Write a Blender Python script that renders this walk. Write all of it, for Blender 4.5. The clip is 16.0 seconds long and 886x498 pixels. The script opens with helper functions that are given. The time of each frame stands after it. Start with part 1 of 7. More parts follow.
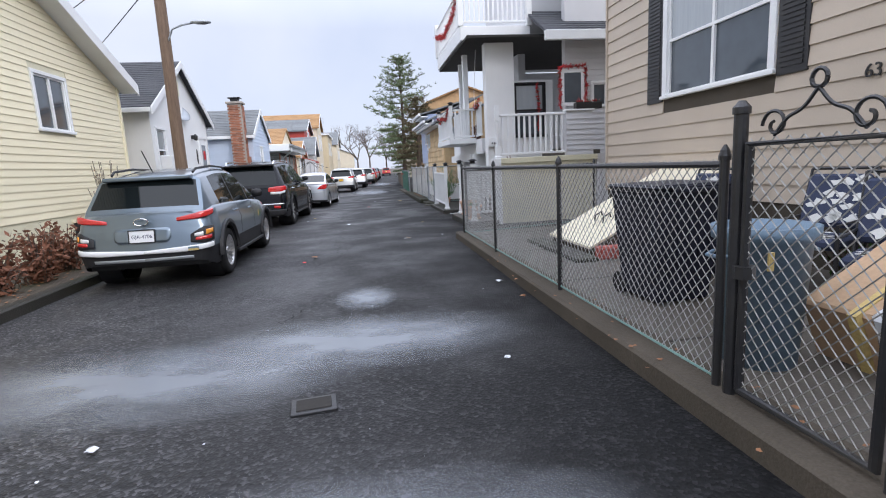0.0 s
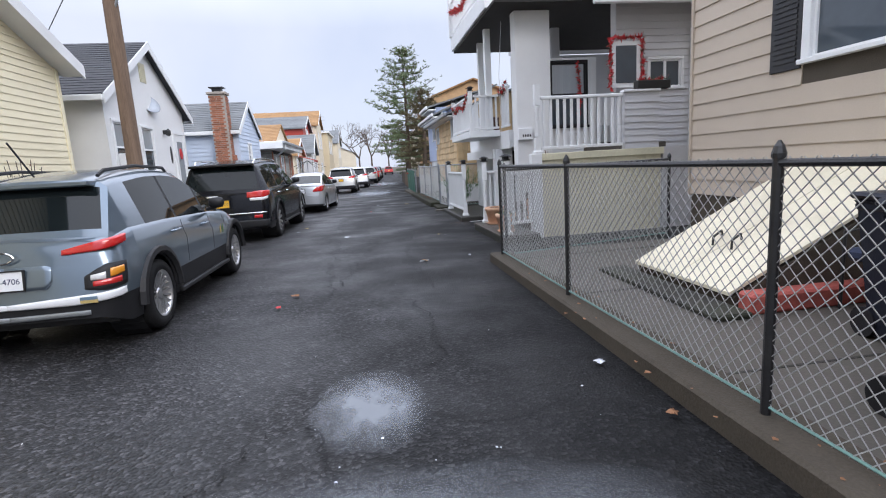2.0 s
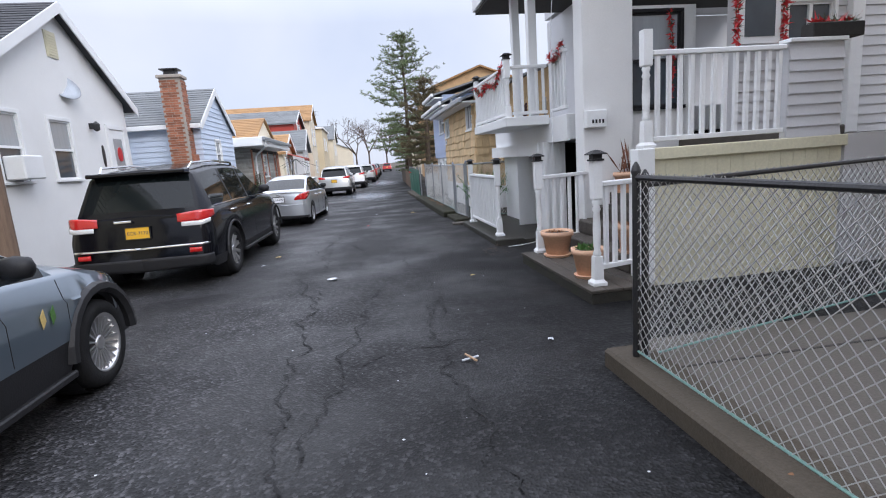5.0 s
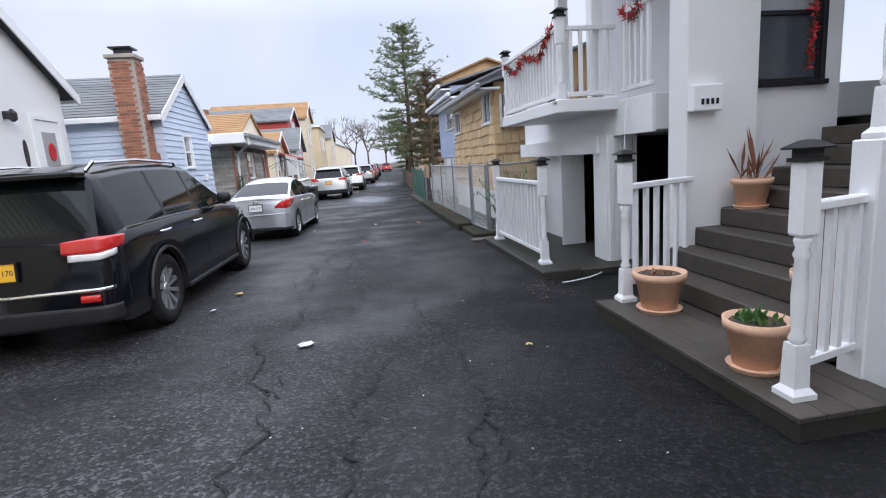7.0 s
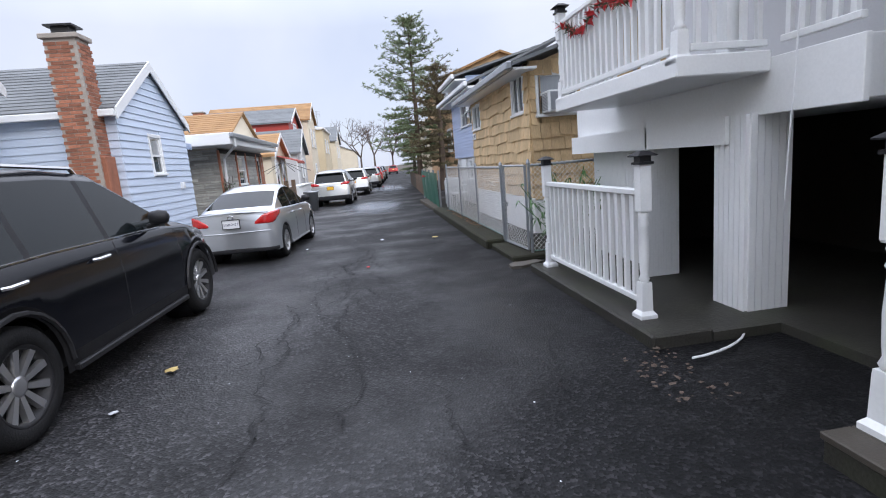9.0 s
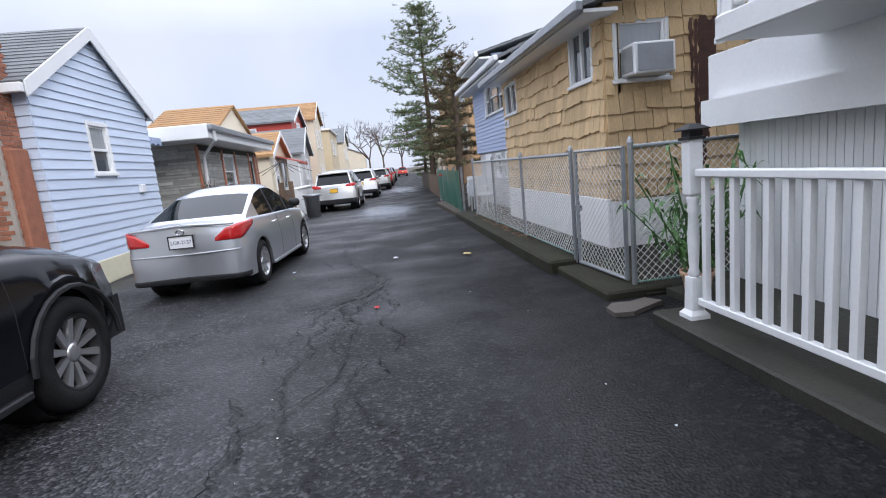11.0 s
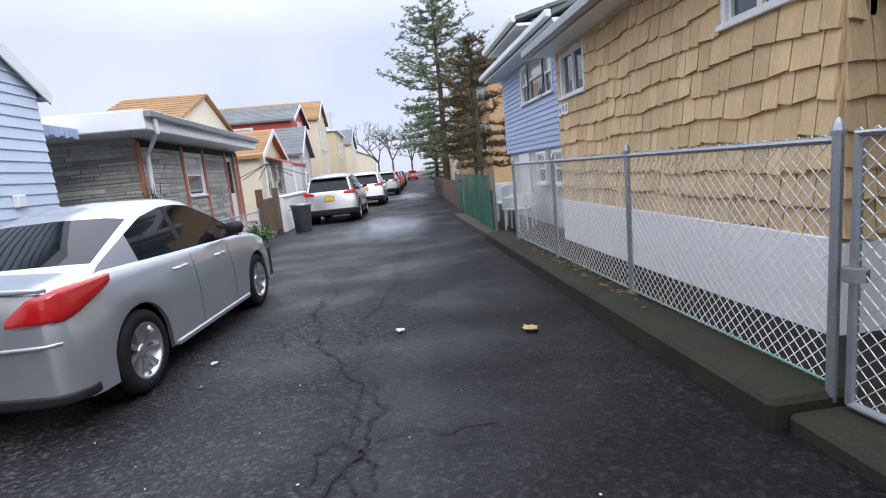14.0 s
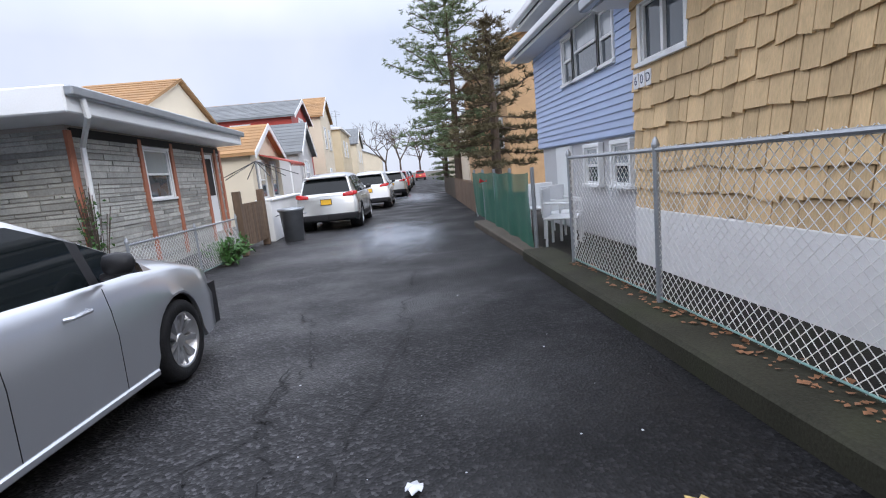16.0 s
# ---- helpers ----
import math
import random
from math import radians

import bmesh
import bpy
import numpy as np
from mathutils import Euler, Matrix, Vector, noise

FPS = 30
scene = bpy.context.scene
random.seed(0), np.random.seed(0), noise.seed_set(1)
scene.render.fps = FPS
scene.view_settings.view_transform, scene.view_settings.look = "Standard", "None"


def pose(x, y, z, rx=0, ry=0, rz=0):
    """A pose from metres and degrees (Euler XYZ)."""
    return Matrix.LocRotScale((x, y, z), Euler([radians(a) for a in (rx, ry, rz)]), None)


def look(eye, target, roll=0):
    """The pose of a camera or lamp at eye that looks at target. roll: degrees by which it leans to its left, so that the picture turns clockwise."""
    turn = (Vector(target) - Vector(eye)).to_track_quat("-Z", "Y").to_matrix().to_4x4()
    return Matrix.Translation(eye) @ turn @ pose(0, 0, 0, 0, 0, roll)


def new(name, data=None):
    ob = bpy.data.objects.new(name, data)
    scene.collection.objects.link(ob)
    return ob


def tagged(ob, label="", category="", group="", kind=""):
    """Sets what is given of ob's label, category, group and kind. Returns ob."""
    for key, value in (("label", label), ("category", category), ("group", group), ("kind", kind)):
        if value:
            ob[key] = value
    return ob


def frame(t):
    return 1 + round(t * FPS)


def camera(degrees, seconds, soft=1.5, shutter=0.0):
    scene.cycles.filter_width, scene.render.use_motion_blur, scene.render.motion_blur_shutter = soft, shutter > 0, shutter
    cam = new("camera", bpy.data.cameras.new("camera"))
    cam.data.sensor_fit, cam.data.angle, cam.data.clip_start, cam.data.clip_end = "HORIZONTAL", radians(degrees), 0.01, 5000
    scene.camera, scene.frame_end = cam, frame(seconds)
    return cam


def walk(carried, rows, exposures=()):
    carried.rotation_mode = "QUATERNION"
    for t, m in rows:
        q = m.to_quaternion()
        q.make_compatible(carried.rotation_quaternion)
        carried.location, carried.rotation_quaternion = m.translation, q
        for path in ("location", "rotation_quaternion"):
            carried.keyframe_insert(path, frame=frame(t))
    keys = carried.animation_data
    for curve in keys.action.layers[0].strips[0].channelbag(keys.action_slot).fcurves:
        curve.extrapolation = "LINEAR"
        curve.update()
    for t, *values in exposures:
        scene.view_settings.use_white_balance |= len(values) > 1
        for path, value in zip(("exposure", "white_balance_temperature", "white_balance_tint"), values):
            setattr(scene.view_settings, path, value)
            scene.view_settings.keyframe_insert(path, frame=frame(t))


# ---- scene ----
cam = camera(83.0, 16.0, soft=1.1)
PATH = [
    (0, (-0.14, 1.409, 1.336), (0.153, 3.36, 1.007), -3.0),
    (0.5, (-0.149, 2.038, 1.331), (0.134, 3.99, 1.001), -3.3),
    (1, (-0.126, 2.686, 1.337), (0.162, 4.637, 1.003), -3.3),
    (1.5, (-0.13, 3.272, 1.358), (0.153, 5.224, 1.027), -3.4),
    (2, (-0.123, 3.88, 1.349), (0.16, 5.831, 1.014), -3.4),
    (2.5, (-0.084, 4.439, 1.377), (0.194, 6.391, 1.039), -3.5),
    (3, (-0.063, 5.07, 1.383), (0.217, 7.021, 1.044), -3.6),
    (3.5, (-0.034, 5.604, 1.431), (0.242, 7.556, 1.091), -3.9),
    (3.7, (-0.052, 5.82, 1.44), (0.226, 7.77, 1.098), -3.9),
    (5.8, (-0.023, 8.406, 1.47), (0.264, 10.353, 1.115), -4.3),
    (6, (-0.032, 8.65, 1.468), (0.262, 10.596, 1.115), -4.1),
    (6.5, (0.017, 9.244, 1.48), (0.309, 11.19, 1.128), -4.1),
    (7, (0.042, 9.821, 1.476), (0.331, 11.768, 1.122), -4.1),
    (7.5, (0.104, 10.374, 1.448), (0.398, 12.32, 1.094), -4.1),
    (8, (0.124, 10.951, 1.443), (0.418, 12.897, 1.089), -4.0),
    (8.5, (0.153, 11.523, 1.455), (0.443, 13.469, 1.099), -4.0),
    (9, (0.125, 12.095, 1.468), (0.385, 14.048, 1.122), -5.0),
    (9.2, (0.087, 12.317, 1.472), (0.354, 14.269, 1.129), -4.8),
    (11.3, (0.151, 15.093, 1.304), (0.371, 17.053, 0.97), -5.9),
    (11.5, (0.175, 15.322, 1.302), (0.394, 17.282, 0.968), -5.9),
    (12, (0.222, 15.837, 1.327), (0.423, 17.802, 1.015), -5.9),
    (12.5, (0.254, 16.388, 1.313), (0.457, 18.353, 1.0), -5.5),
    (13, (0.285, 16.924, 1.311), (0.486, 18.889, 0.997), -5.5),
    (13.5, (0.251, 17.496, 1.31), (0.453, 19.461, 0.997), -5.4),
    (14, (0.286, 18.024, 1.323), (0.474, 19.99, 1.006), -5.6),
    (14.5, (0.268, 18.611, 1.304), (0.428, 20.581, 0.994), -5.7),
    (15, (0.299, 19.141, 1.302), (0.459, 21.11, 0.989), -5.8),
    (15.5, (0.294, 19.662, 1.3), (0.453, 21.63, 0.984), -5.6),
    (16, (0.31, 20.24, 1.29), (0.47, 22.21, 0.977), -5.6),
]
walk(cam, [(t, look(eye, target, roll)) for t, eye, target, roll in PATH])

# ---- world and sun ----
world = bpy.data.worlds.new("overcast")
scene.world = world
world.use_nodes = True
wn, wl = world.node_tree.nodes, world.node_tree.links
wn.clear()
sky = wn.new("ShaderNodeTexSky")
sky.sky_type, sky.sun_disc, sky.sun_elevation, sky.sun_rotation = "NISHITA", False, radians(40), radians(200)
coord = wn.new("ShaderNodeTexCoord")
sep = wn.new("ShaderNodeSeparateXYZ")
wl.new(coord.outputs["Generated"], sep.inputs[0])
cloud = wn.new("ShaderNodeTexNoise")
cloud.inputs["Scale"].default_value, cloud.inputs["Detail"].default_value = 2.2, 5
wl.new(coord.outputs["Generated"], cloud.inputs["Vector"])
cramp = wn.new("ShaderNodeValToRGB")
cramp.color_ramp.elements[0].position, cramp.color_ramp.elements[0].color = 0.3, (0.62, 0.69, 0.885, 1)
cramp.color_ramp.elements[1].position, cramp.color_ramp.elements[1].color = 0.7, (0.84, 0.87, 0.985, 1)
wl.new(cloud.outputs["Fac"], cramp.inputs[0])
rise = wn.new("ShaderNodeMapRange")
rise.inputs["From Min"].default_value, rise.inputs["From Max"].default_value = 0.25, 0.9
rise.inputs["To Min"].default_value, rise.inputs["To Max"].default_value = 0.76, 2.5
wl.new(sep.outputs["Z"], rise.inputs["Value"])
bgc, bgs = wn.new("ShaderNodeBackground"), wn.new("ShaderNodeBackground")
wl.new(cramp.outputs[0], bgc.inputs["Color"])
wl.new(rise.outputs[0], bgc.inputs["Strength"])
wl.new(sky.outputs[0], bgs.inputs["Color"])
bgs.inputs["Strength"].default_value = 0.1
mixw, wout = wn.new("ShaderNodeMixShader"), wn.new("ShaderNodeOutputWorld")
mixw.inputs[0].default_value = 0.9
wl.new(bgs.outputs[0], mixw.inputs[1])
wl.new(bgc.outputs[0], mixw.inputs[2])
wl.new(mixw.outputs[0], wout.inputs[0])
sun = new("sun", bpy.data.lights.new("sun", "SUN"))
sun.data.energy, sun.data.angle, sun.data.color = 0.95, radians(25), (1, 0.97, 0.96)
sun.matrix_world = look((11, -11, 14), (0, 8, 0))
scene.view_settings.exposure = 0.55


# ---- materials ----
def mat(name, col, rough=0.6, var=0.12, scale=3.0, grain=60.0, bump=0.15, metal=0.0, spread=0.0, dirt=0.0, dirtcol=(0.08, 0.07, 0.055), coat=0.0, aniso=(1, 1, 1)):
    m = bpy.data.materials.new(name)
    m.use_nodes = True
    n, l = m.node_tree.nodes, m.node_tree.links
    b = n["Principled BSDF"]
    b.inputs["Roughness"].default_value, b.inputs["Metallic"].default_value = rough, metal
    b.inputs["Coat Weight"].default_value = coat
    b.inputs["Coat Roughness"].default_value = 0.04
    tc = n.new("ShaderNodeTexCoord")
    mp = n.new("ShaderNodeMapping")
    mp.inputs["Scale"].default_value = aniso
    geo = n.new("ShaderNodeNewGeometry")
    l.new(geo.outputs["Position"], mp.inputs["Vector"])
    big, fine = n.new("ShaderNodeTexNoise"), n.new("ShaderNodeTexNoise")
    big.inputs["Scale"].default_value, big.inputs["Detail"].default_value = scale, 6
    fine.inputs["Scale"].default_value, fine.inputs["Detail"].default_value = grain, 3
    l.new(mp.outputs[0], big.inputs["Vector"])
    l.new(mp.outputs[0], fine.inputs["Vector"])
    add = n.new("ShaderNodeMath")
    add.operation = "ADD"
    l.new(big.outputs["Fac"], add.inputs[0])
    l.new(fine.outputs["Fac"], add.inputs[1])
    rnd = n.new("ShaderNodeObjectInfo")
    mr = n.new("ShaderNodeMapRange")
    mr.inputs["From Min"].default_value, mr.inputs["From Max"].default_value = 0.6, 1.4
    mr.inputs["To Min"].default_value, mr.inputs["To Max"].default_value = 1 - var, 1 + var
    l.new(add.outputs[0], mr.inputs["Value"])
    rr = n.new("ShaderNodeMapRange")
    rr.inputs["To Min"].default_value, rr.inputs["To Max"].default_value = 1 - spread, 1 + spread
    l.new(rnd.outputs["Random"], rr.inputs["Value"])
    mul = n.new("ShaderNodeMath")
    mul.operation = "MULTIPLY"
    l.new(mr.outputs[0], mul.inputs[0])
    l.new(rr.outputs[0], mul.inputs[1])
    vm = n.new("ShaderNodeVectorMath")
    vm.operation = "SCALE"
    vm.inputs[0].default_value = col
    l.new(mul.outputs[0], vm.inputs["Scale"])
    last = vm.outputs[0]
    if dirt:
        dn = n.new("ShaderNodeTexNoise")
        dn.inputs["Scale"].default_value, dn.inputs["Detail"].default_value = scale * 0.6, 8
        l.new(geo.outputs["Position"], dn.inputs["Vector"])
        dr = n.new("ShaderNodeMapRange")
        dr.inputs["From Min"].default_value, dr.inputs["From Max"].default_value = 0.5, 0.75
        dr.inputs["To Max"].default_value = dirt
        l.new(dn.outputs["Fac"], dr.inputs["Value"])
        dm = n.new("ShaderNodeMix")
        dm.data_type = "RGBA"
        l.new(dr.outputs[0], dm.inputs[0])
        l.new(last, dm.inputs[6])
        dm.inputs[7].default_value = (*dirtcol, 1)
        last = dm.outputs[2]
    l.new(last, b.inputs["Base Color"])
    if bump:
        bp = n.new("ShaderNodeBump")
        bp.inputs["Strength"].default_value, bp.inputs["Distance"].default_value = bump, 0.01
        l.new(fine.outputs["Fac"], bp.inputs["Height"])
        l.new(bp.outputs[0], b.inputs["Normal"])
    return m


def asphalt_material():
    m = bpy.data.materials.new("asphalt")
    m.use_nodes = True
    n, l = m.node_tree.nodes, m.node_tree.links
    b = n["Principled BSDF"]
    geo = n.new("ShaderNodeNewGeometry")
    vor = n.new("ShaderNodeTexVoronoi")
    vor.inputs["Scale"].default_value = 55
    big = n.new("ShaderNodeTexNoise")
    big.inputs["Scale"].default_value, big.inputs["Detail"].default_value = 0.55, 7
    mid = n.new("ShaderNodeTexNoise")
    mid.inputs["Scale"].default_value, mid.inputs["Detail"].default_value = 9, 5
    for t in (vor, big, mid):
        l.new(geo.outputs["Position"], t.inputs["Vector"])
    ramp = n.new("ShaderNodeValToRGB")
    e = ramp.color_ramp.elements
    e[0].position, e[0].color = 0.0, (0.001, 0.001, 0.0015, 1)
    e[1].position, e[1].color = 1.0, (0.08, 0.078, 0.083, 1)
    mid_stop = e.new(0.72)
    mid_stop.color = (0.022, 0.022, 0.024, 1)
    sepc = n.new("ShaderNodeSeparateColor")
    l.new(vor.outputs["Color"], sepc.inputs[0])
    l.new(sepc.outputs[0], ramp.inputs[0])
    tone = n.new("ShaderNodeMapRange")
    tone.inputs["From Min"].default_value, tone.inputs["From Max"].default_value = 0.3, 0.7
    tone.inputs["To Min"].default_value, tone.inputs["To Max"].default_value = 0.4, 1.05
    l.new(big.outputs["Fac"], tone.inputs["Value"])
    tone2 = n.new("ShaderNodeMapRange")
    tone2.inputs["From Min"].default_value, tone2.inputs["From Max"].default_value = 0.3, 0.7
    tone2.inputs["To Min"].default_value, tone2.inputs["To Max"].default_value = 0.65, 1.25
    l.new(mid.outputs["Fac"], tone2.inputs["Value"])
    mu = n.new("ShaderNodeMath")
    mu.operation = "MULTIPLY"
    l.new(tone.outputs[0], mu.inputs[0])
    l.new(tone2.outputs[0], mu.inputs[1])
    spx = n.new("ShaderNodeSeparateXYZ")
    l.new(geo.outputs["Position"], spx.inputs[0])
    side = n.new("ShaderNodeMapRange")  # base colour scaled across the lane: lighter towards -x, darker towards +x
    side.interpolation_type = "SMOOTHSTEP"
    side.inputs["From Min"].default_value, side.inputs["From Max"].default_value = -2.2, 1.6
    side.inputs["To Min"].default_value, side.inputs["To Max"].default_value = 1.55, 0.44
    l.new(spx.outputs["X"], side.inputs["Value"])
    mu2 = n.new("ShaderNodeMath")
    mu2.operation = "MULTIPLY"
    l.new(mu.outputs[0], mu2.inputs[0])
    l.new(side.outputs[0], mu2.inputs[1])
    mu = mu2
    sc = n.new("ShaderNodeVectorMath")
    sc.operation = "SCALE"
    l.new(ramp.outputs[0], sc.inputs[0])
    l.new(mu.outputs[0], sc.inputs["Scale"])
    l.new(sc.outputs[0], b.inputs["Base Color"])
    wet = n.new("ShaderNodeTexNoise")
    wet.inputs["Scale"].default_value, wet.inputs["Detail"].default_value = 0.8, 5
    shift = n.new("ShaderNodeMapping")
    shift.inputs["Location"].default_value = (3.1, 1.7, 0)
    l.new(geo.outputs["Position"], shift.inputs["Vector"])
    l.new(shift.outputs[0], wet.inputs["Vector"])
    rg = n.new("ShaderNodeMapRange")
    rg.inputs["From Min"].default_value, rg.inputs["From Max"].default_value = 0.35, 0.6
    rg.inputs["To Min"].default_value, rg.inputs["To Max"].default_value = 0.42, 0.78
    l.new(wet.outputs["Fac"], rg.inputs["Value"])
    l.new(rg.outputs[0], b.inputs["Roughness"])
    gloss = n.new("ShaderNodeMapRange")
    gloss.inputs["From Min"].default_value, gloss.inputs["From Max"].default_value = -0.8, 1.5
    gloss.inputs["To Min"].default_value, gloss.inputs["To Max"].default_value = 0.5, 0.24
    l.new(spx.outputs["X"], gloss.inputs["Value"])
    l.new(gloss.outputs[0], b.inputs["Specular IOR Level"])
    bp = n.new("ShaderNodeBump")
    bp.inputs["Strength"].default_value, bp.inputs["Distance"].default_value = 0.7, 0.006
    l.new(vor.outputs["Distance"], bp.inputs["Height"])
    l.new(bp.outputs[0], b.inputs["Normal"])
    return m


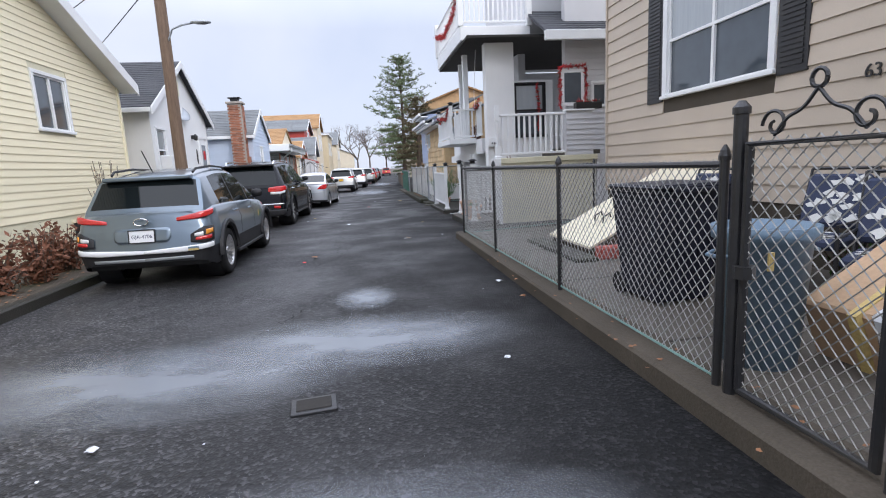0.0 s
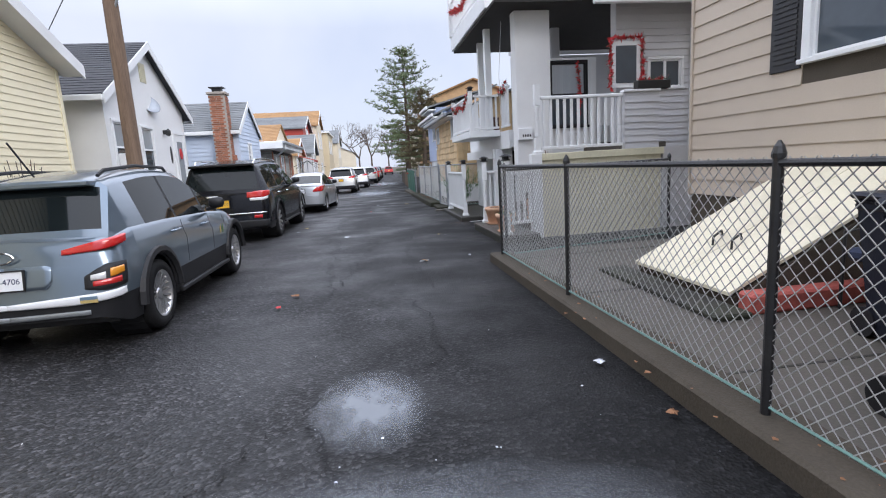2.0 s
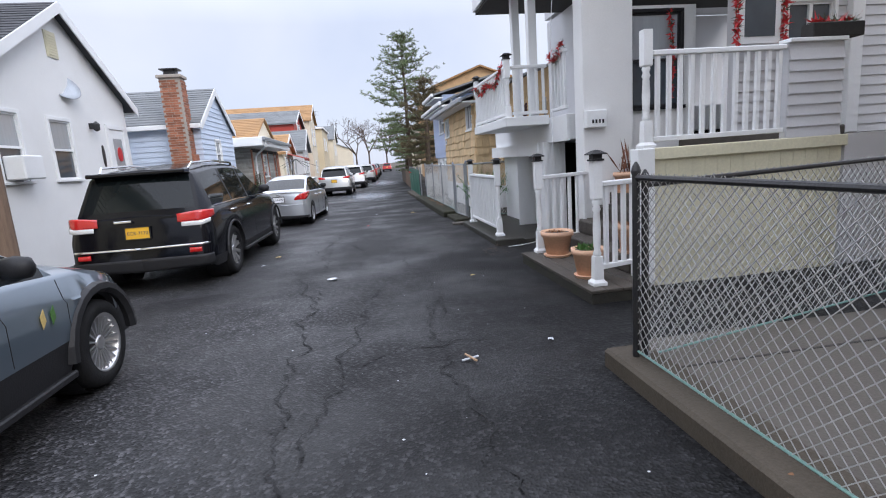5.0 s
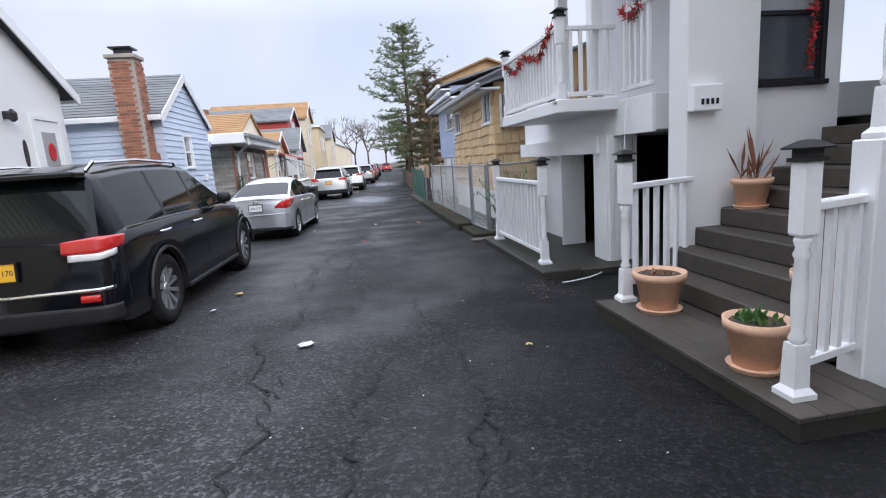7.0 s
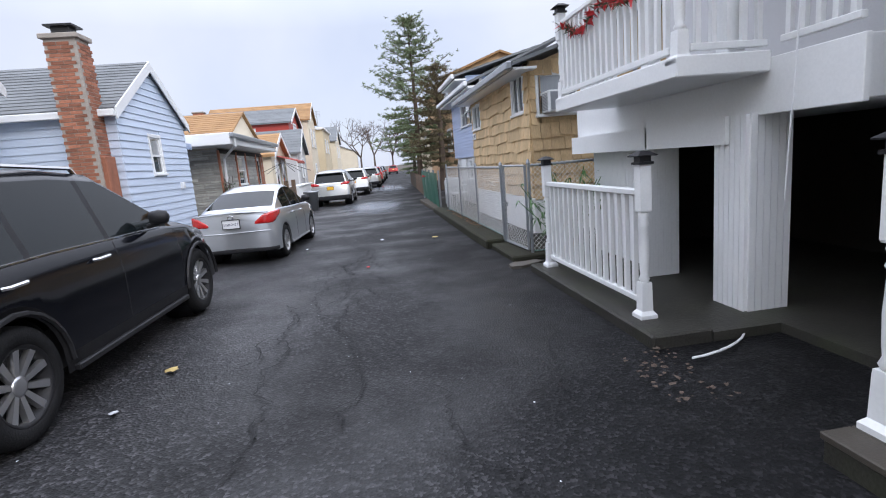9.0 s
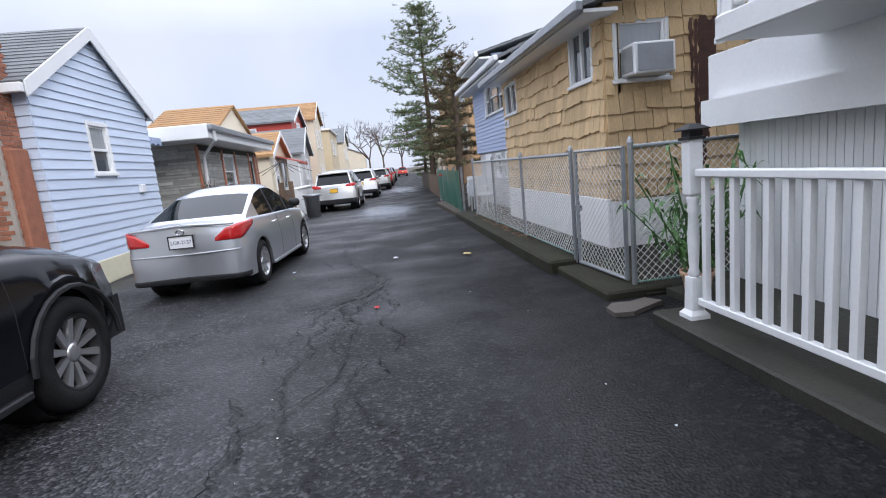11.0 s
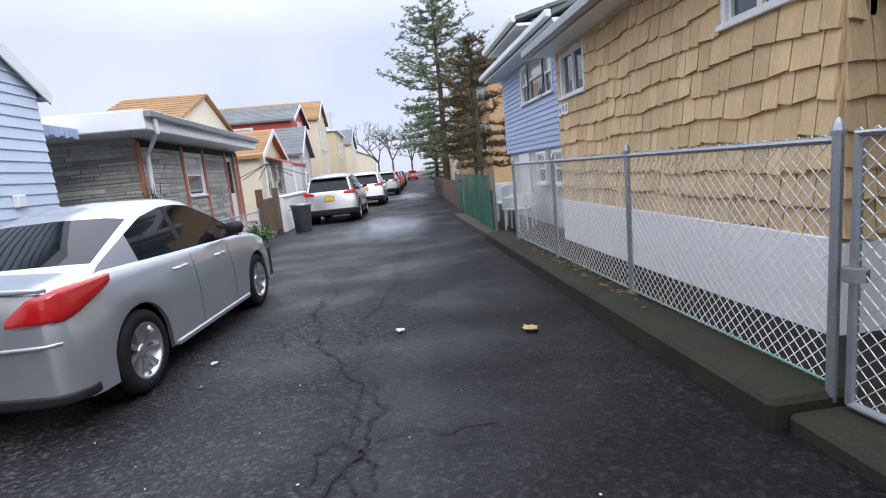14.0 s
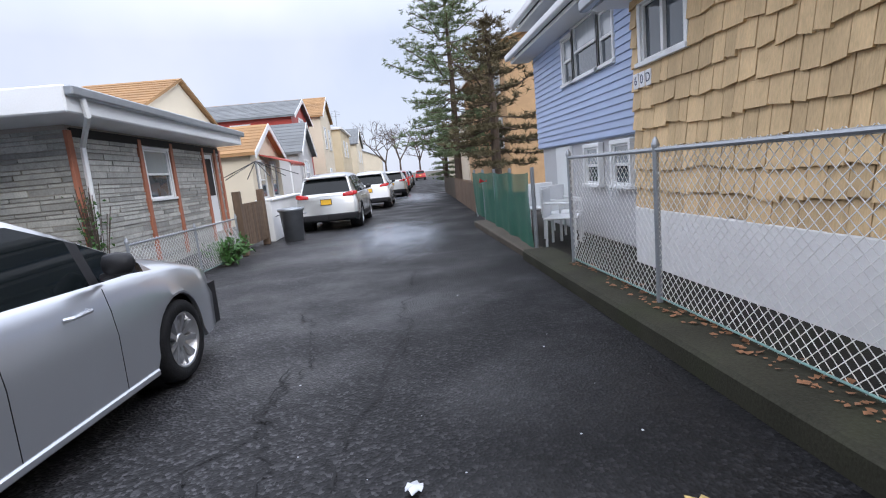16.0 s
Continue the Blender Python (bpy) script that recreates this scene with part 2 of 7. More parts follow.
M = dict(
    asphalt=asphalt_material(),
    concrete=mat("concrete", (0.08, 0.067, 0.052), 0.75, 0.3, 2.5, 80, 0.4, dirt=0.5),
    slab=mat("yard_concrete", (0.095, 0.083, 0.07), 0.6, 0.25, 1.2, 60, 0.25, dirt=0.45),
    dampslab=mat("damp_concrete", (0.036, 0.034, 0.029), 0.55, 0.4, 2.5, 60, 0.4, dirt=0.5, dirtcol=(0.05, 0.06, 0.03)),
    wetdirt=mat("wet_dirt", (0.02, 0.018, 0.015), 0.8, 0.4, 3, 50, 0.5, dirt=0.4, dirtcol=(0.03, 0.035, 0.015)),
    moss=mat("mossy_concrete", (0.034, 0.033, 0.023), 0.8, 0.4, 2.5, 60, 0.4, dirt=0.5, dirtcol=(0.04, 0.05, 0.02)),
    soil=mat("soil", (0.07, 0.055, 0.04), 0.9, 0.4, 4, 40, 0.6, dirt=0.5, dirtcol=(0.05, 0.07, 0.02)),
    white=mat("white_paint", (0.78, 0.79, 0.79), 0.45, 0.05, 2, 50, 0.06, dirt=0.12, dirtcol=(0.45, 0.43, 0.38)),
    stucco=mat("white_stucco", (0.76, 0.76, 0.75), 0.85, 0.05, 1.5, 90, 0.35, dirt=0.15, dirtcol=(0.5, 0.48, 0.44)),
    cream=mat("cream_panel", (0.66, 0.62, 0.45), 0.6, 0.12, 1.8, 40, 0.1, dirt=0.3, dirtcol=(0.36, 0.36, 0.28)),
    yellow=mat("pale_yellow_vinyl", (0.84, 0.76, 0.54), 0.45, 0.04, 2, 70, 0.08, spread=0.03),
    tan=mat("tan_vinyl", (0.5, 0.42, 0.335), 0.5, 0.06, 1.5, 80, 0.1, spread=0.05, dirt=0.15, dirtcol=(0.3, 0.24, 0.18)),
    blue=mat("pale_blue_vinyl", (0.56, 0.64, 0.76), 0.45, 0.05, 2, 70, 0.08, spread=0.04),
    lavender=mat("lavender_vinyl", (0.36, 0.44, 0.62), 0.45, 0.05, 2, 70, 0.08, spread=0.04),
    greysiding=mat("grey_vinyl", (0.55, 0.55, 0.56), 0.5, 0.06, 2, 70, 0.08, spread=0.05),
    shake=mat("tan_shake", (0.6, 0.43, 0.235), 0.75, 0.22, 2.5, 30, 0.5, spread=0.14, dirt=0.25, dirtcol=(0.26, 0.18, 0.1), aniso=(3, 3, 0.5)),
    stone=mat("grey_ledgestone", (0.38, 0.375, 0.345), 0.8, 0.3, 6, 40, 0.5, spread=0.3),
    brick=mat("red_brick", (0.33, 0.13, 0.075), 0.85, 0.3, 8, 60, 0.5, spread=0.35, dirt=0.3, dirtcol=(0.14, 0.08, 0.05)),
    mortar=mat("mortar", (0.36, 0.32, 0.28), 0.9, 0.2, 8, 60, 0.4),
    shingle=mat("grey_shingle", (0.17, 0.18, 0.185), 0.9, 0.25, 1.5, 50, 0.5, spread=0.1),
    dkshingle=mat("dark_shingle", (0.07, 0.072, 0.08), 0.9, 0.25, 1.5, 50, 0.5, spread=0.1),
    brshingle=mat("brown_shingle", (0.33, 0.19, 0.085), 0.9, 0.3, 1.5, 40, 0.5, spread=0.12),
    red=mat("red_siding", (0.42, 0.05, 0.035), 0.5, 0.1, 2, 60, 0.1, spread=0.05),
    beige=mat("beige_wall", (0.6, 0.5, 0.34), 0.7, 0.1, 1, 40, 0.15),
    palecream=mat("pale_cream_wall", (0.7, 0.62, 0.48), 0.7, 0.08, 1, 40, 0.15),
    orangebrick=mat("orange_brick", (0.5, 0.32, 0.17), 0.8, 0.2, 3, 40, 0.3),
    rust=mat("terracotta_trim", (0.4, 0.15, 0.085), 0.6, 0.15, 4, 50, 0.1),
    glass=mat("window_glass", (0.06, 0.075, 0.09), 0.05, 0.15, 1.5, 5, 0.0, coat=0.5),
    curtain=mat("window_curtain", (0.35, 0.38, 0.4), 0.15, 0.1, 3, 30, 0.0, coat=1.0, aniso=(6, 6, 0.2)),
    carglass=mat("tinted_glass", (0.008, 0.011, 0.012), 0.03, 0.1, 1.5, 5, 0.0),
    black=mat("black_plastic", (0.018, 0.018, 0.02), 0.5, 0.15, 6, 90, 0.15),
    blackmetal=mat("black_painted_metal", (0.02, 0.02, 0.022), 0.4, 0.2, 6, 60, 0.2, dirt=0.2),
    # near-black: stands in for shade in openings; also colours planter, iron lid, wall band
    dark=mat("dark_shade_and_parts", (0.022, 0.02, 0.018), 0.9, 0.3, 3, 30, 0.2),
    galv=mat("galvanised_steel", (0.36, 0.38, 0.4), 0.42, 0.15, 6, 60, 0.1, metal=0.7),
    wire=mat("galvanised_wire", (0.75, 0.75, 0.73), 0.45, 0.1, 6, 60, 0.0, metal=0.25),
    oldwire=mat("dull_wire", (0.36, 0.36, 0.35), 0.5, 0.15, 6, 60, 0.0, metal=0.3),
    greenwire=mat("green_coated_wire", (0.16, 0.3, 0.27), 0.5, 0.15, 6, 60, 0.0),
    bluecarpaint=mat("steel_blue_metallic", (0.14, 0.18, 0.22), 0.28, 0.05, 3, 400, 0.0, metal=0.7, coat=1.0),
    blackcarpaint=mat("black_paint", (0.004, 0.0045, 0.007), 0.12, 0.05, 3, 300, 0.0),
    silvercarpaint=mat("silver_metallic", (0.55, 0.57, 0.6), 0.3, 0.03, 3, 400, 0.0, metal=0.75, coat=1.0),
    silver=mat("warm_silver_metallic", (0.6, 0.6, 0.58), 0.3, 0.03, 3, 400, 0.0, metal=0.7, coat=1.0),
    whitepaint=mat("white_car_paint", (0.78, 0.78, 0.78), 0.25, 0.02, 3, 300, 0.0, coat=1.0),
    redpaint=mat("red_car_paint", (0.45, 0.02, 0.02), 0.25, 0.03, 3, 300, 0.0, coat=1.0),
    tyre=mat("tyre_rubber", (0.015, 0.015, 0.016), 0.75, 0.3, 10, 80, 0.3),
    alloy=mat("alloy", (0.6, 0.6, 0.61), 0.28, 0.05, 6, 90, 0.0, metal=0.9),
    chrome=mat("chrome", (0.8, 0.8, 0.8), 0.08, 0.02, 3, 40, 0.0, metal=1.0),
    redlens=mat("red_lens", (0.5, 0.012, 0.012), 0.12, 0.1, 20, 90, 0.1, coat=1.0),
    amber=mat("amber_lens", (0.65, 0.25, 0.02), 0.12, 0.1, 20, 90, 0.1, coat=1.0),
    clearlens=mat("clear_lens", (0.6, 0.6, 0.6), 0.1, 0.1, 20, 90, 0.1, coat=1.0),
    plate=mat("white_plate", (0.75, 0.76, 0.78), 0.4, 0.05, 9, 90, 0.0),
    gold=mat("gold_plate", (0.75, 0.42, 0.03), 0.4, 0.05, 9, 90, 0.0),
    ink=mat("dark_ink", (0.02, 0.025, 0.08), 0.6, 0.1, 9, 90, 0.0),
    wood=mat("weathered_wood", (0.13, 0.085, 0.055), 0.85, 0.35, 5, 25, 0.6, spread=0.2, aniso=(4, 4, 0.3)),
    polewood=mat("pole_wood", (0.17, 0.115, 0.08), 0.9, 0.35, 3, 20, 0.6, aniso=(6, 6, 0.3)),
    deckwood=mat("damp_deck_boards", (0.062, 0.052, 0.042), 0.6, 0.35, 2.5, 60, 0.3, spread=0.15, dirt=0.35, dirtcol=(0.03, 0.035, 0.02), aniso=(0.5, 4, 4)),
    terracotta=mat("terracotta_pot", (0.68, 0.42, 0.28), 0.7, 0.15, 6, 50, 0.2),
    bark=mat("bark", (0.09, 0.065, 0.05), 0.95, 0.4, 6, 20, 0.8, aniso=(3, 3, 0.5)),
    needles=mat("pine_needles", (0.15, 0.2, 0.1), 0.7, 0.4, 0.7, 30, 0.0, dirt=0.45, dirtcol=(0.17, 0.18, 0.08)),
    drypine=mat("dry_pine_needles", (0.12, 0.1, 0.05), 0.8, 0.4, 0.7, 30, 0.0, dirt=0.5, dirtcol=(0.1, 0.06, 0.03)),
    leaf=mat("green_leaf", (0.06, 0.15, 0.035), 0.5, 0.4, 5, 30, 0.0),
    shrub=mat("reddish_twigs", (0.17, 0.07, 0.04), 0.85, 0.45, 5, 30, 0.0),
    dryleaf=mat("dry_leaf", (0.24, 0.11, 0.05), 0.7, 0.4, 8, 40, 0.2),
    yellowleaf=mat("yellow_leaf", (0.5, 0.37, 0.14), 0.7, 0.3, 8, 40, 0.2),
    cellar=mat("cream_painted_steel", (0.72, 0.66, 0.5), 0.5, 0.08, 2, 50, 0.1, dirt=0.3, dirtcol=(0.3, 0.22, 0.13)),
    redpaintw=mat("faded_red_paint", (0.4, 0.09, 0.07), 0.7, 0.25, 4, 40, 0.3),
    bin=mat("navy_bin_plastic", (0.016, 0.018, 0.028), 0.45, 0.2, 3, 60, 0.15),
    greybin=mat("blue_grey_bin_plastic", (0.13, 0.2, 0.27), 0.45, 0.15, 3, 60, 0.15),
    tarp=mat("green_mesh_tarp", (0.015, 0.12, 0.075), 0.6, 0.25, 4, 60, 0.3),
    board=mat("cardboard", (0.42, 0.28, 0.17), 0.8, 0.15, 3, 40, 0.2),
    plastic=mat("plastic_wrap", (0.6, 0.62, 0.66), 0.2, 0.15, 3, 20, 0.4, coat=0.6),
    floral=mat("navy_fabric", (0.035, 0.045, 0.085), 0.9, 0.2, 5, 90, 0.2),
    petal=mat("white_print", (0.65, 0.65, 0.62), 0.9, 0.1, 5, 90, 0.2),
    redribbon=mat("red_ribbon", (0.5, 0.02, 0.025), 0.5, 0.25, 9, 60, 0.2),
    garland=mat("garland", (0.05, 0.07, 0.03), 0.8, 0.5, 12, 60, 0.0),
    stain=mat("rust_stain", (0.07, 0.03, 0.02), 0.7, 0.4, 8, 40, 0.2),
    crack=mat("crack", (0.012, 0.012, 0.013), 0.9, 0.3, 8, 40, 0.2),
    hill=mat("bare_wood_hill", (0.13, 0.11, 0.1), 0.95, 0.4, 0.1, 2, 0.0),
)


def damp_sheen_material():
    """A wet film, sky sheen painted into its pale base colour, that thins out towards its uneven edge."""
    m = bpy.data.materials.new("damp_sheen_film")
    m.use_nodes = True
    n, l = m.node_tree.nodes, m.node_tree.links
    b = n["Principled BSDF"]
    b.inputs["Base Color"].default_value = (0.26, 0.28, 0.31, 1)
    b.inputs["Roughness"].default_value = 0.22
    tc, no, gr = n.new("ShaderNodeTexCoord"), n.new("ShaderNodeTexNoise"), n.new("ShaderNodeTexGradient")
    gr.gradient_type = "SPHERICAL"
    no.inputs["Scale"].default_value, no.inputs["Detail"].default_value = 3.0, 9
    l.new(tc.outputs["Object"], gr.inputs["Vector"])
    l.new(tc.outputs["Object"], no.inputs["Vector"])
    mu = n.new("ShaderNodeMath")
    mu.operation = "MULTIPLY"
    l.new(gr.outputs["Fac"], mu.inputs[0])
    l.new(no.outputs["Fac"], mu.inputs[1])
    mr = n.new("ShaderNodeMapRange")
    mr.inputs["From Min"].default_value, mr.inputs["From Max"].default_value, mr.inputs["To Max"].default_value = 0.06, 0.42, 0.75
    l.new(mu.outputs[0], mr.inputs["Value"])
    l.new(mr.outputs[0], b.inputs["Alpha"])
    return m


M["damp"] = damp_sheen_material()
M["tarp"].node_tree.nodes["Principled BSDF"].inputs["Alpha"].default_value = 0.8
for key, level in (("blackcarpaint", 0.3), ("carglass", 0.35), ("tyre", 0.2), ("black", 0.3), ("moss", 0.15), ("concrete", 0.2), ("wetdirt", 0.15), ("dampslab", 0.25), ("bin", 0.2)):
    M[key].node_tree.nodes["Principled BSDF"].inputs["Specular IOR Level"].default_value = level


# ---- shape helpers ----
def part(name, bm, material, parent=None, label="", smooth=False):
    me = bpy.data.meshes.new(name)
    if smooth:
        for f in bm.faces:
            f.smooth = True
    bm.to_mesh(me)
    bm.free()
    me.materials.append(M[material])
    ob = new(name, me)
    if parent:
        ob.parent = parent
    if label:
        ob["label"] = label
    return ob


def raw(name, verts, faces, material, parent=None, smooth=False):
    me = bpy.data.meshes.new(name)
    me.from_pydata(verts, [], faces)
    if smooth:
        me.polygons.foreach_set("use_smooth", [True] * len(me.polygons))
    me.materials.append(M[material])
    ob = new(name, me)
    ob.parent = parent
    return ob


def thing(name, label, category, m=None, group="", kind=""):
    ob = new(name)
    ob.empty_display_size = 0.1
    if m is not None:
        ob.matrix_world = m
    return tagged(ob, label, category, group, kind)


def box(bm, x0, x1, y0, y1, z0, z1, bev=0.0, m=None):
    r = bmesh.ops.create_cube(bm, size=1)
    vs = r["verts"]
    for v in vs:
        v.co = Vector(((x0 + x1) / 2 + v.co.x * (x1 - x0), (y0 + y1) / 2 + v.co.y * (y1 - y0), (z0 + z1) / 2 + v.co.z * (z1 - z0)))
    if m is not None:
        for v in vs:
            v.co = m @ v.co
    if bev:
        es = list({e for v in vs for e in v.link_edges})
        bmesh.ops.bevel(bm, geom=es, offset=bev, segments=1, affect="EDGES")
    return bm


def B(x0, x1, y0, y1, z0, z1, bev=0.0):
    return box(bmesh.new(), x0, x1, y0, y1, z0, z1, bev)


def tube(bm, a, b, r0, r1=None, n=8):
    a, b = Vector(a), Vector(b)
    r1 = r0 if r1 is None else r1
    q = (b - a).to_track_quat("Z", "Y").to_matrix()
    rings = []
    for p, r in ((a, r0), (b, r1)):
        rings.append([bm.verts.new(p + q @ Vector((r * math.cos(6.28319 * i / n), r * math.sin(6.28319 * i / n), 0))) for i in range(n)])
    for i in range(n):
        bm.faces.new((rings[0][i], rings[0][(i + 1) % n], rings[1][(i + 1) % n], rings[1][i]))
    bm.faces.new(rings[0][::-1])
    bm.faces.new(rings[1])
    return bm


def path(bm, pts, r, n=6):
    """One unbroken round bar along a line of points."""
    P = [Vector(p) for p in pts]
    rings, side = [], None
    for i, p in enumerate(P):
        d = (P[min(i + 1, len(P) - 1)] - P[max(i - 1, 0)])
        if d.length < 1e-6:
            d = P[i] - P[i - 1]
        d.normalize()
        if side is None:
            side = d.orthogonal().normalized()
        side = side - d * side.dot(d)
        side = side.normalized() if side.length > 1e-4 else d.orthogonal().normalized()
        up = d.cross(side)
        rings.append([bm.verts.new(p + (side * math.cos(6.28319 * k / n) + up * math.sin(6.28319 * k / n)) * r) for k in range(n)])
    for a, b in zip(rings, rings[1:]):
        for k in range(n):
            bm.faces.new((a[k], a[(k + 1) % n], b[(k + 1) % n], b[k]))
    bm.faces.new(rings[0][::-1])
    bm.faces.new(rings[-1])
    return bm


def lathe(bm, prof, n=20, m=Matrix.Identity(4), square=False, caps=True):
    """Turns a profile of (radius, z) round z; square: a four-sided profile."""
    rings = []
    n = 4 if square else n
    off = math.pi / 4 if square else 0
    k = 2 ** 0.5 if square else 1
    for r, z in prof:
        rings.append([bm.verts.new(m @ Vector((k * r * math.cos(off + 6.28319 * i / n), k * r * math.sin(off + 6.28319 * i / n), z))) for i in range(n)])
    for a, b in zip(rings, rings[1:]):
        for i in range(n):
            bm.faces.new((a[i], a[(i + 1) % n], b[(i + 1) % n], b[i]))
    if caps:
        bm.faces.new(rings[0][::-1])
        bm.faces.new(rings[-1])
    return bm


def prism(bm, poly, d, m=Matrix.Identity(4)):
    """Extrudes a polygon of (u, v) by d along the third axis, then places it by m."""
    a = [bm.verts.new(m @ Vector((u, v, 0))) for u, v in poly]
    b = [bm.verts.new(m @ Vector((u, v, d))) for u, v in poly]
    bm.faces.new(a[::-1])
    bm.faces.new(b)
    k = len(poly)
    for i in range(k):
        bm.faces.new((a[i], a[(i + 1) % k], b[(i + 1) % k], b[i]))
    return bm


def facing(origin, direction):
    """A wall's own axes: u along direction (in plan), v up, third axis out of the wall."""
    u = Vector((*direction, 0)).normalized()
    v = Vector((0, 0, 1))
    w = u.cross(v)
    m = Matrix((u, v, w)).transposed().to_4x4()
    m.translation = Vector(origin)
    return m


def text(name, body, size, m, material, parent, thick=0.002):
    cu = bpy.data.curves.new(name, "FONT")
    cu.body, cu.size, cu.extrude, cu.align_x, cu.align_y = body, size, thick, "CENTER", "CENTER"
    ob = new("lettering_curve", cu)
    dg = bpy.context.evaluated_depsgraph_get()
    me = bpy.data.meshes.new_from_object(ob.evaluated_get(dg))
    bpy.data.objects.remove(ob)
    me.materials.clear()
    me.materials.append(M[material])
    o = new(name, me)
    o.parent = parent
    o.matrix_local = m
    return o


def cut(spans, a, b):
    out = []
    for s, e in spans:
        if b <= s or a >= e:
            out.append((s, e))
        else:
            if a > s + 0.02:
                out.append((s, a))
            if b < e - 0.02:
                out.append((b, e))
    return out


def siding(parent, m, width, z0, z1, course, material, holes=(), gable=None, left=0.0, lap=0.022, name="siding_board"):
    """Lapped boards on a wall's plane. holes: (u0, u1, v0, v1). gable: (u of the ridge, v of the ridge, v of the eaves)."""
    z = z0
    while z < z1 - 0.02:
        zt = min(z + course, z1)
        l0, r0, l1, r1 = left, width, left, width
        if gable:
            gu, gv, ge = gable
            f = lambda zz: max(0.0, min(1.0, (zz - ge) / (gv - ge)))
            l0, l1 = left + (gu - left) * f(z), left + (gu - left) * f(zt)
            r0, r1 = width - (width - gu) * f(z), width - (width - gu) * f(zt)
        spans = [(l0, r0)]
        for a, b, c, d in holes:
            if c < zt - 0.01 and d > z + 0.01:
                spans = cut(spans, a, b)
        for s, e in spans:
            st = l1 if abs(s - l0) < 1e-6 else s
            et = r1 if abs(e - r0) < 1e-6 else e
            if et - st < 0.01:
                et = st + 0.01
            v = [(s, z, 0), (e, z, 0), (et, zt, 0), (st, zt, 0), (s, z, lap), (e, z, lap), (et, zt, 0.003), (st, zt, 0.003)]
            raw(name, [m @ Vector(p) for p in v], [(4, 5, 6, 7), (0, 1, 5, 4), (0, 4, 7, 3), (1, 2, 6, 5), (3, 7, 6, 2)], material, parent)
        z = zt


def wall_with_holes(name, m, width, z0, z1, t, material, holes=(), kind="structure", label="", parent=None, left=0.0):
    """A wall of thickness t behind its plane, with openings through it."""
    us = sorted({left, width, *[h[0] for h in holes], *[h[1] for h in holes]})
    vs = sorted({z0, z1, *[h[2] for h in holes], *[h[3] for h in holes]})
    bm = bmesh.new()
    for a, b in zip(us, us[1:]):
        for c, d in zip(vs, vs[1:]):
            if not any(h[0] - 1e-6 <= a and b <= h[1] + 1e-6 and h[2] - 1e-6 <= c and d <= h[3] + 1e-6 for h in holes):
                box(bm, a, b, c, d, -t, 0, m=m)
    bmesh.ops.remove_doubles(bm, verts=bm.verts, dist=1e-4)
    ob = part(name, bm, material, parent)
    return tagged(ob, label, "wall" if label else "", "", kind if label else "")


def window(parent, m, u0, u1, v0, v1, trim=0.07, split="h", glass="glass", frame_mat="white", proud=0.03, name="window"):
    """A sash window: outer trim, sill, panes and meeting rails."""
    # near-black backing sheet stands for the unlit room behind the panes
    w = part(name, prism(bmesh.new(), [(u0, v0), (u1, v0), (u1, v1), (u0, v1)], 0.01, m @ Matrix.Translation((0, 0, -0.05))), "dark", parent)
    bm = bmesh.new()
    for a, b, c, d in ((u0 - trim, u1 + trim, v1, v1 + trim), (u0 - trim, u0, v0, v1), (u1, u1 + trim, v0, v1)):
        box(bm, a, b, c, d, -0.05, proud, 0.006, m)
    s = 0.03
    for a, b, c, d in ((u0, u0 + s, v0, v1), (u1 - s, u1, v0, v1), (u0 + s, u1 - s, v0, v0 + s), (u0 + s, u1 - s, v1 - s, v1)):
        box(bm, a, b, c, d, -0.045, 0.0, 0, m)
    um, vm = (u0 + u1) / 2, (v0 + v1) / 2
    if split in ("h", "hv"):
        box(bm, u0 + s, u1 - s, vm - 0.02, vm + 0.02, -0.04, 0.006, 0, m)
    if split in ("v", "hv"):
        box(bm, um - 0.025, um + 0.025, v0 + s, v1 - s, -0.04, 0.008, 0, m)
    part("window_frame", bm, frame_mat, w)
    part("window_sill", box(bmesh.new(), u0 - trim - 0.02, u1 + trim + 0.02, v0 - 0.05, v0, -0.05, proud + 0.03, 0.006, m), frame_mat, w)
    ua = [(u0 + s, um), (um, u1 - s)] if "v" in split else [(u0 + s, u1 - s)]
    va = [(v0 + s, vm), (vm, v1 - s)] if "h" in split else [(v0 + s, v1 - s)]
    for a, b in ua:
        for i, (c, d) in enumerate(va):
            part("pane", box(bmesh.new(), a, b, c, d, -0.034, -0.028 + 0.008 * i, 0, m), glass if i == 0 else ("curtain" if glass == "glass" else glass), w)
    return w


def roof_slab(name, parent, pts, thick, material, label=""):
    """A sloping slab over four corners, in order."""
    bm = bmesh.new()
    top = [bm.verts.new(p) for p in pts]
    low = [bm.verts.new(Vector(p) - Vector((0, 0, thick))) for p in pts]
    bm.faces.new(top)
    bm.faces.new(low[::-1])
    k = len(pts)
    for i in range(k):
        bm.faces.new((top[i], low[i], low[(i + 1) % k], top[(i + 1) % k]))
    return part(name, bm, material, parent, label)


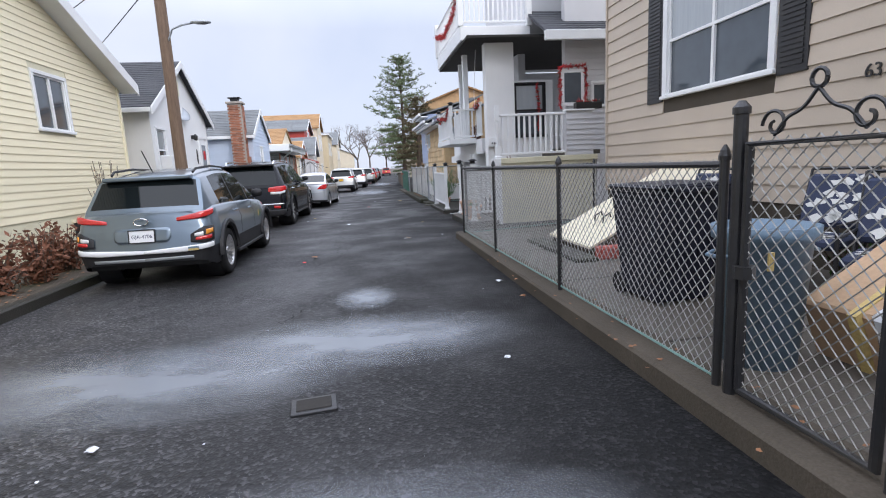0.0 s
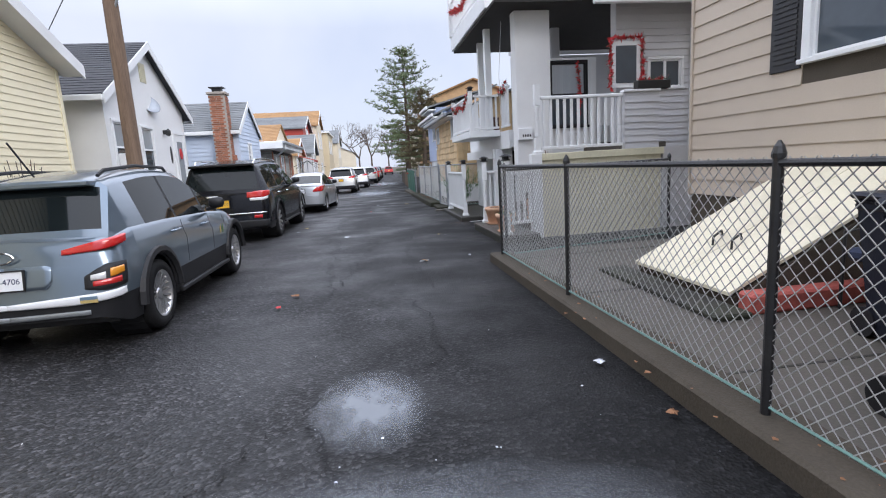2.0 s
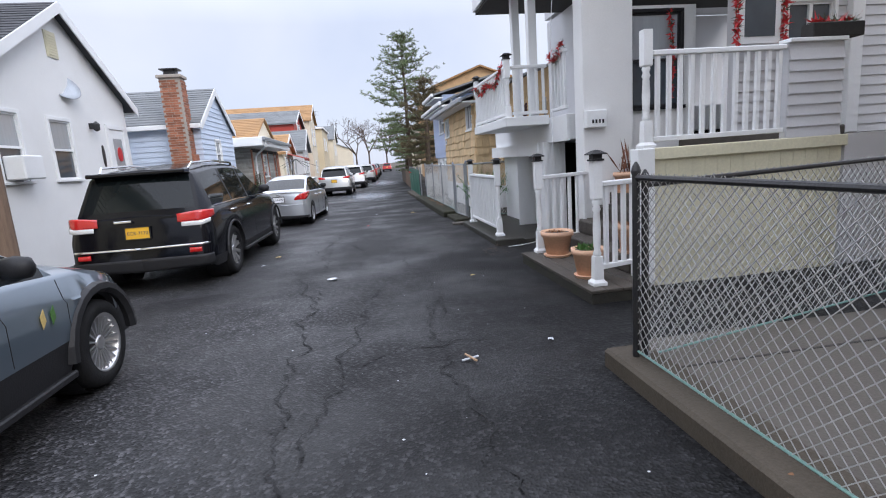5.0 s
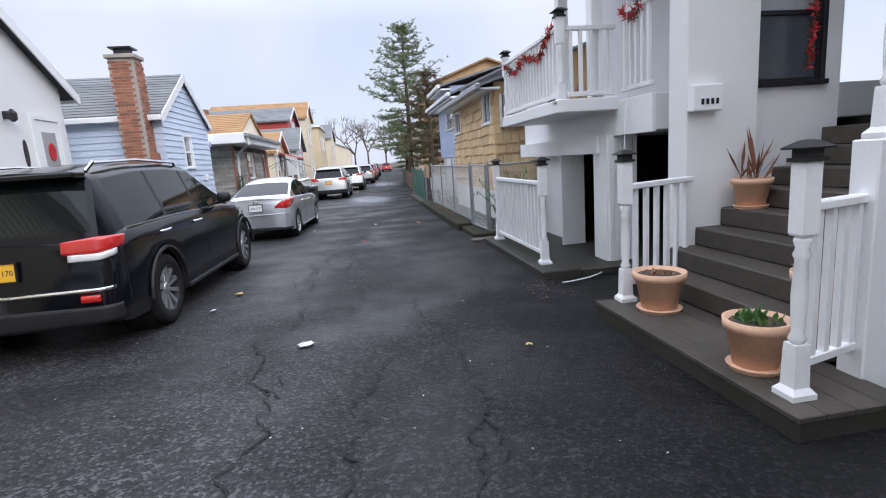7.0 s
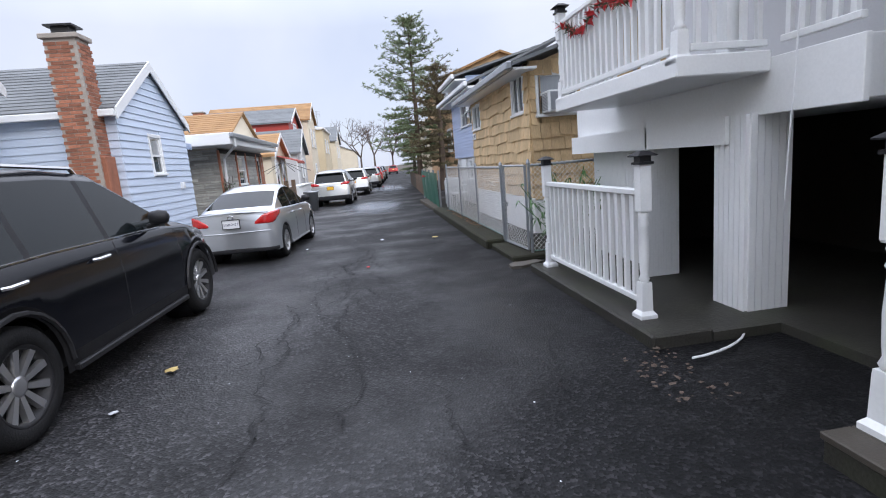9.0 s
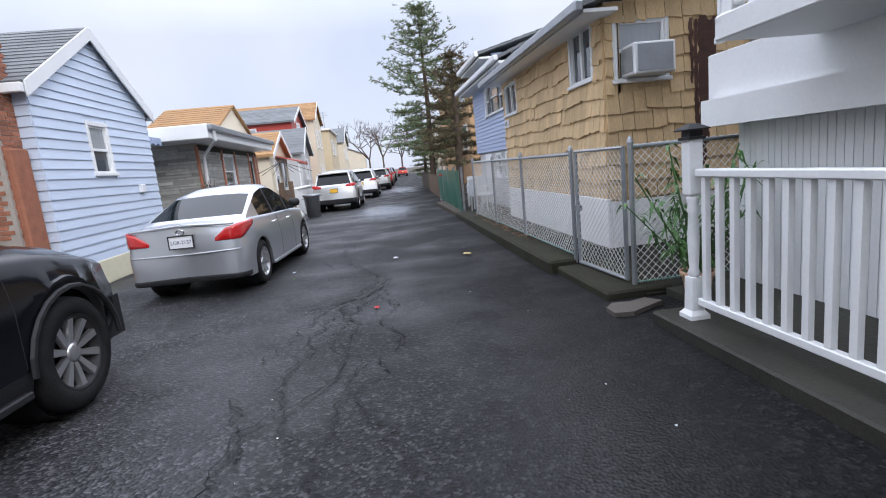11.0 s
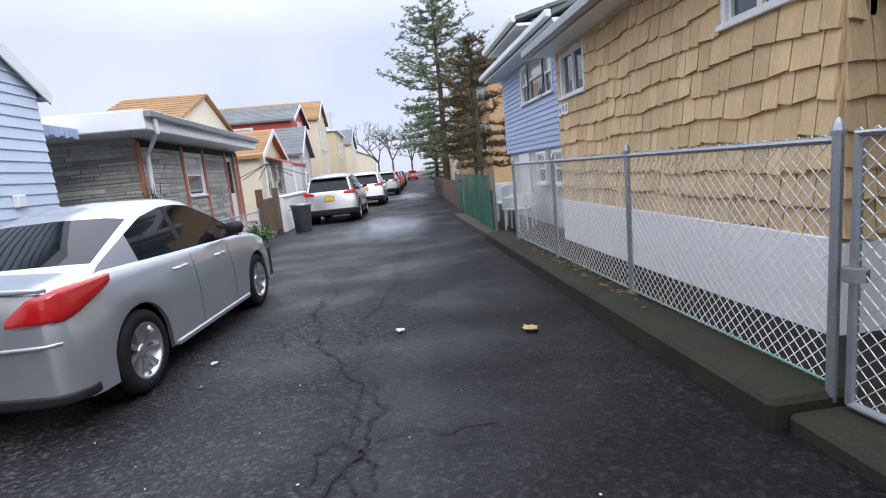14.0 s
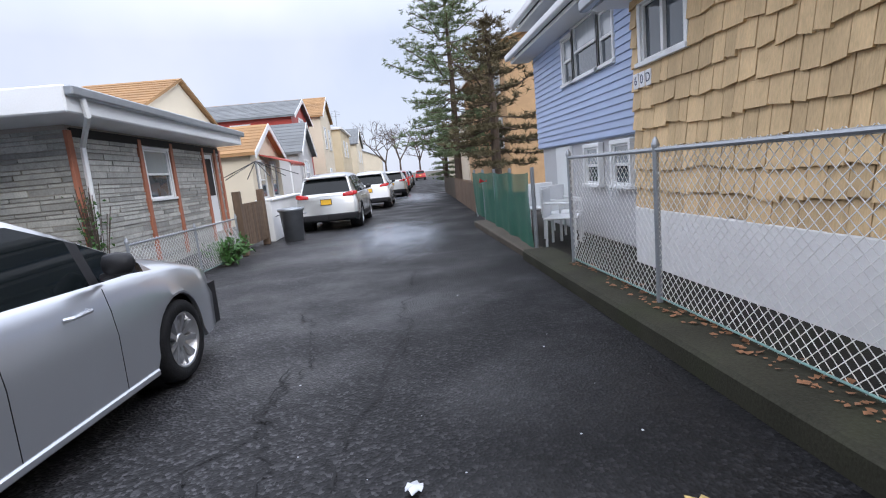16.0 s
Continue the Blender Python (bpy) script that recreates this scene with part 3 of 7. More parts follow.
def shingled(parent, p00, p10, p11, p01, material, exposure=0.16, thick=0.05):
    """A roof plane from eave p00-p10 to ridge p01-p11, as overlapping courses."""
    a, b, c, d = (Vector(p) for p in (p00, p10, p11, p01))
    n = max(2, int((d - a).length / exposure))
    up = (b - a).cross(d - a).normalized()
    if up.z < 0:
        up = -up
    slab = roof_slab("roof", parent, [a, b, c, d], thick, material)
    for i in range(n):
        f, g = i / n, min(1.0, (i + 1.15) / n)
        q = [a.lerp(d, f), b.lerp(c, f), b.lerp(c, g), a.lerp(d, g)]
        v = [q[0] + up * 0.004, q[1] + up * 0.004, q[2] + up * 0.002, q[3] + up * 0.002, q[0] + up * 0.02, q[1] + up * 0.02, q[2] + up * 0.006, q[3] + up * 0.006]
        raw("shingle_course", v, [(4, 5, 6, 7), (0, 1, 5, 4), (1, 2, 6, 5), (2, 3, 7, 6), (3, 0, 4, 7)], material, slab)
    return slab


def chain_link(parent, a, b, z0, z1, pitch=0.072, r=0.003, material="wire", lift=0.025):
    """Woven diamond wire between two points in plan: both sets of crossing strands as thin three-sided rods."""
    a, b = Vector((*a, 0)), Vector((*b, 0))
    length = (b - a).length
    u = (b - a) / length
    w = Vector((u.y, -u.x, 0))
    h = z1 - z0 + lift
    verts, faces = [], []
    for sgn in (1, -1):
        s = -h
        while s < length + h:
            lo, hi = (s, s + h) if sgn > 0 else (s + h, s)
            t0, t1 = 0.0, 1.0
            du = hi - lo
            ta, tb = sorted(((0 - lo) / du, (length - lo) / du))
            t0, t1 = max(t0, ta), min(t1, tb)
            if t1 - t0 > 0.01:
                p = [a + u * (lo + du * t) + Vector((0, 0, z0 + h * t)) + w * (0.0025 * sgn) for t in (t0, t1)]
                dirn = (p[1] - p[0]).normalized()
                side = dirn.cross(w).normalized()
                k = len(verts)
                for q in p:
                    for ang in (0, 2.094, 4.189):
                        verts.append(q + (side * math.cos(ang) + w * math.sin(ang)) * r)
                for i in range(3):
                    j = (i + 1) % 3
                    faces.append((k + i, k + j, k + 3 + j, k + 3 + i))
            s += pitch
    ob = raw("wire_mesh", verts, faces, material, parent)
    return tagged(ob, kind="stuff")

# ---- ground ----
ground = tagged(part("ground", B(-900, 900, -300, 1800, -0.4, -0.08), "soil"), "bare damp soil reaching beyond the houses", "ground", kind="structure")


def road_strip():
    bm = bmesh.new()
    rows = []
    for i in range(0, 90):
        y = -14 + i * 1.6
        drift = max(0.0, y - 26) * 0.045
        rows.append([bm.verts.new((x + drift, y, 0.0 + 0.012 * math.sin(y * 0.7 + x) - (0.012 if abs(x) < 3 else 0))) for x in (-6.2, -3.5, -2.0, -0.6, 0.6, 1.4, 1.9, 5.6)])
    for a, b in zip(rows, rows[1:]):
        for i in range(len(a) - 1):
            bm.faces.new((a[i], a[i + 1], b[i + 1], b[i]))
    for v in bm.verts:
        v.co.z = min(v.co.z, 0.004)
    return bm


road = tagged(part("road", road_strip(), "asphalt", smooth=True), "dark damp asphalt lane with cracks and worn patches", "road", kind="structure")

kerb = tagged(part("kerb", box(B(1.47, 1.78, -6, 10.45, -0.2, 0.12, 0.02), 1.47, 1.78, -6, -5.9, -0.2, 0.11), "concrete"), "worn low concrete kerb under the black fence", "kerb", kind="structure")
part("kerb_stone", B(1.9, 2.32, 20.0, 26.75, -0.2, 0.13, 0.025), "moss", kerb)
part("kerb_stone", B(1.98, 2.6, 18.75, 20.0, -0.2, 0.07, 0.02), "moss", kerb)
part("kerb_stone", B(1.95, 2.25, 26.8, 31.2, -0.2, 0.1, 0.02), "concrete", kerb)
yard = tagged(part("pavement", B(1.782, 4.7, -6, 10.6, -0.2, 0.07), "slab"), "grey poured concrete front yard behind the fence", "yard", kind="structure")
for y in (0.6, 2.5, 4.4, 6.3, 8.2, 10.1):
    part("joint", B(1.79, 4.5, y, y + 0.02, 0.066, 0.0735), "dampslab", yard)
porch_slab = tagged(part("pavement", box(B(3.05, 9, 12.3, 18.7, -0.2, 0.06), 2.5, 3.05, 15.3, 18.7, -0.2, 0.06), "dampslab"), "damp mossy concrete floor under the porch", "slab", kind="structure")
shakeyard = tagged(part("pavement", B(2.33, 9, 18.72, 31.5, -0.2, 0.02), "wetdirt"), "damp dark concrete strip beside the shingled house", "yard", kind="structure")


def cracks():
    bm = bmesh.new()
    rnd = random.Random(4)
    for x, y, n, ang in ((-0.5, 4.0, 36, 1.5), (-0.8, 8.6, 60, 1.45), (-1.4, 5.2, 26, 1.3), (0.2, 7.0, 30, 1.7), (-0.7, 13.0, 60, 1.55), (0.6, 12.0, 40, 1.5), (0.1, 18.2, 70, 1.6), (-0.5, 17.0, 55, 1.5), (-0.9, 18.4, 30, 1.2), (-0.3, 11.0, 20, 0.2), (-0.4, 6.4, 18, 0.1), (-1.0, 19.5, 26, 0.4), (-0.1, 21.9, 62, 1.5), (-0.68, 22.0, 46, 1.52), (-0.5, 9.8, 50, 1.5), (0.5, 9.2, 44, 1.62), (-0.2, 14.8, 48, 1.5), (-1.1, 16.0, 40, 1.35), (0.15, 16.6, 44, 1.65), (0.9, 14.4, 24, 1.2)):
        p = Vector((x, y, 0))
        w = 0.0075
        prev = None
        a = ang
        n = int(n * 1.7)
        for i in range(n):
            a = ang + rnd.uniform(-1.1, 1.1)
            ww = w * rnd.uniform(0.3, 1.3) * min(1, (n - i) / 6, (i + 1) / 3)
            nrm = Vector((-math.sin(a), math.cos(a), 0))
            cur = (bm.verts.new((p + nrm * ww).to_tuple()[:2] + (0.007,)), bm.verts.new((p - nrm * ww).to_tuple()[:2] + (0.007,)))
            if prev:
                bm.faces.new((prev[0], prev[1], cur[1], cur[0]))
            prev = cur
            p = p + Vector((math.cos(a), math.sin(a), 0)) * rnd.uniform(0.03, 0.09)
    return bm


tagged(part("crack", cracks(), "crack", road), kind="stuff")
# wet patches whose pale blue-grey colour paints the sky's reflection on the asphalt
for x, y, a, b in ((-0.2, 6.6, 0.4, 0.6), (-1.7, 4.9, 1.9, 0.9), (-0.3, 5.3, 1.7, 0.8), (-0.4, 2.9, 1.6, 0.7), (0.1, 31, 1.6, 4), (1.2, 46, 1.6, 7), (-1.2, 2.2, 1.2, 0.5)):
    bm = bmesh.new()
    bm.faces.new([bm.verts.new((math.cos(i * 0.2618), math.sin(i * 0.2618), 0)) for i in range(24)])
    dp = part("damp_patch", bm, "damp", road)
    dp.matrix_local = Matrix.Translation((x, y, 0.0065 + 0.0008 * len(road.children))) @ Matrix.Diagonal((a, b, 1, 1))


# ---- houses on the near side: tan house ----
def house_shell(name, label, m=None):
    return thing(name, label, "house", m)


tan = house_shell("house", "tan vinyl-sided house with white window and black shutters")
mA = facing((4.5, 10.5, 0), (0, -1))  # u runs towards -y, faces the lane
hA = [(1.88, 3.82, 2.2, 3.75)]
wall_with_holes("wall", mA, 16.5, -0.1, 6.0, 0.25, "concrete", hA, parent=tan)
siding(tan, mA, 16.5, 0.72, 5.9, 0.205, "tan", [(1.78, 3.92, 2.1, 3.85)], lap=0.02)
window(tan, mA, 1.88, 3.82, 2.2, 3.75, 0.1, "hv", proud=0.045)
mAn = facing((9.5, 10.5, 0), (-1, 0))
wall_with_holes("wall", mAn, 4.75, -0.1, 6.0, 0.25, "concrete", parent=tan)
siding(tan, mAn, 5.0, 0.72, 5.9, 0.205, "tan", lap=0.02)
part("corner_board", B(4.46, 4.56, 10.5, 10.54, 0.7, 6.0, 0.004), "tan", tan)
for u in (1.36, 3.94):
    sh = part("shutter", box(bmesh.new(), u, u + 0.4, 2.12, 3.85, 0.0, 0.03, 0.004, mA), "blackmetal", tan, "black louvred shutter")
    for i in range(30):
        z = 2.2 + i * 0.054
        part("slat", box(bmesh.new(), u + 0.05, u + 0.35, z, z + 0.034, 0.03, 0.042, 0, mA), "blackmetal", sh)
shingled(tan, (4.1, 10.8, 6.0), (4.1, -6.2, 6.0), (8.5, -6.2, 8.2), (8.5, 10.8, 8.2), "dkshingle", 0.4)
text("house_number", "63", 0.17, mA @ Matrix.Translation((5.05, 1.98, 0.03)), "blackmetal", tan, 0.006)


# ---- yellow house ----
yel = house_shell("house", "pale yellow vinyl-sided house with white gutters")
mY = facing((-5.75, -4, 0), (0, 1))
wall_with_holes("wall", mY, 18.8, -0.1, 3.6, 0.25, "cream", [(15.6, 16.55, 2.36, 3.32)], parent=yel)
part("gable", prism(bmesh.new(), [(4.2, 3.6), (18.8, 3.6), (11.5, 6.62)], -0.2, mY), "cream", yel)
siding(yel, mY, 18.8, 0.76, 3.6, 0.125, "yellow", [(15.5, 16.65, 2.26, 3.42)], lap=0.016)
siding(yel, mY, 18.8, 3.6, 6.55, 0.125, "yellow", [], (11.5, 6.66, 3.6), left=4.2, lap=0.016)
window(yel, mY, 15.6, 16.55, 2.36, 3.32, 0.07, "v")
part("corner_board", B(-5.76, -5.72, 14.72, 14.82, 0.74, 3.6, 0.004), "yellow", yel)
# near-black slab: the unlit basement is painted as a flat dark opening
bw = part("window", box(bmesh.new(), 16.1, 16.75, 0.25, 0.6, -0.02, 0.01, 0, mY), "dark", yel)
part("window_frame", box(box(bmesh.new(), 16.04, 16.81, 0.6, 0.66, 0, 0.03, 0, mY), 16.75, 16.81, 0.2, 0.6, 0, 0.03, 0, mY), "yellow", bw)
wall_with_holes("wall", facing((-6.0, 14.8, 0), (-1, 0)), 5, -0.1, 3.6, 0.25, "yellow", parent=yel)
yr = (-5.4, 7.5, 6.8)
shingled(yel, (-5.4, 15.05, 3.63), (-11, 15.05, 3.63), (-11, 7.5, 6.8), yr, "shingle", 0.3)
shingled(yel, (-5.4, -0.05, 3.63), (-11, -0.05, 3.63), (-11, 7.5, 6.8), yr, "shingle", 0.3)
roof_slab("fascia", yel, [(-5.37, 15.07, 3.64), (-5.4, 15.07, 3.64), (-5.4, 7.5, 6.82), (-5.37, 7.5, 6.82)], 0.24, "white")
roof_slab("soffit", yel, [(-5.4, 15.0, 3.46), (-5.74, 15.0, 3.46), (-5.74, 7.5, 6.6), (-5.4, 7.5, 6.6)], 0.03, "white")
part("gutter", B(-11, -5.4, 15.05, 15.15, 3.48, 3.62, 0.01), "white", yel)
us = part("upper_storey", B(-10.5, -7.0, 13.2, 14.4, 4.2, 8.2, 0.02), "yellow", yel)
for i in range(26):
    part("siding_board", B(-7.0, -6.985, 13.2, 14.4, 4.6 + i * 0.135, 4.6 + i * 0.135 + 0.12), "yellow", us)


# ---- gable houses on the far side of the lane ----
def gable_house(label, x, y0, y1, depth, eave, ridge, foot, board, roof, holes, over=0.3, course=0.14, walls=None):
    """A house whose gable faces the lane at the plane x; holes are (y0, y1, z0, z1, split)."""
    h = house_shell("house", label)
    m = facing((x, y0, 0), (0, 1))
    w = y1 - y0
    hl = [(a - y0, b - y0, c, d) for a, b, c, d, _ in holes]
    wall_with_holes("wall", m, w, -0.1, eave, 0.2, walls or board, hl, parent=h)
    part("gable", prism(bmesh.new(), [(0, eave), (w, eave), (w / 2, ridge)], -0.2, m), walls or board, h)
    if course:
        siding(h, m, w, foot, eave, course, board, [(a - 0.07, b + 0.07, c - 0.05, d + 0.07) for a, b, c, d in hl])
        siding(h, m, w, eave, ridge - 0.05, course, board, gable=(w / 2, ridge, eave))
    for (a, b, c, d), (_, _, _, _, split) in zip(hl, holes):
        if split != "door":
            window(h, m, a, b, c, d, 0.07, split)
    ms = facing((x - depth, y0, 0), (1, 0))
    wall_with_holes("wall", ms, depth - 0.2, -0.1, eave, 0.2, walls or board, parent=h)
    if course:
        siding(h, ms, depth, foot, eave, course, board)
    wall_with_holes("wall", facing((x - 0.2, y1, 0), (-1, 0)), depth - 0.2, -0.1, eave, 0.2, walls or board, parent=h)
    k = (ridge - eave) / (w / 2)
    ym = (y0 + y1) / 2
    xo = x + over * 0.6
    for yy in (y0 - over, y1 + over):
        zz = eave - k * over + 0.09
        shingled(h, (xo, yy, zz), (x - depth - 0.2, yy, zz), (x - depth - 0.2, ym, ridge + 0.09), (xo, ym, ridge + 0.09), roof, 0.14, 0.08)
        roof_slab("fascia", h, [(xo + 0.025, yy, zz + 0.01), (xo, yy, zz + 0.01), (xo, ym, ridge + 0.1), (xo + 0.025, ym, ridge + 0.1)], 0.2, "white")
        s = -1 if yy < ym else 1
        part("gutter", B(x - depth, xo, min(yy, yy + s * 0.08), max(yy, yy + s * 0.08), zz - 0.14, zz - 0.02, 0.01), "white", h)
    return h, m


white_house, mW = gable_house("white stucco bungalow with dark shingle roof", -5.55, 15.95, 20.85, 8, 3.3, 4.77, 0, "stucco", "dkshingle",
                              [(16.25, 16.85, 1.6, 2.7, "h"), (17.7, 18.36, 1.6, 2.68, "h"), (19.85, 20.55, 0.3, 2.66, "door")], course=0)
wd = part("door", box(bmesh.new(), 3.9, 4.6, 0.3, 2.66, -0.05, 0.02, 0.01, mW), "white", white_house)
part("door_glass", box(bmesh.new(), 4.05, 4.45, 1.1, 2.45, 0.02, 0.03, 0, mW), "curtain", wd)
part("wreath", prism(bmesh.new(), [(4.25 + 0.1 * math.cos(i * 0.524), 2.1 + 0.16 * math.sin(i * 0.524)) for i in range(12)], 0.02, mW @ Matrix.Translation((0, 0, 0.03))), "redribbon", wd)
part("door_frame", box(box(box(bmesh.new(), 3.8, 3.9, 0.2, 2.76, -0.05, 0.04, 0, mW), 4.6, 4.7, 0.2, 2.76, -0.05, 0.04, 0, mW), 3.9, 4.6, 2.66, 2.76, -0.05, 0.04, 0, mW), "white", wd)
part("door_handle", tube(bmesh.new(), mW @ Vector((3.98, 1.25, 0.02)), mW @ Vector((3.98, 1.25, 0.08)), 0.02), "chrome", wd)
part("doorstep", box(bmesh.new(), 3.6, 4.85, -0.1, 0.2, 0.0, 0.6, 0.015, mW), "concrete", white_house)
gv = part("gable_vent", box(bmesh.new(), 2.15, 2.5, 3.85, 4.32, 0, 0.02, 0, mW), "cream", white_house)
for i in range(8):
    part("slat", box(bmesh.new(), 2.18, 2.47, 3.89 + i * 0.05, 3.92 + i * 0.05, 0.02, 0.032, 0, mW), "cream", gv)
wl_ = part("wall_lamp", lathe(bmesh.new(), [(0.02, 0), (0.06, 0.03), (0.07, 0.14), (0.02, 0.2)], 8, Matrix.Translation((-5.42, 19.14, 2.55))), "blackmetal", white_house)
part("bracket", box(bmesh.new(), 3.16, 3.22, 2.6, 2.72, 0.0, 0.1, 0, mW), "blackmetal", wl_)
part("plaque", prism(bmesh.new(), [(3.55 + 0.05 * math.cos(i * 0.524), 2.05 + 0.24 * math.sin(i * 0.524)) for i in range(12)], 0.02, mW), "blackmetal", white_house)
part("window_air_conditioner", box(bmesh.new(), 0.34, 0.86, 1.62, 2.0, 0.0, 0.3, 0.02, mW), "white", white_house)

blue_house, mB = gable_house("pale blue vinyl-sided bungalow with grey roof", -4.25, 22.1, 25.5, 7, 2.88, 3.92, 0.38, "blue", "shingle", [(23.37, 23.87, 1.72, 2.46, "h")], over=0.14)
part("foundation", B(-4.45, -4.215, 22.07, 25.53, 0, 0.38, 0.01), "cream", blue_house)
part("meter_box", box(bmesh.new(), 2.55, 2.7, 1.35, 1.5, 0.01, 0.08, 0.01, mB), "white", blue_house)


def chimney():
    c = thing("chimney", "tall red brick chimney with weathered mortar on blue house", "chimney", pose(-4.68, 21.86, 0.05))
    bw, bh, w, d = 0.2, 0.062, 0.52, 0.42
    part("core", box(bmesh.new(), -w / 2 + 0.012, w / 2 - 0.012, -d / 2 + 0.012, d / 2 - 0.012, -0.1, 3.95), "mortar", c)
    proto = {}
    for key, (lx, ly) in dict(f=(bw, 0.1), s=(0.1, bw)).items():
        bm = B(-lx / 2 + 0.005, lx / 2 - 0.005, -ly / 2 + 0.005, ly / 2 - 0.005, 0, bh - 0.011)
        me = bpy.data.meshes.new("brick")
        bm.to_mesh(me)
        bm.free()
        me.materials.append(M["brick"])
        proto[key] = me
    rows = int(3.95 / bh)
    for r in range(14, rows):
        o = 0.1 * (r % 2)
        for i in range(3):
            x = -w / 2 + 0.1 + o * 0.6 + i * 0.2
            if x < w / 2 - 0.02:
                b = new("brick", proto["f"])
                b.parent, b.location = c, (min(x, w / 2 - 0.1), -d / 2 + 0.05, r * bh)
        for i in range(2):
            b = new("brick", proto["s"])
            b.parent, b.location = c, (w / 2 - 0.05, -d / 2 + 0.14 + o * 0.5 + i * 0.2, r * bh)
    part("shoulder", B(0.2, 0.33, -0.15, 0.2, -0.1, 2.0, 0.02), "brick", c)
    part("crown", B(-0.3, 0.3, -0.25, 0.25, 3.95, 4.03, 0.01), "mortar", c)
    part("cap", box(box(bmesh.new(), -0.22, 0.22, -0.18, 0.18, 4.16, 4.19), -0.14, 0.14, -0.12, 0.12, 4.03, 4.16), "blackmetal", c, "black metal rain cap")


chimney()


# ---- grey stone house with flat porch roof ----
gs = house_shell("house", "grey ledgestone house with terracotta trim and white flat roof")
mG = facing((-4.2, 27.9, 0), (0, 1))
gh = [(2.12, 3.1, 1.27, 2.18), (5.05, 5.65, 0.3, 2.2)]
wall_with_holes("wall", mG, 6.15, -0.1, 2.42, 0.2, "mortar", gh, parent=gs)
mGs = facing((-9, 27.9, 0), (1, 0))
wall_with_holes("wall", mGs, 4.6, -0.1, 2.42, 0.2, "mortar", parent=gs)


def ledgestone(parent, m, width, z1, holes, seed):
    rnd = random.Random(seed)
    z = 0.0
    while z < z1 - 0.02:
        h = rnd.choice((0.06, 0.08, 0.1))
        u = 0.0
        spans = [(0, width)]
        for a, b, c, d in holes:
            if c < z + h and d > z:
                spans = cut(spans, a - 0.13, b + 0.13)
        for s, e in spans:
            u = s
            while u < e - 0.03:
                l = min(rnd.uniform(0.4, 1.1), e - u)
                p = rnd.uniform(0.008, 0.03)
                raw("stone", [m @ Vector(q) for q in ((u + 0.004, z + 0.004, 0), (u + l - 0.004, z + 0.004, 0), (u + l - 0.004, z + h - 0.004, 0), (u + 0.004, z + h - 0.004, 0), (u + 0.008, z + 0.008, p), (u + l - 0.008, z + 0.008, p), (u + l - 0.008, z + h - 0.008, p), (u + 0.008, z + h - 0.008, p))],
                    [(4, 5, 6, 7), (0, 1, 5, 4), (1, 2, 6, 5), (2, 3, 7, 6), (3, 0, 4, 7)], "stone", parent)
                u += l
        z += h


ledgestone(gs, mG, 6.15, 2.36, gh, 3)
ledgestone(gs, mGs, 4.8, 2.36, [], 5)
window(gs, mG, 2.12, 3.1, 1.27, 2.18, 0.05, "h")
for u in (0.0, 1.97, 3.25, 4.95, 5.76, 6.09):
    part("trim", box(bmesh.new(), u - 0.06, u + 0.06, 0.1, 2.34, 0.0, 0.05, 0.006, mG), "rust", gs, "terracotta painted upright")
# near-black band along the wall top, just below the flat roof
part("trim", box(bmesh.new(), 0.06, 6.03, 2.25, 2.38, 0.0, 0.045, 0, mG), "dark", gs)
gd = part("door", box(bmesh.new(), 5.05, 5.65, 0.3, 2.2, -0.08, -0.02, 0, mG), "white", gs)
# pane coloured near-black to stand for the unlit room inside
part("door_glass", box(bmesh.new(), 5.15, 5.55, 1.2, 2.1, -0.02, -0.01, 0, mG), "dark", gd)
part("flat_roof", B(-9, -3.55, 26.92, 34.0, 2.42, 2.75, 0.02), "white", gs)
part("gutter", B(-3.55, -3.44, 26.92, 34.0, 2.61, 2.74, 0.02), "galv", gs)
part("downpipe", path(bmesh.new(), [(-3.5, 27.2, 2.62), (-3.5, 27.25, 2.4), (-4.05, 27.98, 2.1), (-4.1, 28.0, 0.3)], 0.04), "white", gs)
shingled(gs, (-4.4, 30.4, 2.9), (-6.6, 30.4, 2.9), (-6.6, 33.0, 3.98), (-4.4, 33.0, 3.98), "brshingle", 0.22)
shingled(gs, (-4.4, 35.6, 2.9), (-6.6, 35.6, 2.9), (-6.6, 33.0, 3.98), (-4.4, 33.0, 3.98), "brshingle", 0.22)
part("gable", prism(bmesh.new(), [(2.6, 2.7), (7.5, 2.7), (7.5, 2.9), (5.1, 3.88), (2.6, 2.9)], -0.1, mG @ Matrix.Translation((0, 0, -0.3))), "palecream", gs)
awn = roof_slab("awning", gs, [(-4.55, 25.75, 2.5), (-4.55, 26.85, 2.5), (-6.3, 26.85, 2.85), (-6.3, 25.75, 2.85)], 0.05, "blue", "pale blue corrugated awning")
for i in range(9):
    part("valance", B(-4.57, -4.54, 25.75 + i * 0.122, 25.86 + i * 0.122, 2.34 + 0.03 * (i % 2), 2.5), "lavender", awn)


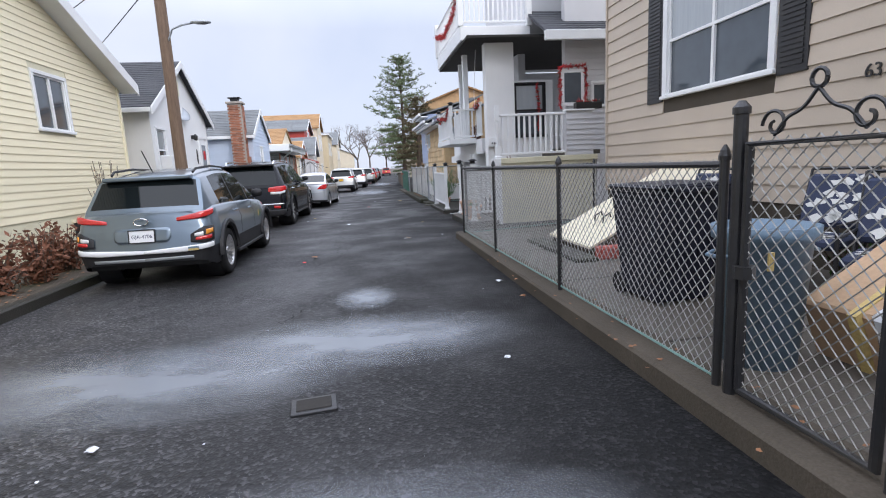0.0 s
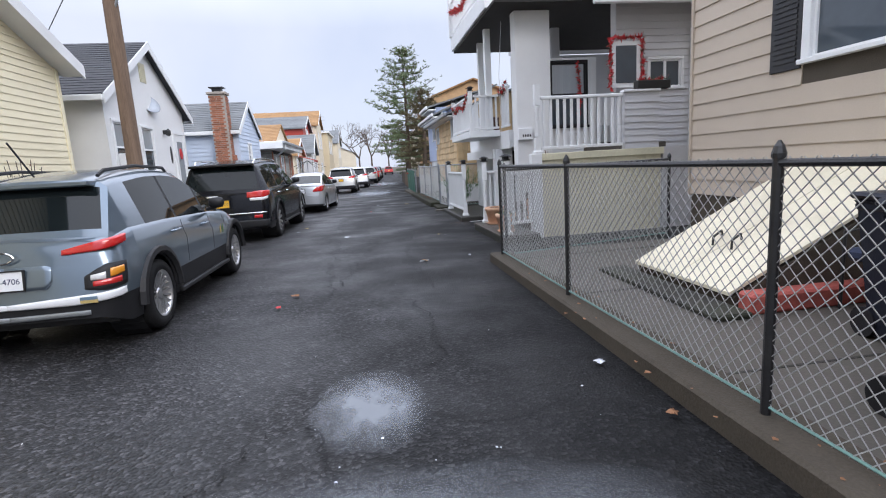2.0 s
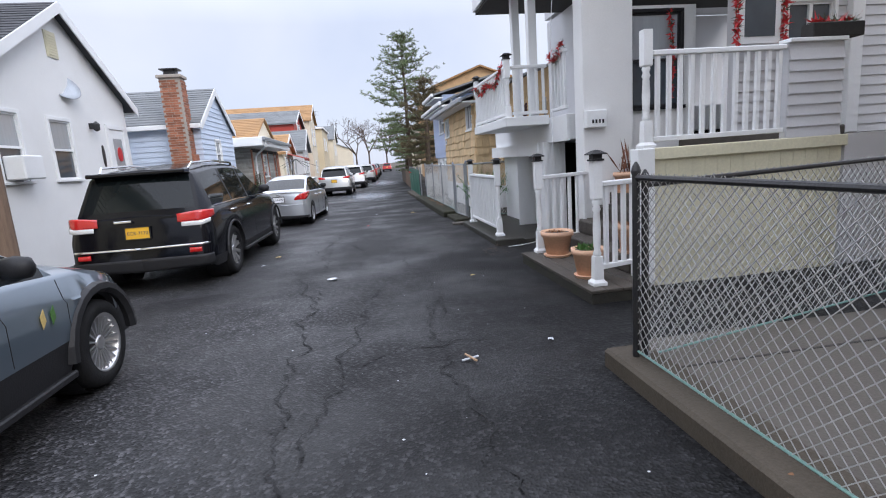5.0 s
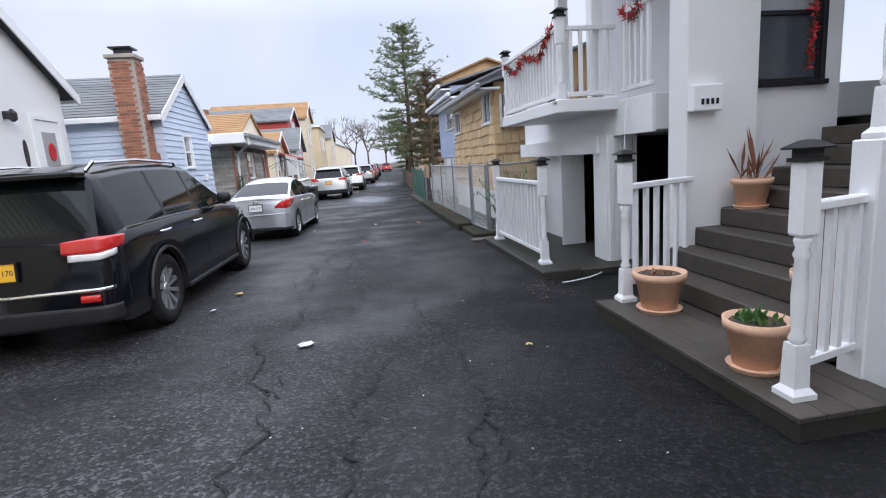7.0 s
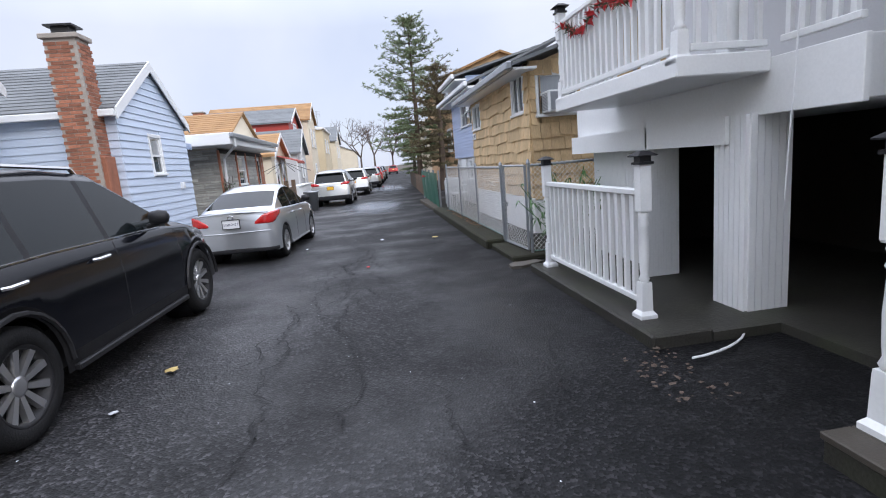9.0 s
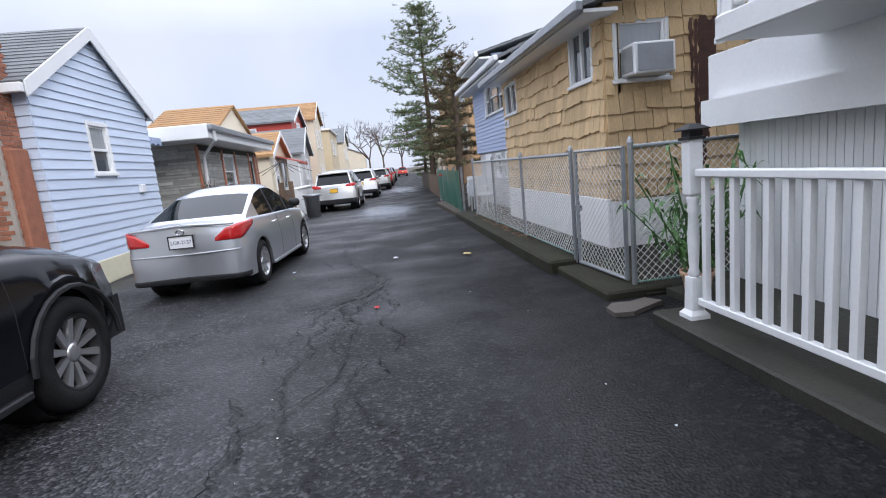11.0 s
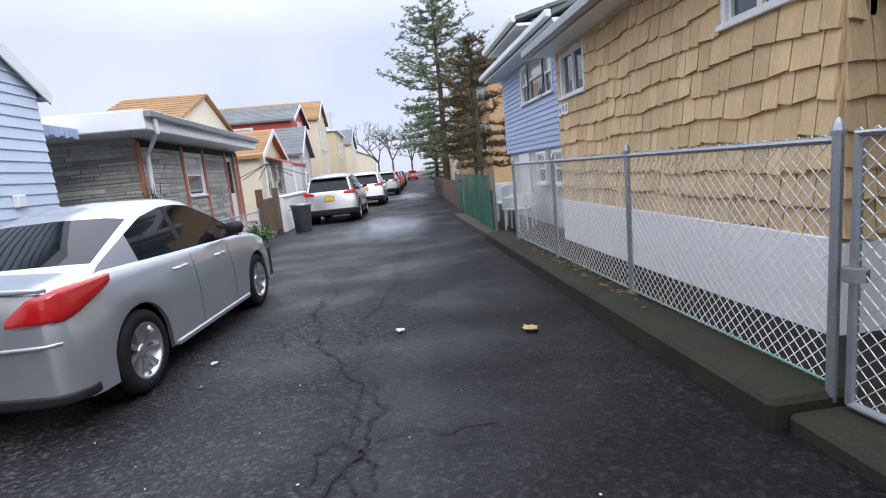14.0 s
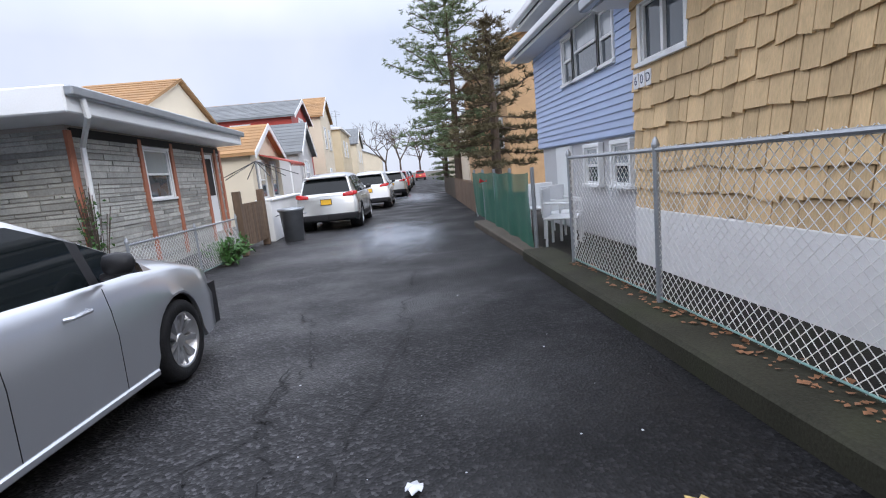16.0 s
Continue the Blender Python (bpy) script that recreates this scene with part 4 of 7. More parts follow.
# ---- row of houses further on ----
def far_house(label, x, y0, y1, depth, eave, ridge, wallm, roofm, wins, axis="x"):
    h = house_shell("house", label)
    m = facing((x, y0, 0), (0, 1) if x < 0 else (0, -1))
    if x > 0:
        m = facing((x, y1, 0), (0, -1))
    w = y1 - y0
    s = -1 if x < 0 else 1
    part("wall", B(min(x, x + s * depth), max(x, x + s * depth), y0, y1, -0.2, eave), wallm, h)
    ym, o = (y0 + y1) / 2, 0.25
    xo, xe = x - s * 0.25, x + s * depth
    if axis == "x":
        part("gable", prism(bmesh.new(), [(0, eave), (w, eave), (w / 2, ridge)], -0.3, m), wallm, h)
        for yy in (y0 - o, y1 + o):
            shingled(h, (xo, yy, eave), (xe, yy, eave), (xe, ym, ridge + 0.08), (xo, ym, ridge + 0.08), roofm, 0.3, 0.1)
            xa = xo - s * 0.03
            roof_slab("fascia", h, [(xa, yy, eave + 0.02), (xo, yy, eave + 0.02), (xo, ym, ridge + 0.1), (xa, ym, ridge + 0.1)], 0.22, "white")
    elif axis == "y":
        for a, b in ((xo, x + s * depth / 2), (xe + s * o, x + s * depth / 2)):
            shingled(h, (a, y0 - o, eave), (a, y1 + o, eave), (b, y1 + o, ridge), (b, y0 - o, ridge), roofm, 0.3, 0.1)
        part("gutter", B(min(xo, xo - s * 0.1), max(xo, xo - s * 0.1), y0 - o, y1 + o, eave - 0.1, eave + 0.04), "white", h)
        part("gable", prism(bmesh.new(), [(0, eave), (depth, eave), (depth / 2, ridge - 0.1)], 0.2, facing((min(x, x + s * depth), y0 + 0.02, 0), (1, 0)) @ Matrix.Translation((0, 0, -0.22))), wallm, h)
    else:
        part("parapet", B(min(xo, xe), max(xo, xe), y0 - o, y1 + o, eave, eave + 0.2, 0.02), "white", h)
    for a, b, c, d in wins:
        window(h, m @ Matrix.Translation((0, 0, 0.052)), a, b, c, d, 0.08, "h", proud=0.01)
    ms = facing((min(x, x + s * depth), y0, 0), (1, 0))
    return h, ms


for label, x, y0, y1, depth, eave, ridge, wm, rm, wins, ax, sidewins in (
    ("small cream bungalow with brown shingle roof", -4.6, 38.5, 43, 7, 2.5, 3.6, "palecream", "brshingle", [(0.8, 1.6, 0.9, 2.2), (2.6, 3.4, 0.9, 2.2)], "x", [(4.6, 5.4, 1.5, 2.1)]),
    ("red two-storey house with grey roof", -5.2, 50.5, 56.5, 9, 5.2, 6.4, "red", "shingle", [(2.2, 3.6, 4.2, 5.2), (1.2, 2.2, 1.2, 2.4)], "x", [(5.6, 6.6, 3.9, 4.8)]),
    ("grey gabled cottage with white trim", -4.2, 45.5, 49.5, 6, 2.8, 4.3, "greysiding", "shingle", [(1.3, 2.5, 1.2, 2.4)], "x", []),
    ("cream two-storey house with brown roof", -4.8, 60, 66, 9, 6.2, 7.9, "palecream", "brshingle", [(1.2, 2.0, 3.8, 5.4), (3.6, 4.4, 3.8, 5.4), (2, 3, 1, 2.2)], "x", []),
    ("beige stucco house with flat roof", -4.4, 70, 80, 9, 6.0, 6.2, "beige", "shingle", [(2, 3, 3.5, 5), (5, 6, 3.5, 5)], "flat", []),
    ("pale cream house with white gable", -3.9, 83, 94, 9, 5.4, 7.6, "palecream", "shingle", [(3, 4, 3.2, 4.6), (7, 8, 3.2, 4.6)], "x", []),
):
    h, ms = far_house(label, x, y0, y1, depth, eave, ridge, wm, rm, wins, ax)
    for a, b, c, d in sidewins:
        window(h, ms @ Matrix.Translation((0, 0, 0.052)), a, b, c, d, 0.08, "h", proud=0.01)
far_house("cream houses closing the far end of the lane", -2, 124, 134, 14, 5, 8, "palecream", "shingle", [], "y")
far_house("pale house at the far end of the lane", 13, 120, 132, 14, 5, 8, "palecream", "shingle", [], "y")
far_house("orange brick three-storey house with brown roof", 5.4, 42, 54, 6, 6.3, 7.5, "orangebrick", "brshingle", [(9.6, 11, 4.4, 5.7), (9.6, 11, 2.0, 3.3)], "y")
far_house("pale grey two-storey house behind the trees", 6.2, 60, 74, 9, 5.4, 7.2, "palecream", "shingle", [(2, 3, 3, 4.4), (10, 11, 3, 4.4)], "y")
bc = thing("chimney", "short red brick chimney on red house", "chimney", pose(-11.2, 50.6, 5.0))
part("stack", B(-0.35, 0.35, -0.3, 0.3, -0.5, 1.2, 0.02), "brick", bc)
part("crown", B(-0.4, 0.4, -0.35, 0.35, 1.2, 1.3, 0.02), "mortar", bc)
aw = thing("awning", "red scalloped metal awning over cream bungalow door", "awning", pose(-4.6, 40.9, 0))
roof_slab("sheet", aw, [(0, -1.2, 2.5), (0, 1.8, 2.5), (1.1, 1.8, 2.15), (1.1, -1.2, 2.15)], 0.05, "redpaintw")
for i in range(10):
    part("scallop", prism(bmesh.new(), [(-1.2 + i * 0.3, 2.1), (-1.05 + i * 0.3, 1.98), (-0.9 + i * 0.3, 2.1)], 0.02, facing((1.1, 0, 0), (0, 1))), "redpaintw", aw)
for y in (-1.1, 1.7):
    part("post", tube(bmesh.new(), (1.05, y, 0), (1.05, y, 2.12), 0.03), "white", aw)


# ---- shingled house beside the lane ----
sk = house_shell("house", "tan wood-shake bungalow with white foundation and windows")
XS, YS, YE = 3.05, 20.85, 25.75
mS = facing((XS, YE, 0), (0, -1))
mSs = facing((XS, YS, 0), (1, 0))
fw = [(0.2, 1.0, 2.2, 2.78), (3.88, 4.55, 2.22, 2.9)]
sw = [(0.16, 0.78, 2.12, 2.8)]
wall_with_holes("wall", mS, YE - YS, -0.1, 3.0, 0.2, "shake", fw, parent=sk)
wall_with_holes("wall", mSs, 5, -0.1, 3.0, 0.2, "shake", sw, parent=sk, left=0.2)
wall_with_holes("wall", facing((8, YE, 0), (-1, 0)), 4.75, -0.1, 3.0, 0.2, "shake", parent=sk)


def shakes(name, m, width, z0, z1, holes, seed):
    """Split shakes in uneven courses; each one its own piece on one of a few shared meshes."""
    wallset = new(name)
    wallset.parent = sk
    rnd = random.Random(seed)
    exposure, protos = 0.215, {}
    for k in range(5):
        wd = 0.13 + 0.03 * k
        bm = bmesh.new()
        t, d = 0.042, 0.008
        sl = 0.012 * (k % 3 - 1)
        g = 0.0045
        v = [(g, -0.012 - sl, 0), (wd - g, -0.012 + sl, 0), (wd - g, 0.24, 0), (g, 0.24, 0), (g, -0.012 - sl, t), (wd - g, -0.012 + sl, t), (wd - g, 0.24, d), (g, 0.24, d)]
        me = bpy.data.meshes.new("shingle")
        me.from_pydata(v, [], [(4, 5, 6, 7), (0, 1, 5, 4), (1, 2, 6, 5), (3, 0, 4, 7)])
        me.materials.append(M["shake"])
        protos[k] = (wd, me)
        bm.free()
    z = z0
    row = 0
    while z < z1 - 0.05:
        spans = [(0.0, width)]
        for a, b, c, d in holes:
            if c < z + exposure and d > z + 0.05:
                spans = cut(spans, a - 0.06, b + 0.06)
        for s, e in spans:
            u = s
            while u < e - 0.02:
                k = rnd.randrange(5)
                wd, me = protos[k]
                f = min(1.0, (e - u) / wd)
                ob = new("shingle", me)
                ob.parent = wallset
                ob.matrix_local = m @ Matrix.Translation((u, z + rnd.uniform(-0.016, 0.016) + 0.014 * math.sin(u * 5 + row), 0.001)) @ Matrix.Diagonal((f, 1, 1, 1))
                u += wd
        z += exposure
        row += 1


shakes("shingle_wall", mS, YE - YS, 0.66, 2.92, fw, 11)
shakes("shingle_wall", mSs, 2.6, 0.66, 2.92, sw, 12)
part("foundation", B(3.0, 3.05, YS - 0.03, YE, 0, 0.66, 0.01), "stucco", sk, "white painted foundation")
part("foundation", B(3.05, 8, YS - 0.03, YS, 0, 0.62, 0.008), "stucco", sk)
window(sk, mS, *fw[0], 0.06, "v")
window(sk, mS, *fw[1], 0.06, "v")
window(sk, mSs, *sw[0], 0.06, "h")
ac = thing("window_air_conditioner", "white boxy window air conditioner in shingled house", "air conditioner", mSs @ Matrix.Translation((0.47, 2.13, 0)))
part("case", B(-0.26, 0.26, 0, 0.36, 0.0, 0.34, 0.015), "white", ac)
for i in range(12):
    part("louvre", B(-0.268, -0.262, 0.04 + i * 0.024, 0.055 + i * 0.024, 0.04, 0.3), "galv", ac)
part("grille", B(-0.22, 0.22, 0.03, 0.33, 0.34, 0.35), "galv", ac)
srnd = random.Random(3)
for u, z0, w in ((1.18, 0.9, 0.05), (1.25, 0.72, 0.07), (1.33, 1.25, 0.05), (1.28, 1.0, 0.1), (1.42, 1.7, 0.06), (1.12, 2.0, 0.05), (1.36, 2.2, 0.12)):
    n = int((2.86 - z0) / 0.06)
    side = [(u - w / 2 * min(1, 0.25 + i / 8) + srnd.uniform(-0.014, 0.014), z0 + i * 0.06) for i in range(n)]
    back = [(u + w / 2 * min(1, 0.25 + i / 8) + srnd.uniform(-0.014, 0.014), z0 + i * 0.06) for i in reversed(range(n))]
    part("stain", prism(bmesh.new(), side + back, 0.0015, mSs @ Matrix.Translation((0, 0, 0.0445 + 0.0012 * srnd.random()))), "stain", sk)
roof_slab("roof", sk, [(2.66, YS - 0.35, 2.98), (2.66, YE + 0.25, 2.98), (5.6, YE + 0.25, 3.9), (5.6, YS - 0.35, 3.9)], 0.06, "shingle")
roof_slab("roof", sk, [(8.6, YS - 0.35, 2.98), (8.6, YE + 0.25, 2.98), (5.6, YE + 0.25, 3.9), (5.6, YS - 0.35, 3.9)], 0.06, "shingle")
part("gable", prism(bmesh.new(), [(0, 2.95), (5, 2.95), (2.55, 3.85)], -0.1, mSs), "shake", sk)
part("soffit", B(2.68, 3.1, YS - 0.3, YE + 0.2, 2.86, 2.9), "white", sk)
part("gutter", B(2.55, 2.66, YS - 0.36, YE + 0.26, 2.86, 2.99, 0.02), "galv", sk)
part("downpipe", path(bmesh.new(), [(5.0, YS - 0.05, 2.9), (5.0, YS - 0.06, 0.3)], 0.04), "galv", sk)
for i, c in enumerate("60D"):
    tl = part("number_tile", box(bmesh.new(), 0.06 + i * 0.13, 0.17 + i * 0.13, 1.94, 2.1, 0.03, 0.045, 0.004, mS), "plate", sk)
    text("numeral", c, 0.13, mS @ Matrix.Translation((0.115 + i * 0.13, 2.02, 0.046)), "ink", tl, 0.001)


# ---- lavender house ----
lv = house_shell("house", "lavender vinyl-sided house with grey ground floor")
XL = 3.35
mL = facing((XL, 30.6, 0), (0, -1))
lw = [(1.75, 2.2, 2.5, 3.2), (2.25, 3.2, 2.5, 3.3), (3.25, 3.7, 2.5, 3.2)]
wall_with_holes("wall", mL, 4.8, 1.5, 3.6, 0.2, "lavender", lw, parent=lv)
siding(lv, mL, 4.8, 1.52, 3.5, 0.1, "lavender", [(1.68, 3.77, 2.42, 3.38)])
part("corner_board", B(XL - 0.03, XL + 0.05, 25.78, 25.86, 1.5, 3.55), "white", lv)
for a in lw:
    window(lv, mL, *a, 0.05, "h")
part("lower_wall", B(XL + 0.06, 8.5, 25.9, 30.5, -0.1, 1.5), "greysiding", lv)
part("wall", B(XL + 0.01, 8.5, 25.82, 25.9, 1.5, 3.5), "lavender", lv)
for y in (26.5, 27.5):
    window(lv, facing((XL + 0.0, y + 0.55, 0), (0, -1)), 0, 0.5, 0.85, 1.4, 0.06, "h")
part("door", B(XL + 0.02, XL + 0.06, 28.8, 29.6, 0.05, 1.48, 0.01), "white", lv)
shingled(lv, (2.95, 25.6, 3.45), (2.95, 30.95, 3.45), (5.8, 30.95, 4.6), (5.8, 25.6, 4.6), "shingle", 0.25)
part("soffit", B(2.96, 3.34, 25.62, 30.93, 3.3, 3.36), "white", lv)
part("gutter", B(2.84, 2.95, 25.6, 30.95, 3.36, 3.48, 0.02), "white", lv)
part("dormer", B(3.4, 6, 28.0, 30.4, 3.6, 4.0), "lavender", lv)
shingled(lv, (3.0, 27.8, 4.0), (3.0, 30.6, 4.0), (5.8, 30.6, 4.75), (5.8, 27.8, 4.75), "shingle", 0.3)
part("dormer_soffit", B(3.03, 3.4, 27.82, 30.58, 3.84, 3.89), "white", lv)
part("dormer_gutter", B(2.9, 3.02, 27.8, 30.6, 3.9, 4.03, 0.02), "white", lv)


# ---- fences ----
def fence(label, pts, height, base, postmat, wiremat, group, r=0.023, top=True, material_rail=None):
    f = thing("chain_link_fence", label, "fence", group=group)
    for i, (x, y) in enumerate(pts):
        p = part("post", tube(bmesh.new(), (x, y, base - 0.05), (x, y, height + 0.03), r, n=10), postmat, f)
        part("post_cap", lathe(bmesh.new(), [(r * 1.25, 0), (r * 1.3, 0.02), (r * 0.9, 0.05), (0.006, 0.075)], 10, Matrix.Translation((x, y, height + 0.02))), postmat, p)
    for a, b in zip(pts, pts[1:]):
        part("top_rail", tube(bmesh.new(), (*a, height), (*b, height), r * 0.75, n=8), material_rail or postmat, f)
        part("tension_wire", tube(bmesh.new(), (*a, base + 0.04), (*b, base + 0.04), 0.008, n=5), "greenwire", f)
        chain_link(f, a, b, base + 0.03, height, material=wiremat)
    return f


fence("black-painted chain-link fence on concrete kerb", [(1.62, 3.66), (1.62, 5.8), (1.6, 8.05), (1.6, 10.25)], 1.27, 0.12, "blackmetal", "oldwire", "lane fences")
fence("black chain-link fence across yard beside porch", [(1.66, 10.25), (4.4, 10.9)], 1.22, 0.07, "blackmetal", "oldwire", "lane fences")
fence("galvanised chain-link fence on mossy kerb", [(2.22, 20.02), (2.22, 21.95), (2.22, 23.8), (2.2, 25.6)], 1.28, 0.13, "galv", "wire", "lane fences", material_rail="galv")
fence("galvanised chain-link fence behind bamboo pot", [(2.32, 18.9), (3.4, 18.9), (5.2, 18.95)], 1.3, 0.05, "galv", "wire", "lane fences")


def gate(label, a, b, z0, z1, postmat, scroll):
    g = thing("chain_link_gate", label, "gate")
    fr = path(bmesh.new(), [(*a, z0), (*a, z1), (*b, z1), (*b, z0), (*a, z0)], 0.022, 8)
    part("gate_frame", fr, postmat, g)
    chain_link(g, a, b, z0, z1, material="oldwire" if scroll else "wire")
    part("latch", lathe(bmesh.new(), [(0.05, -0.03), (0.05, 0.03)], 8, Matrix.Translation((*a, (z0 + z1) / 2))), postmat, g)
    if scroll:
        A, D = Vector((*a, z1)), Vector((*b, z1)) - Vector((*a, z1))
        up = Vector((0, 0, 1))
        for c, k in ((0.2, 1), (0.8, -1)):
            pts = []
            for i in range(26):
                th = i * 0.3
                rr = 0.07 - 0.0022 * i
                pts.append(A + D * c + D.normalized() * (k * -rr * math.cos(th)) + up * (0.075 + rr * math.sin(th)))
            part("scroll", path(bmesh.new(), pts, 0.008, 5), postmat, g)
        for k in (1, -1):
            pts = []
            for i in range(18):
                f = i / 17
                pts.append(A + D * (0.5 - k * 0.3 * (1 - f) ** 1.0) + up * (0.03 + 0.17 * f * f * (3 - 2 * f) + 0.03 * math.sin(f * 6.28)))
            part("scroll", path(bmesh.new(), pts, 0.008, 5), postmat, g)
        part("finial", path(bmesh.new(), [A + D * 0.5 + D.normalized() * (0.035 * math.cos(i * 0.52)) + up * (0.235 + 0.035 * math.sin(i * 0.52)) for i in range(13)], 0.009, 5), postmat, g)
    return g


gate("black chain-link gate with wrought scrolls on top", (1.62, 3.5), (1.62, 2.82), 0.16, 1.36, "blackmetal", True)
gate("galvanised chain-link gate beside shingled house", (2.24, 19.94), (2.3, 19.0), 0.1, 1.3, "galv", False)
for y, h in ((3.56, 1.5),):
    gp = thing("gate_post", "thick black gate post with domed cap", "post", pose(1.62, y, 0.1))
    part("shaft", tube(bmesh.new(), (0, 0, -0.1), (0, 0, h - 0.1), 0.032, n=12), "blackmetal", gp)
    part("cap", lathe(bmesh.new(), [(0.04, 0), (0.04, 0.03), (0.015, 0.06)], 12, Matrix.Translation((0, 0, h - 0.1))), "blackmetal", gp)
fp = fence("thin black chain-link fence further along the yard", [(1.6, 2.74), (1.6, -0.5), (1.6, -4)], 1.27, 0.12, "blackmetal", "wire", "lane fences")

gf = thing("mesh_screen_fence", "green mesh screen on chain-link fence", "fence", group="lane fences")
bays = (26.95, 28.5, 30.05, 31.6, 33.1)
for y in bays:
    part("post", tube(bmesh.new(), (2.16 + (y - 27) * 0.03, y, 0.0), (2.16 + (y - 27) * 0.03, y, 1.2), 0.028), "galv", gf)
for y0, y1 in zip(bays, bays[1:]):
    bmt, rows = bmesh.new(), []
    for i in range(13):
        y = y0 + (y1 - y0) * i / 12
        x = 2.12 + (y - 27) * 0.03 + 0.014 * math.sin(y * 9)
        rows.append([bmt.verts.new((x + 0.02 * math.sin(y * 5 + k), y, z)) for k, z in enumerate((0.1, 0.45, 0.8, 1.14 - 0.03 * math.sin(math.pi * i / 12)))])
    for a, b in zip(rows, rows[1:]):
        for i in range(3):
            bmt.faces.new((a[i], a[i + 1], b[i + 1], b[i]))
    part("screen", bmt, "tarp", gf, smooth=True)
part("bow", prism(prism(bmesh.new(), [(0, 0), (0.1, 0.07), (0.12, -0.02)], 0.03, facing((2.2, 30.9, 0.95), (1, 0))), [(0, 0), (-0.1, 0.07), (-0.12, -0.02)], 0.03, facing((2.2, 30.9, 0.95), (1, 0))), "redribbon", gf, "red ribbon bow")
for k in range(2):
    wf = thing("picket_fence", "weathered grey-brown wooden fence along lane", "fence", group="lane fences")
    for i in range(40):
        y = 33.3 + k * 8 + i * 0.2
        part("picket", B(2.3 + (y - 26) * 0.045 - 0.2, 2.33 + (y - 26) * 0.045 - 0.2, y, y + 0.17, 0, 0.85 + 0.05 * math.sin(i * 2.1)), "wood" if k == 0 else "concrete", wf)


# ---- cars ----
def lerp_list(pts, s):
    for (a, va), (b, vb) in zip(pts, pts[1:]):
        if s <= b:
            f = 0 if b == a else (s - a) / (b - a)
            f = max(0, min(1, f))
            return va + (vb - va) * f
    return pts[-1][1]


def wheel(parent, x, y, r, width, spokes, dark=False, out=1):
    m = Matrix.Translation((x, y, r)) @ Matrix.Rotation(out * math.pi / 2, 4, "Y")
    w = part("wheel", lathe(bmesh.new(), [(r * 0.64, -width / 2), (r * 0.9, -width / 2), (r * 0.98, -width * 0.36), (r, -width * 0.15), (r, width * 0.15), (r * 0.98, width * 0.36), (r * 0.92, width * 0.47), (r * 0.68, width / 2), (r * 0.66, width * 0.4)], 36, m, caps=False), "tyre", parent, smooth=True)
    part("rim", lathe(bmesh.new(), [(r * 0.6, -width * 0.4), (r * 0.67, width * 0.40), (r * 0.685, width * 0.47), (r * 0.66, width * 0.485), (r * 0.61, width * 0.42), (r * 0.57, width * 0.05), (r * 0.18, width * 0.02), (r * 0.02, width * 0.02)], 36, m), "black" if dark else "alloy", w, smooth=True)
    bm = bmesh.new()
    for i in range(spokes):
        ms = m @ Matrix.Rotation(6.28319 * i / spokes, 4, "Z")
        hw = r * (0.07 if spokes <= 7 else 0.055 if spokes < 12 else 0.022)
        v = [(r * 0.12, -hw * 0.8, width * 0.28), (r * 0.12, hw * 0.8, width * 0.28), (r * 0.63, hw * 1.25, width * 0.42), (r * 0.63, -hw * 1.25, width * 0.42)]
        a = [bm.verts.new(ms @ Vector(p)) for p in v]
        b = [bm.verts.new(ms @ Vector((p[0], p[1] * 1.2, p[2] - 0.035))) for p in v]
        bm.faces.new(a)
        for j in range(4):
            bm.faces.new((a[j], b[j], b[(j + 1) % 4], a[(j + 1) % 4]))
    part("spokes", bm, "alloy", w)
    part("hub", lathe(bmesh.new(), [(r * 0.17, width * 0.15), (r * 0.17, width * 0.31), (r * 0.12, width * 0.34), (0.005, width * 0.345)], 16, m), "alloy", w, smooth=True)
    part("brake_disc", lathe(bmesh.new(), [(r * 0.5, 0), (r * 0.5, width * 0.04), (r * 0.1, width * 0.045)], 20, m), "galv" if not dark else "black", w)
    return w


